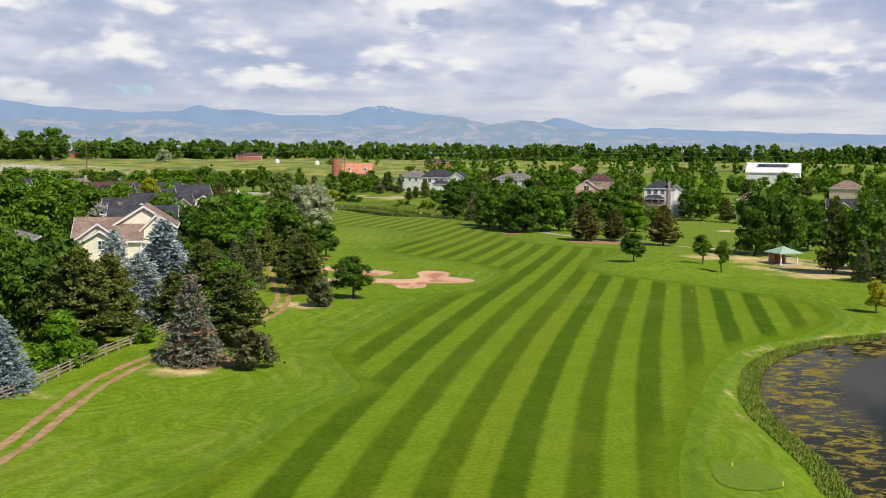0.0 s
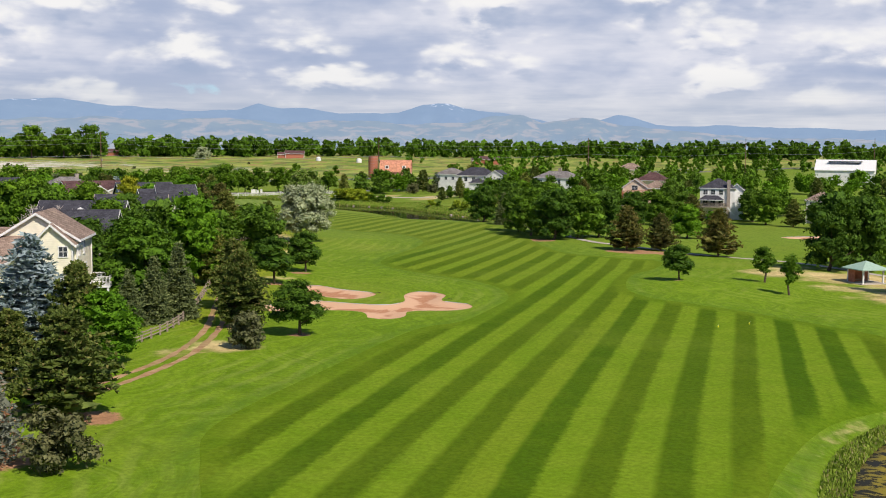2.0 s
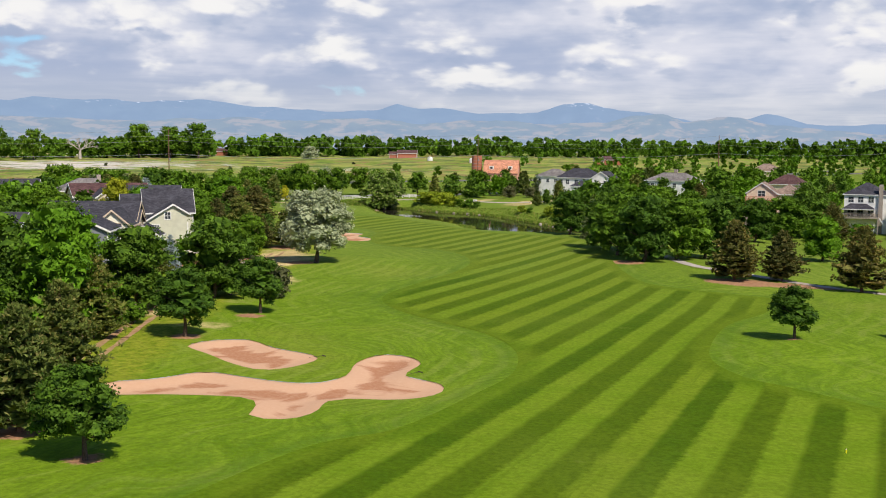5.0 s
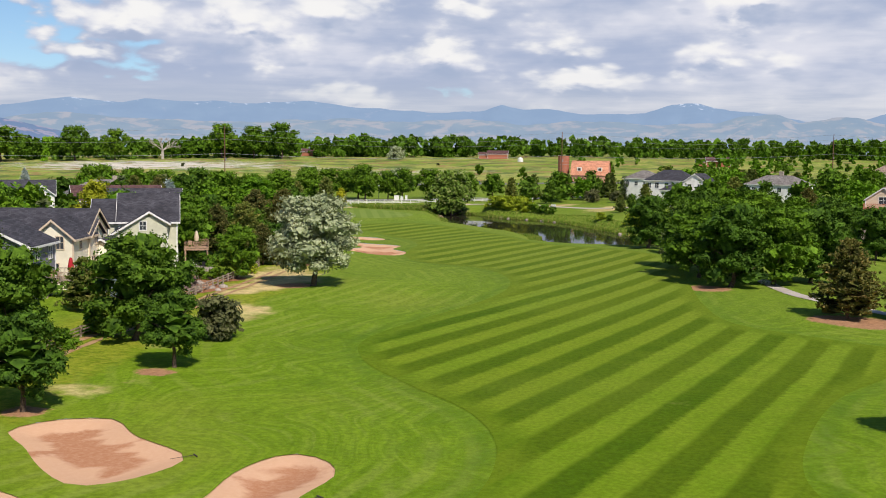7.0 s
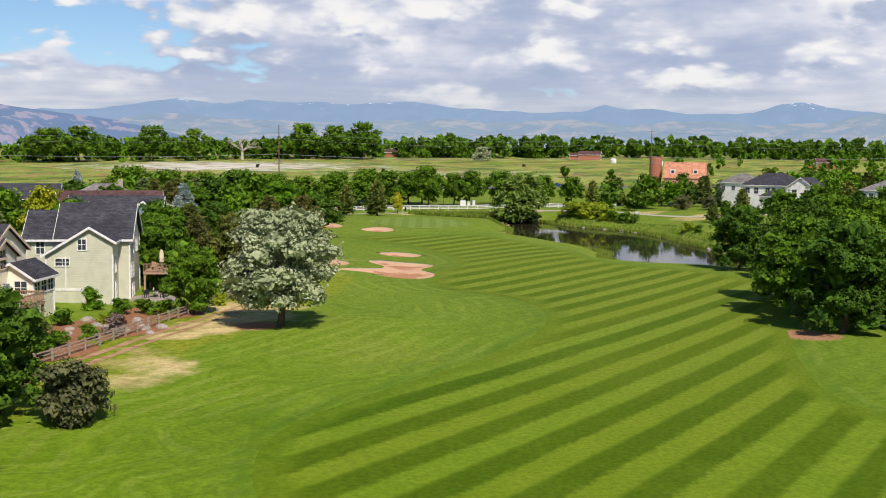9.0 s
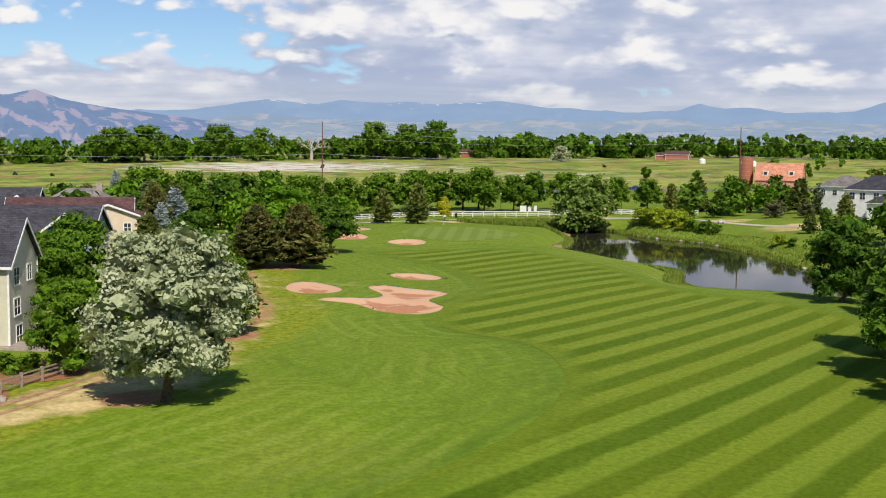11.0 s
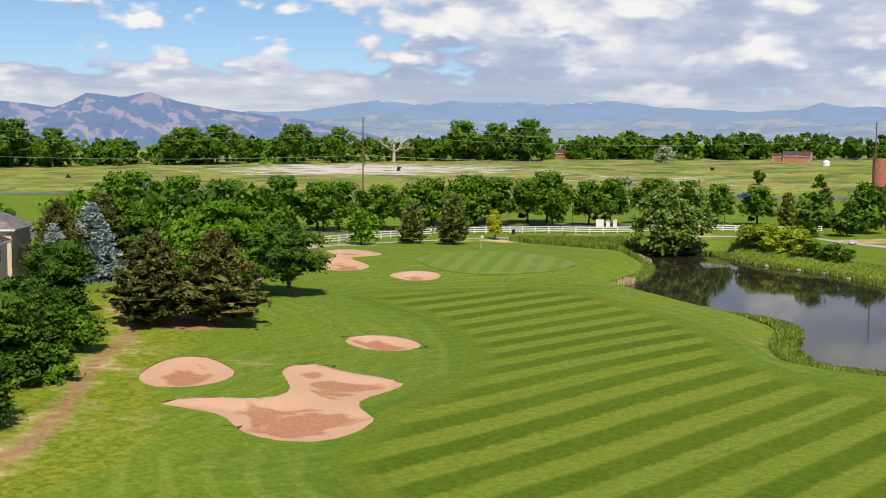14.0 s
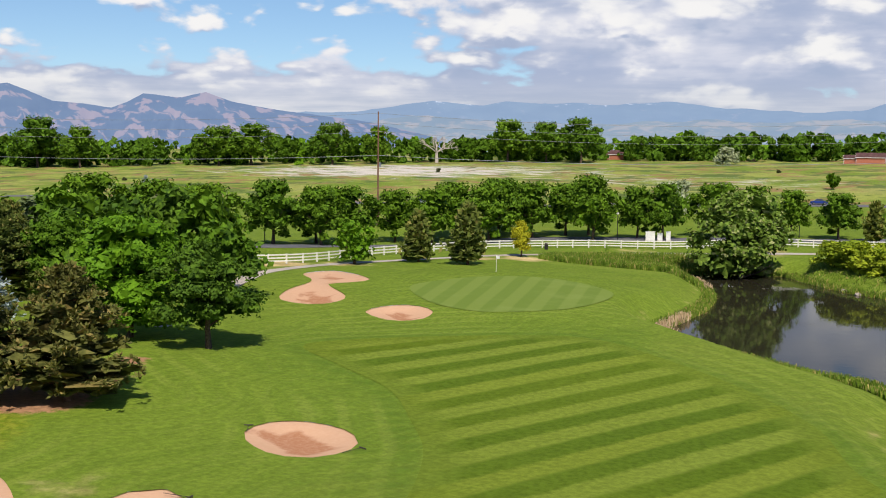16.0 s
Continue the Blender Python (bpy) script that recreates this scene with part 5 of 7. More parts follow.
# ---- houses ----
def wing(house, x0, x1, y0, y1, zb, ze, zr, along, wall, roof, peak=None, low=None, trim="white", over=0.45):
    """A gabled block. along: the ridge's axis. peak: the ridge's place across it; low: the eave of the lower side if it differs."""
    a0, a1 = (x0, x1) if along == "y" else (y0, y1)
    b0, b1 = (y0, y1) if along == "y" else (x0, x1)
    pk = (a0 + a1) / 2 if peak is None else peak
    e0, e1 = (ze if low is None else low), ze
    at = (lambda a, b, z: (a, b, z)) if along == "y" else (lambda a, b, z: (b, a, z))
    prof = [(a0, zb), (a1, zb), (a1, e1), (pk, zr), (a0, e0)]
    v = [at(a, b, z) for b in (b0, b1) for a, z in prof]
    f = [(0, 1, 2, 3, 4), (9, 8, 7, 6, 5)] + [(k, k + 5, (k + 1) % 5 + 5, (k + 1) % 5) for k in range(5)]
    mesh_object("wall", v, f, M[wall], house)
    th = 0.2
    s0, s1 = (zr - e0) / (pk - a0), (zr - e1) / (a1 - pk)
    for side, a, s in ((-1, a0, s0), (1, a1, s1)):
        o = a + side * over
        zo = zr - s * abs(o - pk)
        v = [at(pk, b, zr + dz) for dz in (0.04, 0.04 + th) for b in (b0 - over, b1 + over)] + [at(o, b, zo + dz) for dz in (0.04, 0.04 + th) for b in (b0 - over, b1 + over)]
        f = [(0, 1, 5, 4), (2, 6, 7, 3), (0, 4, 6, 2), (1, 3, 7, 5), (4, 5, 7, 6), (0, 2, 3, 1)]
        mesh_object("roof", v, f, M[roof], house)
        bm = bmesh.new()
        for b, d in ((b0 - over, -0.06), (b1 + over, 0.06)):
            c = [at(pk, b, zr - 0.10), at(o, b, zo - 0.10), at(o, b, zo + 0.20), at(pk, b, zr + 0.20)]
            c += [at(pk, b + d, zr - 0.10), at(o, b + d, zo - 0.10), at(o, b + d, zo + 0.20), at(pk, b + d, zr + 0.20)]
            w = [bm.verts.new(q) for q in c]
            for q in ((0, 1, 2, 3), (7, 6, 5, 4), (0, 4, 5, 1), (1, 5, 6, 2), (2, 6, 7, 3), (3, 7, 4, 0)):
                bm.faces.new([w[k] for k in q])
        e = (o, o + side * 0.08) if side > 0 else (o - 0.08, o)
        p, q = at(e[0], b0 - over, zo - 0.05), at(e[1], b1 + over, zo + 0.2)
        box(bm, p[0], q[0], p[1], q[1], p[2], q[2])
        part("trim", bm, M[trim], house)
    for x in (x0, x1):
        for y in (y0, y1):
            boxed("corner_board", (x - 0.09, x + 0.09, y - 0.09, y + 0.09, zb, min(e0, e1) - 0.05), M[trim], house)


def hip(house, x0, x1, y0, y1, zb, ze, zr, wall, roof, trim="white", over=0.5):
    """A block with a hipped roof."""
    boxed("wall", (x0, x1, y0, y1, zb, ze), M[wall], house)
    run = min(x1 - x0, y1 - y0) / 2 + over
    X0, X1, Y0, Y1 = x0 - over, x1 + over, y0 - over, y1 + over
    if x1 - x0 > y1 - y0:
        top = [(X0 + run, (Y0 + Y1) / 2, zr), (X1 - run, (Y0 + Y1) / 2, zr)]
        f = [(0, 1, 5, 4), (1, 2, 5), (2, 3, 4, 5), (3, 0, 4)]
    else:
        top = [((X0 + X1) / 2, Y0 + run, zr), ((X0 + X1) / 2, Y1 - run, zr)]
        f = [(0, 1, 4), (1, 2, 5, 4), (2, 3, 5), (3, 0, 4, 5)]
    v = [(X0, Y0, ze + 0.05), (X1, Y0, ze + 0.05), (X1, Y1, ze + 0.05), (X0, Y1, ze + 0.05)] + top
    mesh_object("roof", v, f + [(3, 2, 1, 0)], M[roof], house)
    bm = bmesh.new()
    box(bm, X0 - 0.05, X1 + 0.05, Y0 - 0.05, Y1 + 0.05, ze - 0.16, ze + 0.045)
    part("eave_board", bm, M[trim], house)


def window(house, x, y, z, w, h, face, trim="white", bars=True):
    """A framed window on a wall; face: the side it looks to (S -y, N +y, E +x, W -x). x, y, z: the middle on the wall's face."""
    m = pose(x, y, z, 0, 0, {"S": 0, "E": 90, "N": 180, "W": 270}[face])
    t = 0.11
    pane_ = boxed("window", (-w / 2, w / 2, -0.018, 0.01, -h / 2, h / 2), M["glass"], house)
    pane_.matrix_basis = m
    for piece, d in (("head", (-w / 2 - t, w / 2 + t, -0.07, 0.02, h / 2, h / 2 + t)), ("sill", (-w / 2 - t, w / 2 + t, -0.10, 0.02, -h / 2 - t, -h / 2)), ("jamb", (-w / 2 - t, -w / 2, -0.07, 0.02, -h / 2, h / 2)), ("jamb", (w / 2, w / 2 + t, -0.07, 0.02, -h / 2, h / 2))):
        boxed(piece, d, M[trim], pane_)
    if bars:
        boxed("glazing_bar", (-0.03, 0.03, -0.055, -0.018, -h / 2, h / 2), M[trim], pane_)
        boxed("glazing_bar", (-w / 2, w / 2, -0.05, -0.0185, -0.03, 0.03), M[trim], pane_)
    return pane_


def door(house, x, y, z, w, h, face, mat="dark"):
    m = pose(x, y, z, 0, 0, {"S": 0, "E": 90, "N": 180, "W": 270}[face])
    d = boxed("door", (-w / 2, w / 2, -0.05, 0.02, 0, h), M[mat], house)
    d.matrix_basis = m
    bm = bmesh.new()
    box(bm, -w / 2 - 0.1, -w / 2, -0.08, 0.02, 0, h + 0.1)
    box(bm, w / 2, w / 2 + 0.1, -0.08, 0.02, 0, h + 0.1)
    box(bm, -w / 2, w / 2, -0.08, 0.02, h, h + 0.1)
    part("frame", bm, M["white"], d)


def deck(house, x0, x1, y0, y1, z, base, mat="deck_wood", sides="SEN"):
    """A raised deck with posts and a railing."""
    boxed("deck_floor", (x0, x1, y0, y1, z - 0.25, z), M[mat], house)
    for x in (x0 + 0.2, x1 - 0.2):
        for y in (y0 + 0.2, y1 - 0.2):
            boxed("post", (x - 0.12, x + 0.12, y - 0.12, y + 0.12, base, z - 0.25), M[mat], house)
    for s in sides:
        bm = bmesh.new()
        if s in "SN":
            yy = y0 + 0.05 if s == "S" else y1 - 0.05
            for zz in (z + 0.12, z + 0.98):
                box(bm, x0, x1, yy - 0.05, yy + 0.05, zz, zz + 0.09)
            for x in np.arange(x0 + 0.1, x1, 0.16):
                box(bm, x - 0.02, x + 0.02, yy - 0.02, yy + 0.02, z + 0.21, z + 0.98)
        else:
            xx = x1 - 0.05 if s == "E" else x0 + 0.05
            for zz in (z + 0.12, z + 0.98):
                box(bm, xx - 0.05, xx + 0.05, y0 + 0.11, y1 - 0.11, zz, zz + 0.09)
            for y in np.arange(y0 + 0.2, y1 - 0.1, 0.16):
                box(bm, xx - 0.02, xx + 0.02, y - 0.02, y + 0.02, z + 0.21, z + 0.98)
        part("railing", bm, M[mat], house)


def at_row(turn, xl, yl):
    """World place of a point given along a row of houses turned by so many degrees."""
    c, s = math.cos(radians(turn)), math.sin(radians(turn))
    return xl * c - yl * s, xl * s + yl * c


def house_at(turn, xl, yl, label, dz=0.0, name="house"):
    x, y = at_row(turn, xl, yl)
    return thing(name, pose(x, y, high(x, y) + dz, 0, 0, turn), label, "house")


def house_on(turn, x, y, label):
    return thing("house", pose(x, y, high(x, y), 0, 0, turn), label, "house")


# sage-green house with the dark roof
h = house_on(29, -58.4, 277.8, "sage green two-storey house with white trim and dark shingle roof")
g = -h.location.z
wing(h, -6.9, 1.3, 4.2, 12.4, -0.4, 7.5 + g, 11.2 + g, "x", "sage", "slate")
wing(h, -10.6, -7.0, 4.6, 12.0, -0.4, 7.4 + g, 10.3 + g, "x", "sage", "slate")
wing(h, -7.4, 0, 0, 5.5, -0.4, 7.4 + g, 8.9 + g, "y", "sage", "slate", peak=-2.5, low=5.9 + g)
window(h, -3.4, 0, 7.0 + g, 0.9, 1.2, "S")
window(h, -5.6, 0, 5.0 + g, 1.5, 0.8, "S")
window(h, -9.0, 4.6, 6.3 + g, 0.9, 1.5, "S")
for y, z, w, hh in ((2.0, 4.6, 0.8, 1.8), (2.0, 1.6, 0.9, 1.8)):
    window(h, 0, y, z + g, w, hh, "E")
for y, z, w, hh in ((6.4, 6.2, 1.5, 1.5), (6.4, 3.4, 1.7, 1.5), (6.8, 0.7, 1.6, 1.9), (10, 6.2, 1.2, 1.4)):
    window(h, 1.3, y, z + g, w, hh, "E")
boxed("band", (-7.2, -3.4, -0.06, -0.004, 1.7 + g, 1.95 + g), M["white"], h)
boxed("downpipe", (-5.3, -5.18, -0.1, -0.004, 1.95 + g, 5.6 + g), M["white"], h)
deck(h, 2.3, 6.0, 8.0, 13.5, 2.9 + g, -0.3)
boxed("patio", (0.4, 6.6, 2.6, 13.0, -0.1, 0.12), M["stone"], h)

# cream house with two gables
h = house_on(17, -59.75, 262.0, "cream house with tan trim, dark shingle roof and rear deck")
g = -h.location.z
wing(h, -14, -0.4, -2.8, 6.0, -0.4, 7.3 + g, 9.9 + g, "x", "cream", "slate", trim="tan")
wing(h, -6, 0, -2.9, 2.9, -0.4, 6.9 + g, 8.6 + g, "x", "cream", "slate", trim="tan")
wing(h, -5.2, -0.2, -9, 0, -0.4, 7.0 + g, 9.1 + g, "y", "cream", "slate", trim="tan")
wing(h, 0.05, 2.7, 1.0, 6.0, -0.4, 4.6 + g, 6.0 + g, "y", "cream", "slate", peak=0.5, low=5.9 + g, trim="white")
window(h, 0, 0.0, 6.6 + g, 1.2, 1.9, "E", "tan")
window(h, 0, -1.4, 3.0 + g, 1.5, 2.1, "E", "tan")
for y in (1.9, 3.5, 5.1):
    window(h, 2.7, y, 3.6 + g, 1.2, 1.3, "E")
window(h, 1.4, 1.0, 3.6 + g, 1.3, 1.3, "S")
window(h, -1.8, -9, 6.4 + g, 0.9, 1.5, "S", "tan")
window(h, -4.0, -9, 6.4 + g, 0.7, 1.2, "S", "tan")
window(h, -2.8, -9, 3.0 + g, 1.6, 1.6, "S", "tan")
window(h, -0.2, -6.0, 6.2 + g, 0.8, 1.5, "E", "tan")
window(h, -0.2, -6.0, 3.2 + g, 1.2, 1.8, "E", "tan")
deck(h, 0.1, 4.0, -5.0, 0.9, 2.3 + g, -0.3)

# dark grey house beside it
h = house_on(17, -58.8, 262.3, "dark grey house with white corner trim and slate roof")
g = -h.location.z
wing(h, -13, -2, -22, -13.3, -0.4, 7.0 + g, 9.6 + g, "y", "grey", "slate")
window(h, -2, -19.5, 3.6 + g, 1.1, 1.8, "E")
window(h, -2, -15.0, 5.8 + g, 1.0, 1.4, "E")
window(h, -2, -19.5, 6.0 + g, 1.0, 1.3, "E")
window(h, -4.4, -22, 5.6 + g, 1.2, 1.6, "S")
window(h, -8.0, -22, 5.6 + g, 1.2, 1.6, "S")
deck(h, -1.9, 2.5, -17.5, -12.0, 2.6 + g, -0.3, "rail_wood")

# beige houses with brown roofs
h = house_at(12, -9.3, 168, "pale cream house with white-trimmed gables and brown shingle roof")
g = 0.6 - h.location.z
wing(h, -4.6, 4.2, 0, 10, -0.4, 8.4 + g, 11.2 + g, "y", "cream", "brown", peak=-0.2)
wing(h, -0.4, 3.9, -1.4, 3, -0.4, 8.0 + g, 10.0 + g, "y", "cream", "brown", peak=1.6)
wing(h, -9.6, -0.5, -3.6, 7.0, -0.4, 6.6 + g, 9.4 + g, "x", "cream", "brown")
wing(h, -9.1, -3.3, -5.2, 2, -0.4, 6.9 + g, 9.0 + g, "y", "cream", "brown")
wing(h, -8.8, -2.8, -7.0, 0, -0.4, 6.3 + g, 8.1 + g, "y", "cream", "brown")
for x, y, z in ((2.9, -1.4, 7.0), (2.9, -1.4, 3.4), (-5.5, -7, 6.2)):
    window(h, x, y, z + g, 0.9, 1.1, "S")
for y, z in ((1.5, 7.2), (4.5, 7.2), (2.4, 4.3), (5.6, 4.3)):
    window(h, 4.2, y, z + g, 1.1, 1.6, "E")
deck(h, 4.3, 7.3, 3.0, 8.0, 2.6 + g, -0.3, "white")

h = house_at(12, -14, 203, "low house with dark slate shingle roof and white trim")
g = -h.location.z
wing(h, -3.5, 8, 0, 10, -0.4, 7.2 + g, 10.0 + g, "x", "whiteboard", "slate")
window(h, 8, 5.0, 6.2 + g, 1.2, 1.4, "E")
window(h, 8, 2.4, 3.2 + g, 1.4, 1.6, "E")
h = house_at(12, -32, 176, "house with brown-grey shingle roof behind trees")
hip(h, -9, 6, -8, 4, -0.4, 6.0, 8.6, "cream", "greyroof")
h = house_at(12, -13, 220, "house with slate roof and white gable trim")
g = -h.location.z
wing(h, -7, 6, 0, 10, -0.4, 8.0 + g, 10.6 + g, "x", "whiteboard", "slate")
wing(h, -3, 4, -4, 4, -0.4, 7.8 + g, 10.0 + g, "y", "whiteboard", "slate")
wing(h, -7, -2, -6, 4, -0.4, 7.2 + g, 9.2 + g, "y", "whiteboard", "slate")

# blue house, tan house with maroon roof
h = house_on(30, -71.4, 301.7, "light blue house with white trim and slate roof")
g = -h.location.z
wing(h, -11, 1.5, 3, 12, -0.4, 8.2 + g, 11.0 + g, "x", "blue", "slate")
wing(h, -3.2, 2.6, 0, 6, -0.4, 8.4 + g, 10.6 + g, "y", "blue", "slate")
window(h, -0.3, 0, 8.2 + g, 0.9, 1.2, "S")
window(h, -0.3, 0, 5.2 + g, 1.3, 1.5, "S")
for y in (1.6, 4.4):
    window(h, 2.6, y, 6.8 + g, 1.0, 1.4, "E")
    window(h, 2.6, y, 3.6 + g, 1.2, 1.6, "E")
deck(h, 2.7, 6.0, 0.0, 6.0, 2.9 + g, -0.3)
h = house_on(40, -92.8, 330.8, "tan house with white-trimmed gables and maroon shingle roof")
g = -h.location.z
wing(h, -14, 3.0, 3, 12, -0.4, 7.8 + g, 10.4 + g, "x", "tan", "maroon")
wing(h, -4.4, 4.4, 0, 9, -0.4, 8.2 + g, 9.8 + g, "y", "tan", "maroon")
wing(h, -10, -5.0, -1.5, 5, -0.4, 7.8 + g, 9.5 + g, "y", "tan", "slate")
for x, z in ((2.6, 6.6), (2.6, 3.4), (-1.0, 7.2)):
    window(h, x, 0, z + g, 0.9, 1.2, "S")
window(h, -7.5, -1.5, 7.0 + g, 1.0, 1.2, "S")
for y, z in ((2.5, 6.8), (6.0, 6.8), (2.5, 3.6)):
    window(h, 4.4, y, z + g, 1.2, 1.4, "E")
deck(h, 4.5, 8.0, 2.5, 8.0, 2.8 + g, -0.3)
h = house_on(40, -113, 346, "house with brown-grey hipped roof")
g = -h.location.z
hip(h, -7, 7, 0, 10, -0.4, 8.2 + g, 11.2 + g, "tan", "greyroof")
boxed("chimney", (2.4, 3.4, 5, 5.8, 9.5 + g, 12.0 + g), M["stone"], h)
h = house_on(35, -136, 352, "house with slate roof and white gable among trees")
g = -h.location.z
wing(h, -7, 5, 0, 9, -0.4, 7.6 + g, 10.4 + g, "x", "blue", "slate")
wing(h, 0, 5, -2, 4, -0.4, 7.4 + g, 9.4 + g, "y", "whiteboard", "slate")

# houses across the fairway
h = thing("house", pose(27, 456, high(27, 456), 0, 0, -20), "white two-storey house with grey hipped roof", "house")
g = -h.location.z
hip(h, -10, 10, -1, 10, -0.4, 10.6 + g, 13.4 + g, "whiteboard", "greyroof")
hip(h, 6, 14, 1, 9, -0.4, 7.0 + g, 9.0 + g, "whiteboard", "greyroof")
for x in (-7, -3, 2, 6):
    window(h, x, -1, 9.0 + g, 1.3, 1.4, "S")
    window(h, x, -1, 5.4 + g, 1.3, 1.6, "S")
boxed("chimney", (0, 1.4, 4, 5, 11 + g, 14.6 + g), M["stone"], h)
h = thing("house", pose(-20, 513, high(-20, 513), 0, 0, -22), "white house with brown-grey roof", "house")
g = -h.location.z
hip(h, -1, 13, -2, 9, -0.4, 10.4 + g, 13.4 + g, "whiteboard", "greyroof")
for x in (1, 5, 9):
    window(h, x, -2, 8.6 + g, 1.4, 1.4, "S")
h = thing("house", pose(-2, 478, high(-2, 478), 0, 0, -18), "white and grey house with dark slate hipped roof", "house")
g = -h.location.z
hip(h, -12, 6, 0, 11, -0.4, 10.6 + g, 14.2 + g, "whiteboard", "slate")
wing(h, 4, 13, -1, 9, -0.4, 10.4 + g, 13.0 + g, "y", "whiteboard", "slate")
hip(h, -3, 4, -6, 1, -0.4, 7.6 + g, 9.8 + g, "whiteboard", "slate")
for x in (-10, -7, -3):
    window(h, x, 0, 9.0 + g, 1.5, 1.7, "S")
for x in (6.5, 10.5):
    window(h, x, -1, 8.8 + g, 1.5, 1.7, "S")
h = thing("house", pose(49, 391, high(49, 391), 0, 0, -10), "tall house with brown roof, red balconies and stone columns", "house")
g = -h.location.z
wing(h, -4.5, 4.5, 0, 12, -0.4, 9.6 + g, 12.4 + g, "y", "tan", "brown")
hip(h, 3, 13, 2, 13, -0.4, 9.2 + g, 12.0 + g, "tan", "brown")
window(h, 0, 0, 9.4 + g, 2.2, 1.6, "S")
window(h, 0, 0, 6.4 + g, 2.4, 1.8, "S")
for z in (4.6, 7.6):
    deck(h, -4.8, 4.8, -3.2, -0.1, z + g, (z - 3.0) + g if z > 5 else -0.4, "brick", "SEW")
for x in (-4.6, 4.2):
    boxed("column", (x - 0.35, x + 0.75, -3.2, -2.2, -0.4, 4.3 + g), M["stone"], h)
h = thing("house", pose(73, 384, high(73, 384), 0, 0, -12), "large white house with slate hipped roof, deck and outside stairs", "house")
g = -h.location.z
hip(h, -6, 7, 0, 12, -0.4, 9.8 + g, 13.0 + g, "whiteboard", "slate")
wing(h, 5, 10, 1, 11, -0.4, 9.4 + g, 11.2 + g, "y", "whiteboard", "slate")
hip(h, -6, 2.5, -3.6, 0.2, 5.6 + g, 5.9 + g, 7.4 + g, "stone", "slate")
deck(h, -6.4, 4.2, -3.8, -0.1, 3.6 + g, -0.4, "stone")
for k in range(9):
    boxed("step", (4.4 + 0.28 * k, 4.68 + 0.28 * k, -3.4, -2.2, 3.4 + g - 0.36 * (k + 1), 3.6 + g - 0.36 * k), M["white"], h)
for x in (-4, -1.2, 1.8):
    window(h, x, 0, 8.4 + g, 1.5, 1.5, "S")
    window(h, x, 0, 4.8 + g, 1.7, 1.9, "S")
boxed("chimney", (4.0, 5.2, -0.7, 0.6, -0.4, 12.6 + g), M["stone"], h)
h = thing("house", pose(102, 372, high(102, 372), 0, 0, -16), "white two-storey house with tan hipped roof", "house")
hip(h, -6, 5, 0, 10, -0.4, 7.4, 10.2, "whiteboard", "brown")
wing(h, 1.5, 5.8, -2, 4, -0.4, 7.2, 9.2, "y", "whiteboard", "brown")
hip(h, -6, 1.4, -3, 0.1, 4.0, 4.2, 5.4, "whiteboard", "brown")
window(h, 3.6, -2, 6.0, 1.4, 1.6, "S")
for x in (-4, -1.5):
    window(h, x, 0, 6.2, 1.3, 1.3, "S")
deck(h, -6, 1.4, -3, -0.1, 2.4, -0.3, "white")
h = thing("house", pose(124, 338, high(124, 338), 0, 0, -20), "grey house with slate roof and gable window", "house")
wing(h, -8, 6, 0, 10, -0.4, 6.4, 9.0, "x", "whiteboard", "slate")
wing(h, -6, -0.5, -2.4, 4, -0.4, 6.2, 8.2, "y", "grey", "slate")
window(h, -3.2, -2.4, 5.2, 2.0, 1.6, "S")
window(h, -3.2, -2.4, 2.2, 2.0, 1.6, "S")
h = thing("house", pose(143, 326, high(143, 326), 0, 0, -20), "tan house with brown roof behind trees", "house")
wing(h, -6, 6, 0, 10, -0.4, 7.0, 10.0, "x", "tan", "brown")
h = thing("house", pose(146, 314, high(146, 314), 0, 0, -20), "white house with grey roof and large windows", "house")
wing(h, -4, 7, 0, 10, -0.4, 7.0, 9.8, "x", "whiteboard", "greyroof")
for x in (-2.4, 0.4, 3.2):
    window(h, x, 0, 5.4, 1.6, 1.8, "S")
    window(h, x, 0, 2.2, 1.6, 1.8, "S")
h = thing("clubhouse", pose(178, 610, high(178, 610), 0, 0, -20), "wide white hall with metal roof and dark ridge panels", "building")
wing(h, -14, 14, 0, 18, -0.4, 8, 13.0, "x", "whiteboard", "white")
boxed("solar_panel", (-8, 8, 4.0, 6.4, 12.0, 12.5), M["black"], h, turn=None)
for x, y, rot, roof in ((62, 455, -20, "maroon"), (150, 420, -30, "brown"), (200, 440, -30, "greyroof"), (70, 600, -10, "brown")):
    h = thing("house", pose(x, y, high(x, y), 0, 0, rot), "house among trees, seen mostly by its roof", "house")
    hip(h, -7, 7, 0, 11, -0.4, 7.6, 11.0, "tan", roof)

# barn and silo
b = thing("barn", pose(-50, 624, high(-50, 624), 0, 0, 2), "salmon pink gambrel barn with dormers", "barn")
g = -b.location.z
prof = [(0, -0.4), (0, 8.6 + g), (2.0, 12.2 + g), (6.0, 14.2 + g), (10, 12.2 + g), (12, 8.6 + g), (12, -0.4)]
mesh_object("wall", [(x, y, z) for x in (-8, 8) for y, z in prof], [tuple(range(7)), tuple(range(13, 6, -1))] + [(k, k + 7, k + 8, k + 1) for k in (0, 5)], M["barn_pink"], b)
mesh_object("roof", [(x, y + dy, z + dz) for x in (-8.4, 8.4) for y, z, dy, dz in ((0, 8.6 + g, -0.5, -0.6), (2, 12.2 + g, 0, 0.15), (6, 14.2 + g, 0, 0.2), (10, 12.2 + g, 0, 0.15), (12, 8.6 + g, 0.5, -0.6))], [(k, k + 5, k + 6, k + 1) for k in range(4)], M["terracotta"], b)
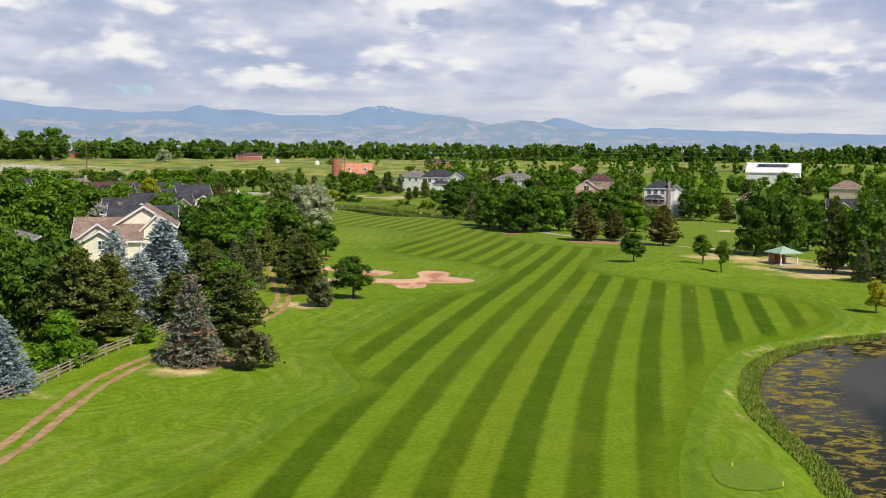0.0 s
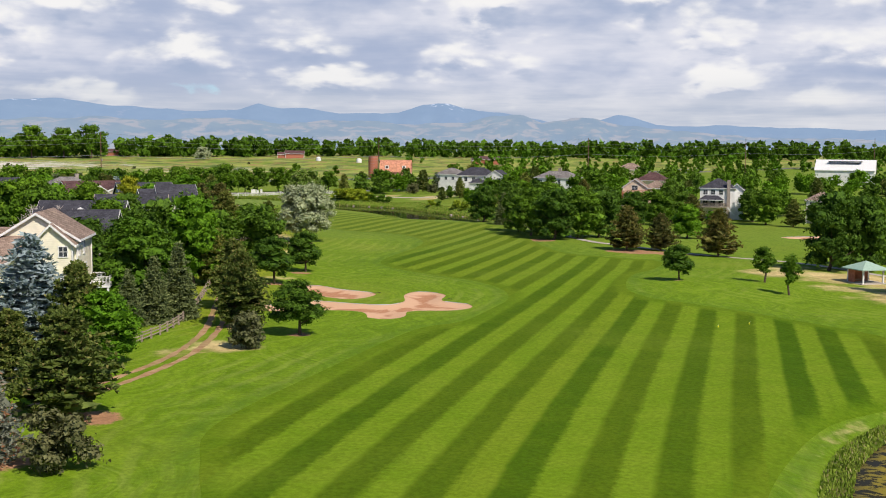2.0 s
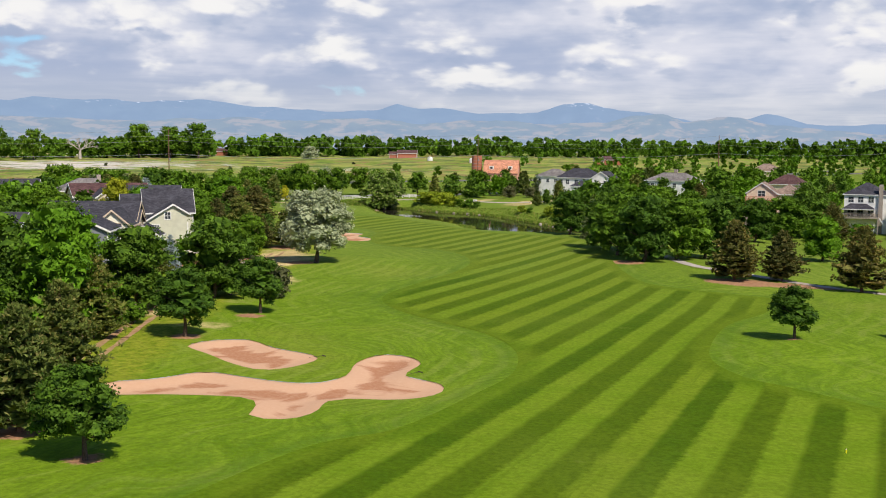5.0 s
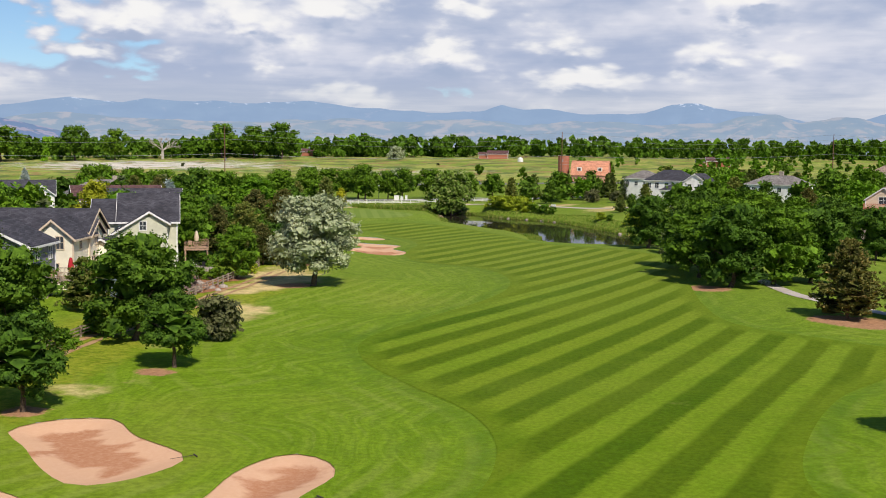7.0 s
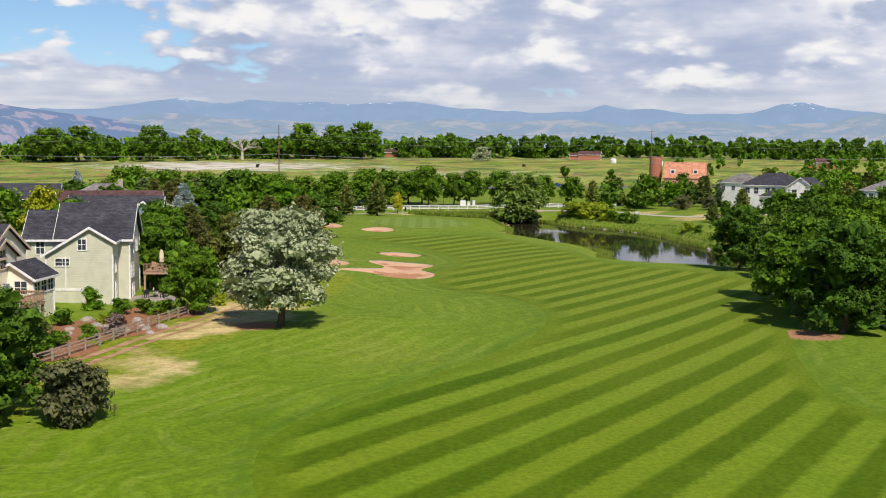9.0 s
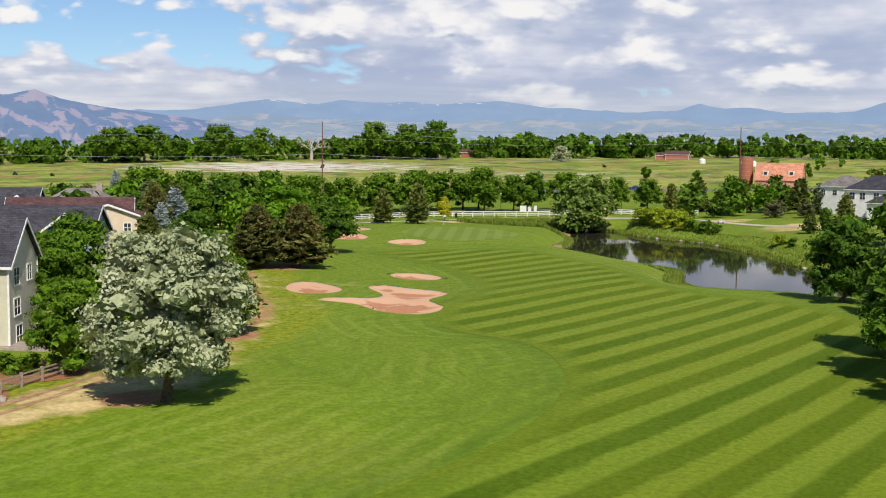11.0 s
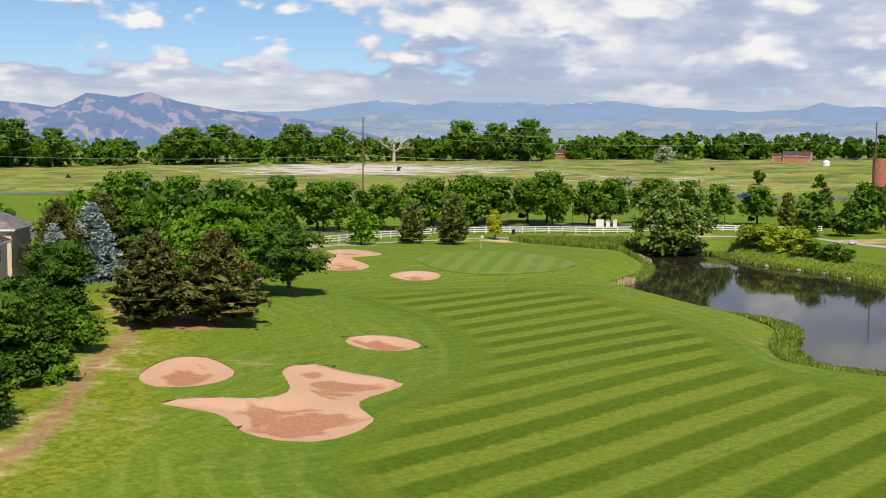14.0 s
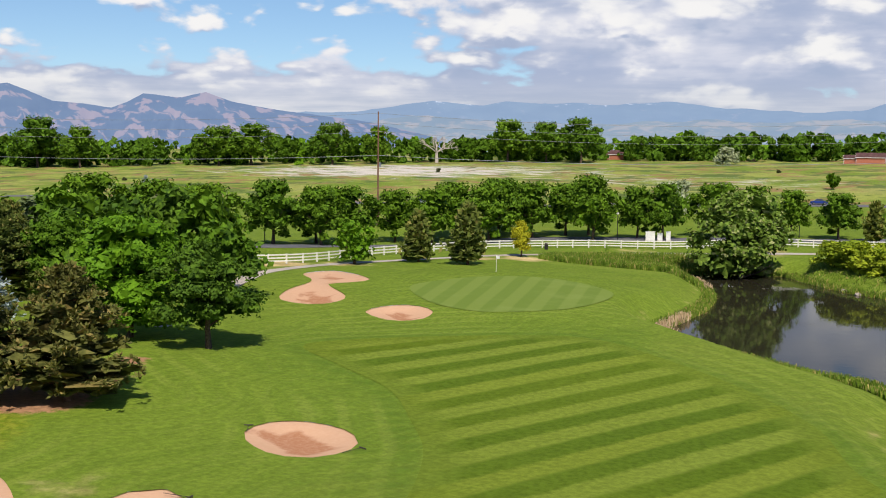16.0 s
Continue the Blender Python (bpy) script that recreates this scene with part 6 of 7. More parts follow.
for x in (-5.5, 3.5):
    boxed("dormer", (x, x + 2.0, 0.6, 3.4, 9.8 + g, 11.5 + g), M["white"], b)
    boxed("dormer_window", (x + 0.4, x + 1.6, 0.55, 0.596, 10.1 + g, 11.2 + g), M["dark"], b)
s = thing("silo", pose(-62.5, 630, high(-62.5, 630)), "brick-red round silo beside the barn", "silo")
bm = bmesh.new()
bmesh.ops.create_cone(bm, cap_ends=True, segments=28, radius1=2.5, radius2=2.5, depth=16.4 - s.location.z, matrix=Matrix.Translation((0, 0, (16.4 - s.location.z) / 2)))
part("shell", bm, M["brick"], s)
bm = bmesh.new()
for z in np.arange(1.5, 16.0 - s.location.z, 1.5):
    bmesh.ops.create_cone(bm, cap_ends=False, segments=28, radius1=2.54, radius2=2.54, depth=0.08, matrix=Matrix.Translation((0, 0, z)))
part("hoop", bm, M["steel"], s)


# small buildings and tanks at the field's far edge
for kind, x, y in [('house', -297, 898), ('house', -154, 891), ('tank', -128, 842), ('tank', -95, 816), ('house', -2, 828), ('shed', -404, 880)]:
    if kind == "tank":
        t = thing("storage_tank", pose(x, y, high(x, y)), "small white domed storage tank at the field's edge", "tank")
        part("shell", tube(bmesh.new(), (0, 0, -0.3), (0, 0, 2.2), 1.8, 1.8, 20), M["white"], t)
        part("dome", tube(bmesh.new(), (0, 0, 2.2), (0, 0, 3.0), 1.8, 0.7, 20), M["white"], t)
    else:
        h = thing("house" if kind == "house" else "shed", pose(x, y, high(x, y), 0, 0, 8), "low brown farm building at the field's edge", "building")
        wing(h, -8, 6, 0, 8, -0.4, 3.4, 5.6, "x", "brick" if kind == "house" else "whiteboard", "maroon" if kind == "house" else "white")
        wing(h, -14, -8.1, 1, 7, -0.4, 2.8, 4.4, "x", "brick" if kind == "house" else "whiteboard", "maroon" if kind == "house" else "white")


# ---- fences, poles, shelter ----
def along(q, step):
    """Even stations along a line of points: place and heading."""
    seg = np.linalg.norm(np.diff(q, axis=0), axis=1)
    s = np.concatenate([[0], np.cumsum(seg)])
    at = np.arange(0, s[-1], step)
    x, y = np.interp(at, s, q[:, 0]), np.interp(at, s, q[:, 1])
    return np.column_stack([x, y])


def rail_fence(q, step, height, rails, mat, label, thick=0.07, post=0.1, name="fence"):
    """Posts with rails between them, following the ground."""
    p = along(q, step)
    x0, y0 = p[0]
    z0 = high(x0, y0)
    f = thing(name, pose(x0, y0, z0), label, "fence", kind="")
    z = [high(x, y) - z0 for x, y in p]
    for k, (x, y) in enumerate(p):
        boxed("post", (x - x0 - post, x - x0 + post, y - y0 - post, y - y0 + post, z[k] - 0.2, z[k] + height), M[mat], f)
        if k + 1 < len(p):
            a, b = Vector((x - x0, y - y0, z[k])), Vector((p[k + 1][0] - x0, p[k + 1][1] - y0, z[k + 1]))
            for r in rails:
                u = (b - a)
                side = Vector((-u.y, u.x, 0)).normalized() * thick * 0.4
                bm = bmesh.new()
                v = [bm.verts.new(c + o + Vector((0, 0, dz))) for c in (a, b) for o in (-side, side) for dz in (r - thick, r + thick)]
                for q4 in ((0, 1, 3, 2), (4, 6, 7, 5), (0, 2, 6, 4), (1, 5, 7, 3), (0, 4, 5, 1), (2, 3, 7, 6)):
                    bm.faces.new([v[i] for i in q4])
                part("rail", bm, M[mat], f)
    return f


rail_fence(line([(-134, 394), (-122, 408), (-116.5, 420), (-117.5, 440), (-113, 462), (-103, 478), (-86, 487), (-70, 500), (-53, 516)]), 2.9, 1.45, (0.42, 0.86, 1.3), "fence_white", "white three-rail fence along the road", 0.09, 0.09)
rail_fence(line([(-36.5, 86), (-35, 97), (-33.8, 108.6), (-29.5, 130), (-28.2, 150), (-28, 160), (-29.5, 174), (-34, 200), (-38, 222), (-40.5, 240), (-42.5, 254), (-44.5, 264), (-46.5, 273), (-50, 290), (-55, 301), (-62, 310.5), (-72, 322)]), 2.6, 1.15, (0.35, 0.7, 1.0), "rail_wood", "weathered split-rail fence along the gardens", 0.06, 0.09)


def utility_pole(x, y, top, label):
    z = high(x, y)
    h = top - z
    p = thing("utility_pole", pose(x, y, z, 0, 0, 20), label, "pole", "power line poles")
    part("pole", tube(bmesh.new(), (0, 0, -0.4), (0, 0, h), 0.24, 0.13, 9), M["pole_wood"], p)
    for k, zz in enumerate((h - 0.5, h - 2.6, h - 4.4)):
        bm = tube(bmesh.new(), (0, 0, 0), (0, -0.75 if k % 2 else 0.75, 0.1), 0.07, 0.05, 6)
        a = part("insulator", bm, M["steel"], p)
        a.location = (0, 0, zz)
    boxed("crossarm", (-0.09, 0.09, -1.1, 1.1, h * 0.62, h * 0.62 + 0.14), M["pole_wood"], p)
    bm = tube(bmesh.new(), (0.35, 0.2, h * 0.52), (0.35, 0.2, h * 0.52 + 1.0), 0.26, 0.26, 10)
    part("transformer", bm, M["steel"], p)
    return z + h


POLES = [(-520, 330, 27.5), (-268, 421, 26.5), (-158.6, 491, 26), (-52, 565.6, 26), (52, 640, 27), (150, 712, 28), (250, 790, 30)]
for x, y, t in POLES:
    utility_pole(x, y, t, "tall wooden utility pole with wires")


def wire(a, b, sag, r=0.035):
    cu = bpy.data.curves.new("wire", "CURVE")
    cu.dimensions, cu.bevel_depth, cu.bevel_resolution = "3D", r, 1
    s = cu.splines.new("POLY")
    n = 20
    s.points.add(n)
    for i in range(n + 1):
        t = i / n
        p = Vector(a).lerp(Vector(b), t)
        s.points[i].co = (p.x, p.y, p.z - 4 * sag * t * (1 - t), 1)
    cu.materials.append(M["wire"])
    tagged(new("overhead_wire", cu), "sagging overhead power line wire", "wire", "overhead wires")


for (x0, y0, t0), (x1, y1, t1) in zip(POLES, POLES[1:]):
    for k, dz in enumerate((0.4, 2.5, 4.3)):
        wire((x0, y0, t0 - dz), (x1, y1, t1 - dz), 2.2)
    z0, z1 = t0 - 0.38 * (t0 - high(x0, y0)), t1 - 0.38 * (t1 - high(x1, y1))
    wire((x0, y0, z0), (x1, y1, z1), 1.6, 0.06)

# picnic shelter
x, y = 67.6, 222.5
sh = thing("picnic_shelter", pose(x, y, high(x, y), 0, 0, 20), "small open shelter with pale green pyramid roof", "shelter")
for a in (-1.9, 1.9):
    for b in (-1.9, 1.9):
        boxed("post", (a - 0.12, a + 0.12, b - 0.12, b + 0.12, 0, 2.3), M["white"], sh)
mesh_object("roof", [(-2.7, -2.7, 2.2), (2.7, -2.7, 2.2), (2.7, 2.7, 2.2), (-2.7, 2.7, 2.2), (0, 0, 3.6), (-2.7, -2.7, 2.35), (2.7, -2.7, 2.35), (2.7, 2.7, 2.35), (-2.7, 2.7, 2.35)],
            [(3, 2, 1, 0), (5, 6, 4), (6, 7, 4), (7, 8, 4), (8, 5, 4), (0, 1, 6, 5), (1, 2, 7, 6), (2, 3, 8, 7), (3, 0, 5, 8)], M["copper"], sh)
boxed("back_wall", (-1.9, 1.9, 1.8, 1.95, 0, 2.2), M["brick"], sh)
boxed("side_wall", (-1.97, -1.82, 0.2, 1.8, 0, 2.2), M["brick"], sh)
boxed("slab", (-2.6, 2.6, -2.6, 2.6, -0.15, 0.08), M["concrete"], sh)
boxed("bench", (-1.4, 1.4, 0.6, 1.1, 0.42, 0.5), M["rail_wood"], sh)

# flagstick on the green
x, y = -84.5, 421.5
fl = thing("flagstick", pose(x, y, high(x, y) + 0.05), "white flagstick with a small white flag on the green", "flag")
part("stick", tube(bmesh.new(), (0, 0, 0), (0, 0, 2.2), 0.03, 0.025, 6), M["white"], fl)
bm = bmesh.new()
box(bm, 0.02, 0.5, -0.012, 0.012, 1.75, 2.15)
part("flag", bm, M["white"], fl)


# ---- reeds, thickets and gardens ----
def blades(name, spots, low, tall, width, mat, label, seed):
    """Many upright grass blades, each a narrow leaning quad."""
    rng = np.random.default_rng(seed)
    n = len(spots)
    z = land(spots[:, 0], spots[:, 1])
    z = np.maximum(z, WATER - 0.05)
    a = rng.uniform(0, math.pi, n)
    d = np.column_stack([np.cos(a), np.sin(a), np.zeros(n)]) * (width * rng.uniform(0.6, 1.4, n) / 2)[:, None]
    h = rng.uniform(low, tall, n)
    lean = rng.normal(size=(n, 2)) * 0.22 * h[:, None]
    b = np.column_stack([spots, z])
    t = b + np.column_stack([lean, h])
    ob = quads_object(name, np.stack([b - d, b + d, t + d * 0.45, t - d * 0.45], axis=1), M[mat])
    return tagged(ob, label, "grass", kind="stuff")


def shore(q, count, lo, hi, seed, keep=None):
    rng = np.random.default_rng(seed)
    i = rng.integers(0, len(q), count)
    t = rng.uniform(0, 1, (count, 1))
    p = q[i] * (1 - t) + q[(i + 1) % len(q)] * t
    e = q[(i + 1) % len(q)] - q[i]
    nrm = np.column_stack([e[:, 1], -e[:, 0]]) / (np.linalg.norm(e, axis=1, keepdims=True) + 1e-9)
    area = np.sum(q[:, 0] * np.roll(q[:, 1], -1) - np.roll(q[:, 0], -1) * q[:, 1])
    p = p + nrm * np.sign(area) * rng.uniform(lo, hi, (count, 1))
    return p[keep(p)] if keep else p


blades("reeds", shore(POND_NEAR, 32000, -0.3, 1.7, 1), 0.14, 0.36, 0.13, "reed", "tall yellow-green grass fringe round the pond", 1)
blades("reeds", shore(POND_FAR, 30000, -0.4, 1.6, 2), 0.25, 0.7, 0.14, "reed_green", "green reeds and grass along the pond's edge", 2)
blades("reeds", shore(POND_FAR, 22000, -1.4, 0.4, 3, lambda p: (p[:, 0] > -36) & (p[:, 0] < -8) & (p[:, 1] < 402)), 0.3, 0.65, 0.11, "reed_green", "cattails standing in the shallow water", 3)
blades("dry_reeds", shore(POND_FAR, 14000, -0.4, 0.9, 4, lambda p: ((p[:, 0] < -66) & (p[:, 1] > 452) & (p[:, 1] < 470)) | ((p[:, 0] < -55.5) & (p[:, 1] < 425))), 0.5, 1.1, 0.16, "reed_dry", "pale dry reeds at the waterline", 4)
rng = np.random.default_rng(5)
bed = np.column_stack([rng.uniform(-97, -68, 60000), rng.uniform(452, 478, 60000)])
bed = bed[(outside(POND_FAR, bed[:, 0], bed[:, 1]) > 0.6) & (near_line(CART_PATHS[0], bed[:, 0], bed[:, 1]) > 4.0) & (bed[:, 1] > 448 - 0.35 * (bed[:, 0] + 80))]
blades("cattail_bed", bed, 0.5, 1.1, 0.13, "reed_green", "dense bed of green cattails beyond the green", 6)
bank = np.column_stack([rng.uniform(-62, 6, 110000), rng.uniform(396, 490, 110000)])
dist = outside(POND_FAR, bank[:, 0], bank[:, 1])
bank = bank[(dist > 0.5) & (dist < 7) & (bank[:, 1] > 395 - 1.0 * (bank[:, 0] - 6) * 0.95)]
blades("bank_grass", bank[::2], 0.12, 0.36, 0.14, "reed_green", "long rough grass on the far bank", 7)

for row in [("shrub_lime", -57.5, 478, 3.8, 1.3), ("shrub_lime", -53.5, 475, 4.0, 1.3), ("shrub_lime", -49, 472, 3.8, 1.4), ("shrub_lime", -45, 468, 3.2, 1.3), ("shrub_lime", -55, 482, 3.6, 1.4), ("shrub_lime", -50, 479, 3.8, 1.4),
            ("shrub", -42.5, 465, 3.0, 1.1), ("shrub", -39, 463, 3.0, 1.2), ("shrub", -36, 461, 2.4, 1.1), ("shrub_lime", -18, 436, 2.0, 1.2), ("shrub", -15, 432, 1.8, 1.1), ("shrub_lime", -8, 420, 2.8, 1.0), ("shrub_lime", -5, 415, 2.6, 1.0), ("shrub", -2, 408, 2.2, 1.0)]:
    plant(*row, group="thicket on the far bank")
for row in [("shrub_bright", -58.2, 273.5, 2.3, 1.1), ("shrub", -53.2, 272.5, 1.8, 1.2), ("shrub", -51.4, 274.2, 1.8, 1.2), ("shrub_mauve", -45.4, 261.5, 1.9, 1.2), ("shrub", -52.8, 262.5, 1.7, 1.2), ("shrub_red", -47.5, 253.5, 1.6, 1.3), ("shrub", -45.2, 253, 1.5, 1.3),
            ("juniper", -27.2, 233.2, 4.6, 0.95), ("shrub", -45.8, 258, 1.4, 1.3), ("shrub", -49.2, 274.6, 1.8, 1.2), ("shrub_lime", -50.5, 266, 1.0, 0.9), ("shrub_bright", -47.2, 264, 0.9, 1.0), ("shrub_red", -48.4, 266.5, 0.8, 1.0), ("shrub", -43.5, 248.5, 2.0, 1.2),
            ("shrub_bright", -42.5, 243, 2.4, 1.1), ("shrub", -41, 238, 2.2, 1.2), ("shrub_bright", -39.5, 230, 2.6, 1.0), ("shrub", -37.2, 222, 2.0, 1.2), ("shrub", -35, 106, 2.2, 1.2), ("shrub_bright", -37.5, 101, 2.2, 1.1), ("shrub", -31.5, 116, 2.0, 1.1), ("shrub", -36, 110, 1.8, 1.2),
            ("shrub", -33, 205, 2.4, 1.2), ("shrub", -55, 290, 2.2, 1.2), ("shrub_mauve", -80, 327, 2.4, 1.0), ("shrub_bright", -58, 298, 2.2, 1.1), ("shrub_lime", -48, 284, 1.4, 1.0), ("shrub", -63, 320, 3.0, 1.2), ("shrub", -70, 329, 3.2, 1.2), ("shrub", -78, 333, 3.2, 1.2)]:
    plant(*row, group="garden shrubs")


# ---- trees of the neighbourhood and the far woods ----
for o in list(bpy.data.objects):
    if o.parent is None and o.get("category") == "house" and o.location.x > -25 and 360 < o.location.y < 520:
        o.matrix_basis = o.matrix_basis @ Matrix.Diagonal((0.80, 0.80, 0.90, 1))
HOUSES = [(o.location.x, o.location.y) for o in list(bpy.data.objects) if o.parent is None and o.get("category") in ("house", "building", "barn", "silo")]


MASS = {}


def grove(seed, count, x0, x1, y0, y1, lo, hi, keep, kinds, group, gap=4.5, mass=False):
    """Scatter garden trees over a quarter, clear of houses, roads and one another; mass: gather their crowns for one far mass."""
    rng = np.random.default_rng(seed)
    made = 0
    for _ in range(count * 12):
        if made == count:
            break
        x, y = rng.uniform(x0, x1), rng.uniform(y0, y1)
        h = rng.uniform(lo, hi)
        if not keep(x, y) or any((x - a) ** 2 + (y - b) ** 2 < 11.5 ** 2 for a, b in HOUSES) or any((x - a) ** 2 + (y - b) ** 2 < gap ** 2 for a, b in PLANTED):
            continue
        X, Y = np.array([x]), np.array([y])
        if near_line(ROAD, X, Y)[0] < 7 or near_line(FAR_ROAD, X, Y)[0] < 9 or outside(POND_FAR, X, Y)[0] < 8:
            continue
        kind, wide, turn = kinds[int(rng.integers(len(kinds)))], rng.uniform(0.85, 1.2), rng.uniform(0, 360)
        made += 1
        if not mass:
            plant(kind, x, y, h, wide, turn, group=group)
            continue
        crown = [o for o in KIND[kind].children if o.name.startswith("crown")][0].data
        co = np.empty(len(crown.vertices) * 3)
        crown.vertices.foreach_get("co", co)
        c, s = math.cos(radians(turn)), math.sin(radians(turn))
        co = co.reshape(-1, 3) * np.array((wide, wide, 1)) * h / 10
        co = np.column_stack([co[:, 0] * c - co[:, 1] * s + x, co[:, 0] * s + co[:, 1] * c + y, co[:, 2] + high(x, y)])
        MASS.setdefault(crown.materials[0], []).append(co.reshape(-1, 4, 3))
        PLANTED.append((x, y))


DEEP = ["far_deep"] * 2 + ["far_round"] * 4 + ["far_pine"] + ["far_bright"] * 3
MIX = ["far_round", "far_deep", "far_round", "far_deep", "far_bright", "far_pine", "far_spruce"]
grove(11, 150, -250, -46, 70, 400, 6.5, 10.5, lambda x, y: x < -46 - 0.16 * (y - 70) and y < 402 + 0.55 * (x + 130) + 40 and not (x > -75 and y > 240), MIX, "trees in the gardens")
grove(15, 60, -230, -88, 270, 430, 7.5, 11, lambda x, y: x < -88 - 0.3 * (y - 330) and y < 425 + 0.55 * (x + 130), MIX, "trees in the gardens", 5.0)
grove(12, 140, -10, 270, 395, 620, 5.5, 10, lambda x, y: y + 0.45 * x > 432, DEEP, "trees in the gardens across the hole", 4.5, True)
grove(16, 20, -20, 60, 405, 470, 4, 7, lambda x, y: 425 < y + 0.5 * x < 470 and outside(POND_FAR, np.array([x]), np.array([y]))[0] > 14, MIX, "trees in the gardens across the hole", 5.0, True)
grove(13, 34, 40, 230, 280, 400, 5.5, 9.5, lambda x, y: y + 0.5 * x > 392 and not (70 < x < 100 and y < 345) and not (84 < x < 116 and y < 376) and not (108 < x < 150 and y < 342), DEEP, "trees in the gardens across the hole", 6, True)
for row in [("round2", 20, 440, 8, 1.0), ("round", 34, 440, 8.5, 1.0), ("round2", 27, 433, 6, 1.1), ("pine", -9, 463, 7.5, 0.9), ("round", 9, 462, 8, 1.0), ("round2", 40, 383, 9, 1.0), ("round", 58.5, 385, 9.5, 1.0), ("round2", 49, 376, 5.5, 1.2), ("pine", 64, 376, 8.5, 0.9), ("round2", 83, 378, 9.5, 1.0), ("shrub", 71, 371, 3.6, 1.3), ("round2", 44, 352, 9.5, 1.0), ("round", 52, 362, 10, 1.0), ("round2", 58, 372, 11, 1.0), ("pine", 62, 360, 9, 1.0), ("round", 84, 366, 10, 0.9), ("round2", 38, 372, 10.5, 1.0), ("round", 31, 384, 10, 1.1), ("round2", 60, 384, 12, 0.9), ("pine2", 90, 358, 8, 1.0), ("bright", 66, 350, 5, 1.1), ("round2", 96, 352, 7, 1.1), ("round", 22, 400, 10, 1.1), ("pine", 34, 405, 11, 0.9), ("round2", 10, 415, 9, 1.1), ("round", 3, 432, 9, 1.1), ("round2", 110, 350, 9, 1.0), ("pine2", 104, 342, 10, 0.9)]:
    plant(*row)
grove(14, 22, -62, 40, 500, 600, 7, 10, lambda x, y: y < 570 and x > -52, MIX, "trees by the barn", 4.5, True)
for mat, crowns in MASS.items():
    tagged(quads_object("suburb_trees", np.concatenate(crowns), mat), "mixed leafy trees filling the gardens of the suburb", "trees", kind="stuff")
plant("bare", -373, 817, 17, 1.3, label="leafless white dead tree at the field's edge")
for x, y, h in ((-80, 205, 12), (-90, 215, 12.5), (-72, 230, 11), (-84, 242, 12), (-98, 232, 12.5), (-110, 247, 12), (-70, 192, 11.5), (-78, 180, 12), (-95, 200, 13), (-104, 264, 12), (-88, 262, 11.5), (-120, 277, 12), (-66, 150, 12), (-74, 160, 12.5), (-84, 168, 12)):
    plant("street", x, y, h, 0.85, label="tall leafy tree behind the houses")
plant("bare", -120, 359, 8, 1.0)
plant("lime", -118, 268, 8.0, 0.9)


def far_wood(name, seed, path, count, deep, lo, hi, mat, label):
    """A distant belt of trees as one mass of leaf sprays with short trunks."""
    rng = np.random.default_rng(seed)
    q = line(path, 6)
    seg = np.linalg.norm(np.diff(q, axis=0), axis=1)
    s = np.concatenate([[0], np.cumsum(seg)])
    pts, nrm, sizes, hearts, girth = [], [], [], [], []
    for _ in range(count):
        a = rng.uniform(0, s[-1])
        x, y = np.interp(a, s, q[:, 0]) + rng.normal() * deep * 0.3, np.interp(a, s, q[:, 1]) + rng.uniform(0, 1) * deep
        clump = 0.85 + 0.30 * noise.noise(Vector((a * 0.018, seed, 0)))
        h = rng.uniform(lo, hi) * clump
        z = high(x, y)
        w = h * rng.uniform(0.65, 1.0)
        m = 7
        for b in range(m + 3):
            c = np.array((x + rng.normal() * w * 0.22, y + rng.normal() * w * 0.22, z + h * rng.uniform(0.08, 0.88)))
            k = 7 if b < m else 4
            hearts.append(c)
            girth.append(np.array((1.0, 1.0, 1.0)) * h * (0.12 if b < m else 0.07))
            v = rng.normal(size=(k, 3))
            v /= np.linalg.norm(v, axis=1, keepdims=True)
            pts.append(c + v * h * (0.17 if b < m else 0.09) * rng.uniform(0.5, 1.0, (k, 1)))
            sizes.append(np.full((k, 1), 1.2 if b < m else 2.2))
            nrm.append(v + np.array((0, 0, 0.4)))
    q = leaf_quads(rng, np.concatenate(pts), np.concatenate(nrm), np.concatenate(sizes), 1.3, 0.5)
    ob = quads_object(name, np.concatenate([q, cores(rng, hearts, girth, False)]), M[mat])
    return tagged(ob, label, "woods", kind="stuff")


EDGE = [(-1000, 420), (-760, 500), (-620, 600), (-530, 672), (-429, 783), (-314, 862), (-153, 924), (20, 960), (220, 985), (420, 960), (700, 880)]
far_wood("far_trees", 21, EDGE, 950, 45, 12, 19, "leaf", "distant belt of tall leafy trees at the field's edge")
# belts in leaf_bright: lighter green painted in place of distance haze
far_wood("far_trees", 22, [(x, y + 80) for x, y in EDGE], 320, 160, 10, 17, "leaf_bright", "distant woods behind the field, paler green for haze")
far_wood("far_trees", 23, [(-20, 640), (80, 680), (200, 700), (350, 690), (520, 640)], 170, 170, 5, 9, "leaf", "leafy suburb trees in the distance")
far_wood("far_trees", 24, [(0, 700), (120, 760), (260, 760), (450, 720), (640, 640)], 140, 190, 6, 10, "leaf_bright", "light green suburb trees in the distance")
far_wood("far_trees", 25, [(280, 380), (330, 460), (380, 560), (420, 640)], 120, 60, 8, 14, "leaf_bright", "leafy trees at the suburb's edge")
far_wood("far_trees", 26, [(-1400, 700), (-900, 1000), (-500, 1300), (-100, 1450), (400, 1500), (1000, 1300)], 200, 320, 10, 16, "leaf", "faint woods on the plain towards the hills")
far_wood("far_trees", 27, [(-500, 250), (-400, 330), (-330, 400), (-290, 430)], 90, 40, 7, 11, "leaf", "leafy trees beyond the gardens")
far_wood("field_bushes", 28, [(-480, 560), (-330, 600), (-200, 640), (-60, 690), (60, 740)], 8, 160, 0.6, 1.4, "juniper", "scattered low bushes on the open field")
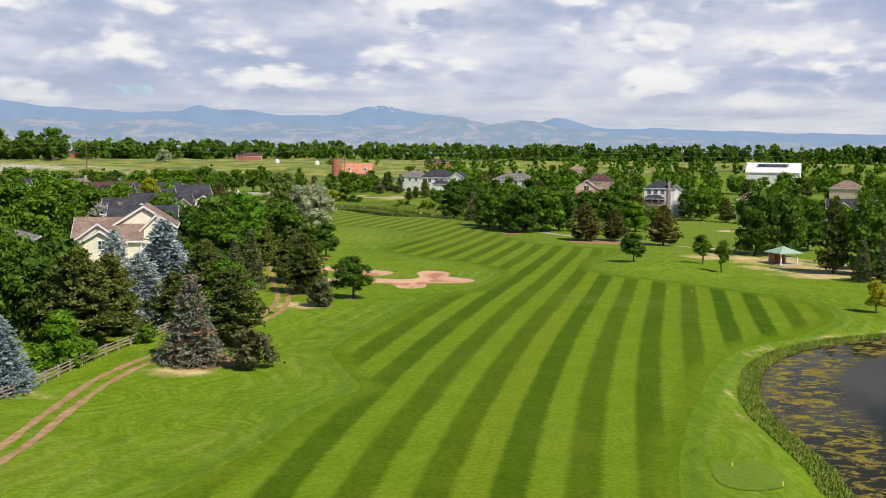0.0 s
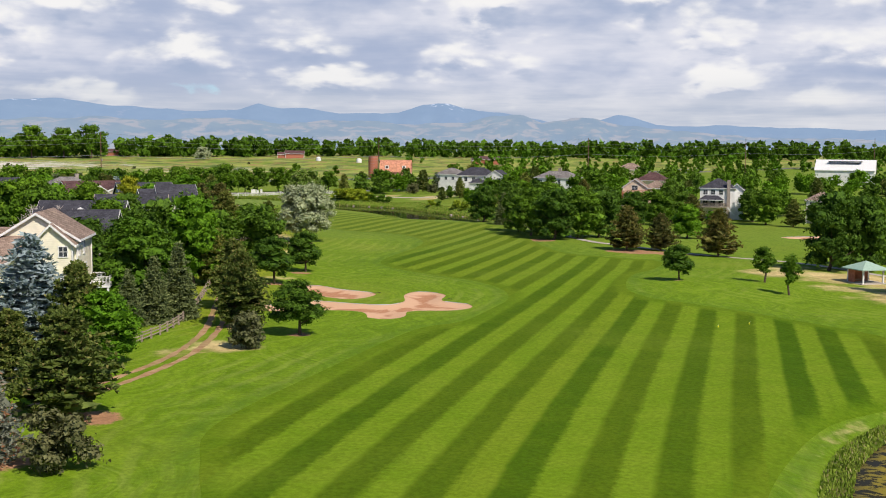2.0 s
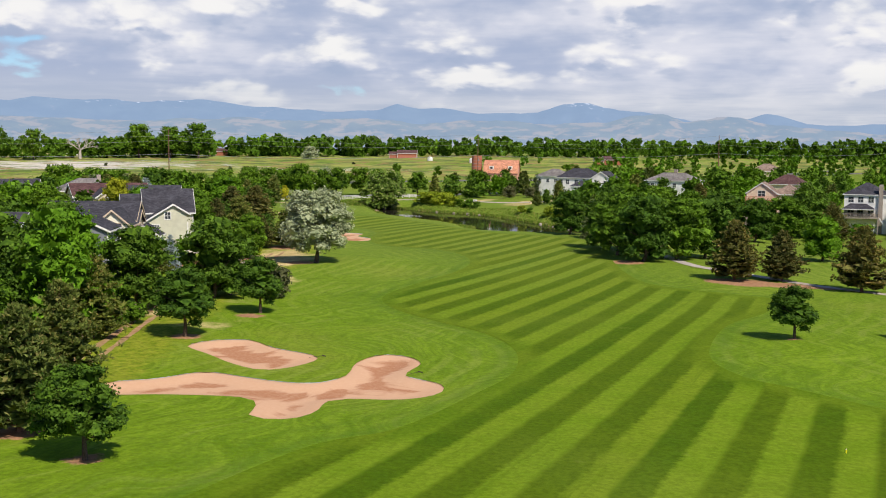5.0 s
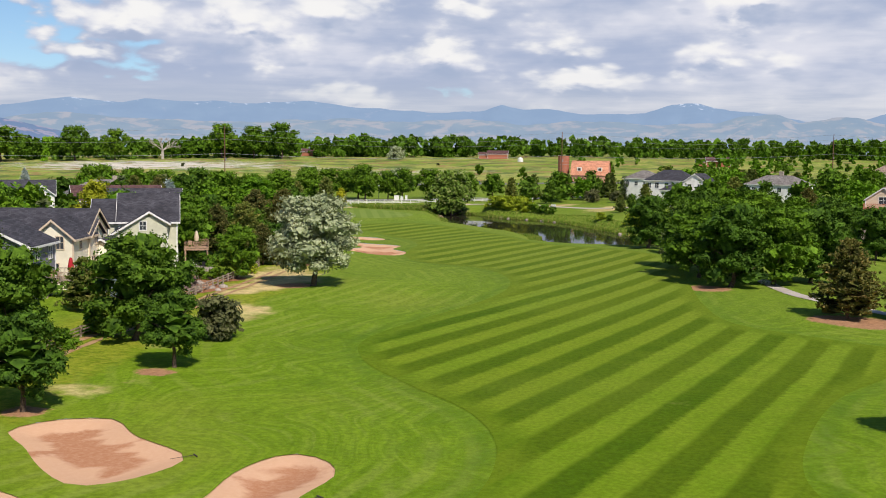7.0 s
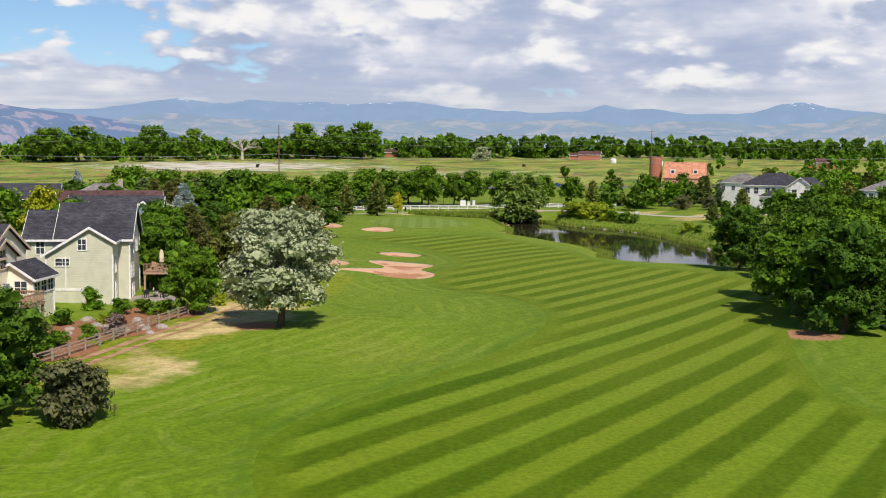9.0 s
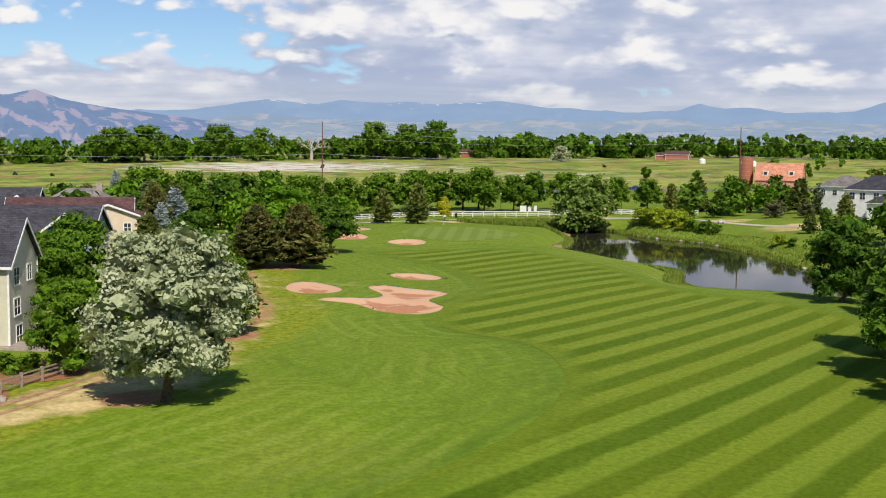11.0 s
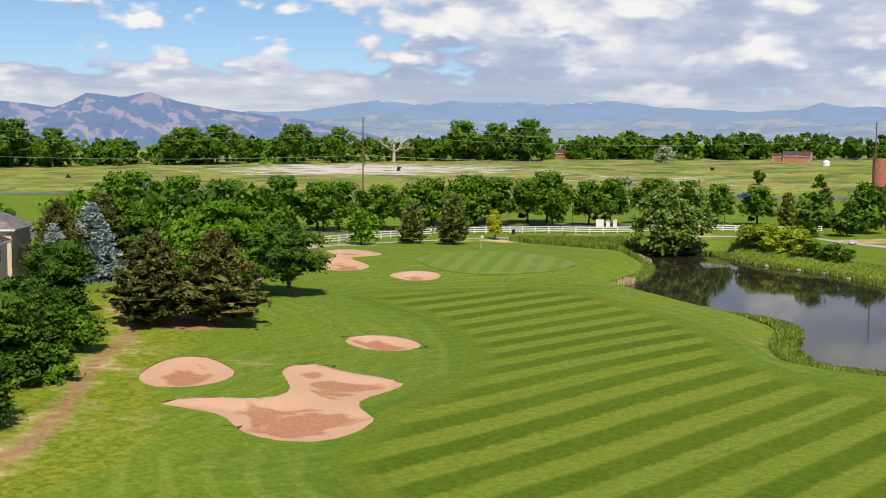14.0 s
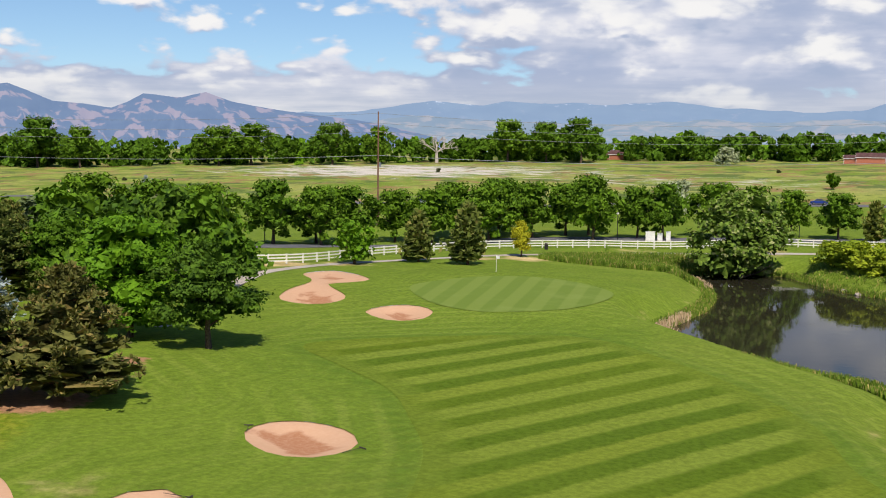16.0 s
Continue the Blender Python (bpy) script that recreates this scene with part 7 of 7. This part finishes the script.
for x, y, h, w in ((-530, 668, 26, 1.1), (-505, 676, 21, 1.0), (-450, 748, 22, 1.2), (-462, 735, 21, 1.1), (-410, 770, 22, 0.9), (-389, 784, 20, 0.8), (-300, 852, 24, 0.9), (-318, 845, 22, 1.0), (-340, 840, 23, 1.0)):
    plant("street", x, y, h, w * 0.9, label="tall cottonwood at the field's far edge")
plant("far_silver", -215, 850, 9, 1.2, label="silver-grey bushy tree at the field's edge")
plant("far_silver", -118, 560, 8.5, 0.9, label="silver-grey tree beyond the road")


# ---- street and garden things ----
def ground_pose(x, y, turn=0.0, dz=0.0):
    return pose(x, y, high(x, y) + dz, 0, 0, turn)


def car(x, y, turn, paint, label):
    """A saloon: lower body, glazed cabin and four wheels with rims."""
    c = thing("car", ground_pose(x, y, turn, 0.07), label, "car")
    bm = bmesh.new()
    low = [(-2.25, 0.45), (-2.2, 0.75), (-1.5, 0.92), (1.45, 0.98), (2.15, 0.9), (2.25, 0.5), (2.2, 0.28), (-2.2, 0.28)]
    a = [bm.verts.new((px, -0.88, pz)) for px, pz in low]
    b = [bm.verts.new((px, 0.88, pz)) for px, pz in low]
    bm.faces.new(a)
    bm.faces.new(b[::-1])
    for k in range(len(low)):
        bm.faces.new((a[k], b[k], b[(k + 1) % len(low)], a[(k + 1) % len(low)]))
    bmesh.ops.recalc_face_normals(bm, faces=bm.faces)
    bmesh.ops.bevel(bm, geom=bm.edges[:], offset=0.06, segments=2, affect="EDGES")
    part("body", bm, paint, c)
    bm = bmesh.new()
    v = [bm.verts.new(q) for q in ((-1.35, -0.8, 0.92), (1.35, -0.8, 0.96), (1.35, 0.8, 0.96), (-1.35, 0.8, 0.92), (-0.65, -0.62, 1.44), (0.75, -0.62, 1.44), (0.75, 0.62, 1.44), (-0.65, 0.62, 1.44))]
    for f in ((0, 1, 5, 4), (1, 2, 6, 5), (2, 3, 7, 6), (3, 0, 4, 7)):
        bm.faces.new([v[i] for i in f])
    part("glazing", bm, M["glass"], c)
    boxed("roof", (-0.68, 0.78, -0.64, 0.64, 1.43, 1.49), paint, c)
    for px in (-1.4, 1.4):
        for py in (-0.86, 0.86):
            w = part("wheel", tube(bmesh.new(), (px, py - 0.1, 0.33), (px, py + 0.1, 0.33), 0.33, 0.33, 16), M["black"], c)
            part("rim", tube(bmesh.new(), (px, py - 0.11, 0.33), (px, py + 0.11, 0.33), 0.19, 0.19, 12), M["steel"], w)
    return c


car(-97, 604.5, 24, M["car_blue"], "blue saloon car driving on the far road")
car(-198, 560, 20, M["steel"], "silver car on the road along the field")


def street_lamp(x, y, h):
    l = thing("street_lamp", ground_pose(x, y), "slim dark street lamp with a globe head", "lamp", "street lamps")
    part("pole", tube(bmesh.new(), (0, 0, 0), (0, 0, h), 0.09, 0.05, 8), M["black"], l)
    bm = bmesh.new()
    bmesh.ops.create_uvsphere(bm, u_segments=12, v_segments=8, radius=0.24, matrix=Matrix.Translation((0, 0, h + 0.2)))
    part("globe", bm, M["white"], l)
    part("cap", tube(bmesh.new(), (0, 0, h + 0.36), (0, 0, h + 0.48), 0.22, 0.05, 10), M["black"], l)


for x, y, h in ((-101, 490.5, 5.0), (-76, 520, 4.2), (-128, 476, 4.6), (-150, 447, 4.6)):
    street_lamp(x, y, h)

s = thing("road_sign", ground_pose(-176, 419.5, 30), "yellow diamond warning sign on a steel post", "sign")
part("post", tube(bmesh.new(), (0, 0, 0), (0, 0, 2.9), 0.04, 0.04, 6), M["steel"], s)
boxed("panel", (-0.5, 0.5, -0.03, 0.0, -0.5, 0.5), M["yellow"], s).matrix_basis = pose(0, -0.05, 2.6, 0, 45, 0)
boxed("plate", (-0.35, 0.35, -0.09, -0.05, 1.35, 1.8), M["yellow"], s)

for x, y, w, h in ((-95.6, 493.4, 1.7, 1.7), (-94.0, 494.2, 0.9, 1.4), (-92.6, 494.8, 0.8, 1.7)):
    k = thing("utility_cabinet", ground_pose(x, y, 20), "white steel utility cabinet beside the road", "cabinet", "roadside cabinets")
    boxed("body", (-w / 2, w / 2, -0.35, 0.35, 0, h), M["white"], k)
    boxed("lid", (-w / 2 - 0.04, w / 2 + 0.04, -0.39, 0.39, h, h + 0.07), M["fence_white"], k)
    boxed("plinth", (-w / 2 - 0.1, w / 2 + 0.1, -0.45, 0.45, -0.1, 0.06), M["concrete"], k)

b = thing("litter_bin", ground_pose(-105.2, 471, 15), "dark litter bin beside the fence", "bin")
part("body", tube(bmesh.new(), (0, 0, 0), (0, 0, 0.95), 0.3, 0.34, 12), M["black"], b)
part("lid", tube(bmesh.new(), (0, 0, 0.95), (0, 0, 1.12), 0.36, 0.22, 12), M["dark"], b)
b = thing("park_bench", ground_pose(-41, 489, -30), "pale bench on the slope by the cart path", "bench")
boxed("seat", (-0.9, 0.9, -0.25, 0.25, 0.4, 0.48), M["white"], b)
boxed("back", (-0.9, 0.9, 0.2, 0.28, 0.5, 0.95), M["white"], b)
for x in (-0.8, 0.8):
    boxed("leg", (x - 0.06, x + 0.06, -0.22, 0.22, 0, 0.4), M["steel"], b)

# rakes lying at the bunkers, tee markers on the fairway
for x, y, a in ((-9.3, 194.4, 50), (-51.0, 337.9, 10), (-49.9, 350.5, 80), (-58.0, 350.0, 130), (1.2, 189.2, 60), (-43.8, 318.6, 15)):
    r = thing("bunker_rake", pose(x, y, high(x, y) + 0.06, 0, 0, a), "dark wooden rake lying on bunker sand", "rake", "bunker rakes")
    part("handle", tube(bmesh.new(), (-0.8, 0, 0.02), (0.8, 0, 0.04), 0.018, 0.018, 6), M["dark"], r)
    boxed("head", (0.78, 0.84, -0.3, 0.3, 0.0, 0.05), M["dark"], r)
    for k in range(5):
        boxed("tine", (0.79, 0.83, -0.28 + 0.13 * k, -0.26 + 0.13 * k, -0.06, 0.02), M["dark"], r)
for x, y in ((34.6, 172), (38.8, 174.5), (19.6, 74.2), (21.9, 70.4)):
    k = thing("marker_post", ground_pose(x, y, 0, 0.03), "small yellow yardage marker in the grass", "marker", "fairway markers")
    part("stake", tube(bmesh.new(), (0, 0, 0), (0, 0, 0.25), 0.06, 0.05, 8), M["yellow"], k)
    part("cap", tube(bmesh.new(), (0, 0, 0.25), (0, 0, 0.28), 0.06, 0.03, 8), M["white"], k)


# garden furniture
def parasol(x, y, z, cloth, label, open_=False):
    p = thing("parasol", pose(x, y, z), label, "umbrella")
    part("pole", tube(bmesh.new(), (0, 0, 0), (0, 0, 2.5), 0.03, 0.03, 6), M["steel"], p)
    part("base", tube(bmesh.new(), (0, 0, 0), (0, 0, 0.1), 0.3, 0.25, 12), M["black"], p)
    bm = bmesh.new()
    n = 12
    ring = [(0.10, 2.55), (0.20, 2.2), (0.30, 1.5), (0.26, 1.0)]
    rows = [[bm.verts.new((r * (1 + 0.18 * (k % 2)) * math.cos(2 * math.pi * k / n), r * (1 + 0.18 * (k % 2)) * math.sin(2 * math.pi * k / n), z2)) for k in range(n)] for r, z2 in ring]
    for a, b in zip(rows, rows[1:]):
        for k in range(n):
            bm.faces.new((a[k], a[(k + 1) % n], b[(k + 1) % n], b[k]))
    part("canopy", bm, cloth, p)


def garden_chair(x, y, z, turn, mat):
    c = thing("garden_chair", pose(x, y, z, 0, 0, turn), "garden chair with a slatted back", "chair", "garden chairs")
    boxed("seat", (-0.28, 0.28, -0.28, 0.28, 0.4, 0.46), mat, c)
    boxed("backrest", (-0.28, 0.28, 0.24, 0.3, 0.46, 1.0), mat, c)
    for px in (-0.24, 0.24):
        for py in (-0.24, 0.24):
            boxed("leg", (px - 0.03, px + 0.03, py - 0.03, py + 0.03, 0, 0.4), mat, c)


def garden_table(x, y, z, mat):
    t = thing("garden_table", pose(x, y, z), "round garden table on a deck", "table")
    part("top", tube(bmesh.new(), (0, 0, 0.7), (0, 0, 0.75), 0.65, 0.65, 18), mat, t)
    part("stem", tube(bmesh.new(), (0, 0, 0), (0, 0, 0.7), 0.05, 0.05, 8), mat, t)


def beside(turn, x, y, xl, yl):
    """World place of a point given in a house's own axes."""
    a, b = at_row(turn, xl, yl)
    return x + a, y + b


x, y = -54.2, 248.3
parasol(x, y, 2.6, M["red"], "closed red parasol on a raised deck")
garden_table(x - 1.2, y - 0.6, 2.6, M["deck_wood"])
for k, (dx, dy) in enumerate(((-2.1, -0.4), (-1.4, -1.7), (-0.5, -1.4))):
    garden_chair(x + dx, y + dy, 2.6, 70 * k, M["deck_wood"])
x, y = beside(29, -58.4, 277.8, 4.2, 11.0)
parasol(x, y, 2.9, M["tan"], "closed grey-brown parasol on a wooden deck")
for k, (dx, dy) in enumerate(((-0.8, -0.6), (0.5, -1.2))):
    garden_chair(x + dx, y + dy, 2.9, 90 * k + 20, M["deck_wood"])
x, y = beside(29, -58.4, 277.8, 4.0, 5.6)
z = high(-58.4, 277.8) + 0.12
garden_table(x, y, z, M["black"])
for k in range(3):
    garden_chair(x + 1.2 * math.cos(2.1 * k), y + 1.2 * math.sin(2.1 * k), z, 120 * k, M["white"] if k == 1 else M["black"])

# boulders and flower beds in the gardens and along the far bank
rng = np.random.default_rng(44)
for k in range(26):
    if k < 16:
        x, y = -47.5 + rng.normal() * 3.2, 263 + rng.normal() * 4.5
    else:
        i = int(rng.integers(150, 215))
        x, y = POND_FAR[i % len(POND_FAR)] + rng.normal(size=2) * 0.5
    r = rng.uniform(0.3, 0.7)
    bm = bmesh.new()
    bmesh.ops.create_icosphere(bm, subdivisions=2, radius=r)
    for v in bm.verts:
        v.co *= 1 + 0.25 * noise.noise(v.co * 2.2 + Vector((k, 0, 0)))
        v.co.z *= 0.65
    ob = part("boulder", bm, M["stone"], None)
    ob.matrix_basis = pose(x, y, max(high(x, y), WATER) + 0.12 * r, 0, 0, 40 * k)
    tagged(ob, "rounded pale garden boulder half sunk in soil", "boulder", "boulders")
for x, y, rx, ry in ((-48.5, 262, 5.5, 8.5), (-50.5, 275, 5.0, 5.0), (-44.2, 250, 3.2, 6.0)):
    q = loop([(x + rx * math.cos(a) * (1 + 0.15 * math.sin(3 * a)), y + ry * math.sin(a)) for a in np.linspace(0, 2 * math.pi, 10, endpoint=False)])
    sheet("garden_bed", lambda X, Y, q=q: outside(q, X, Y), bounds(q), 0.8, lambda X, Y: land(X, Y) + 0.04, M["soil"], "reddish bark-mulched garden bed among shrubs", "garden bed")
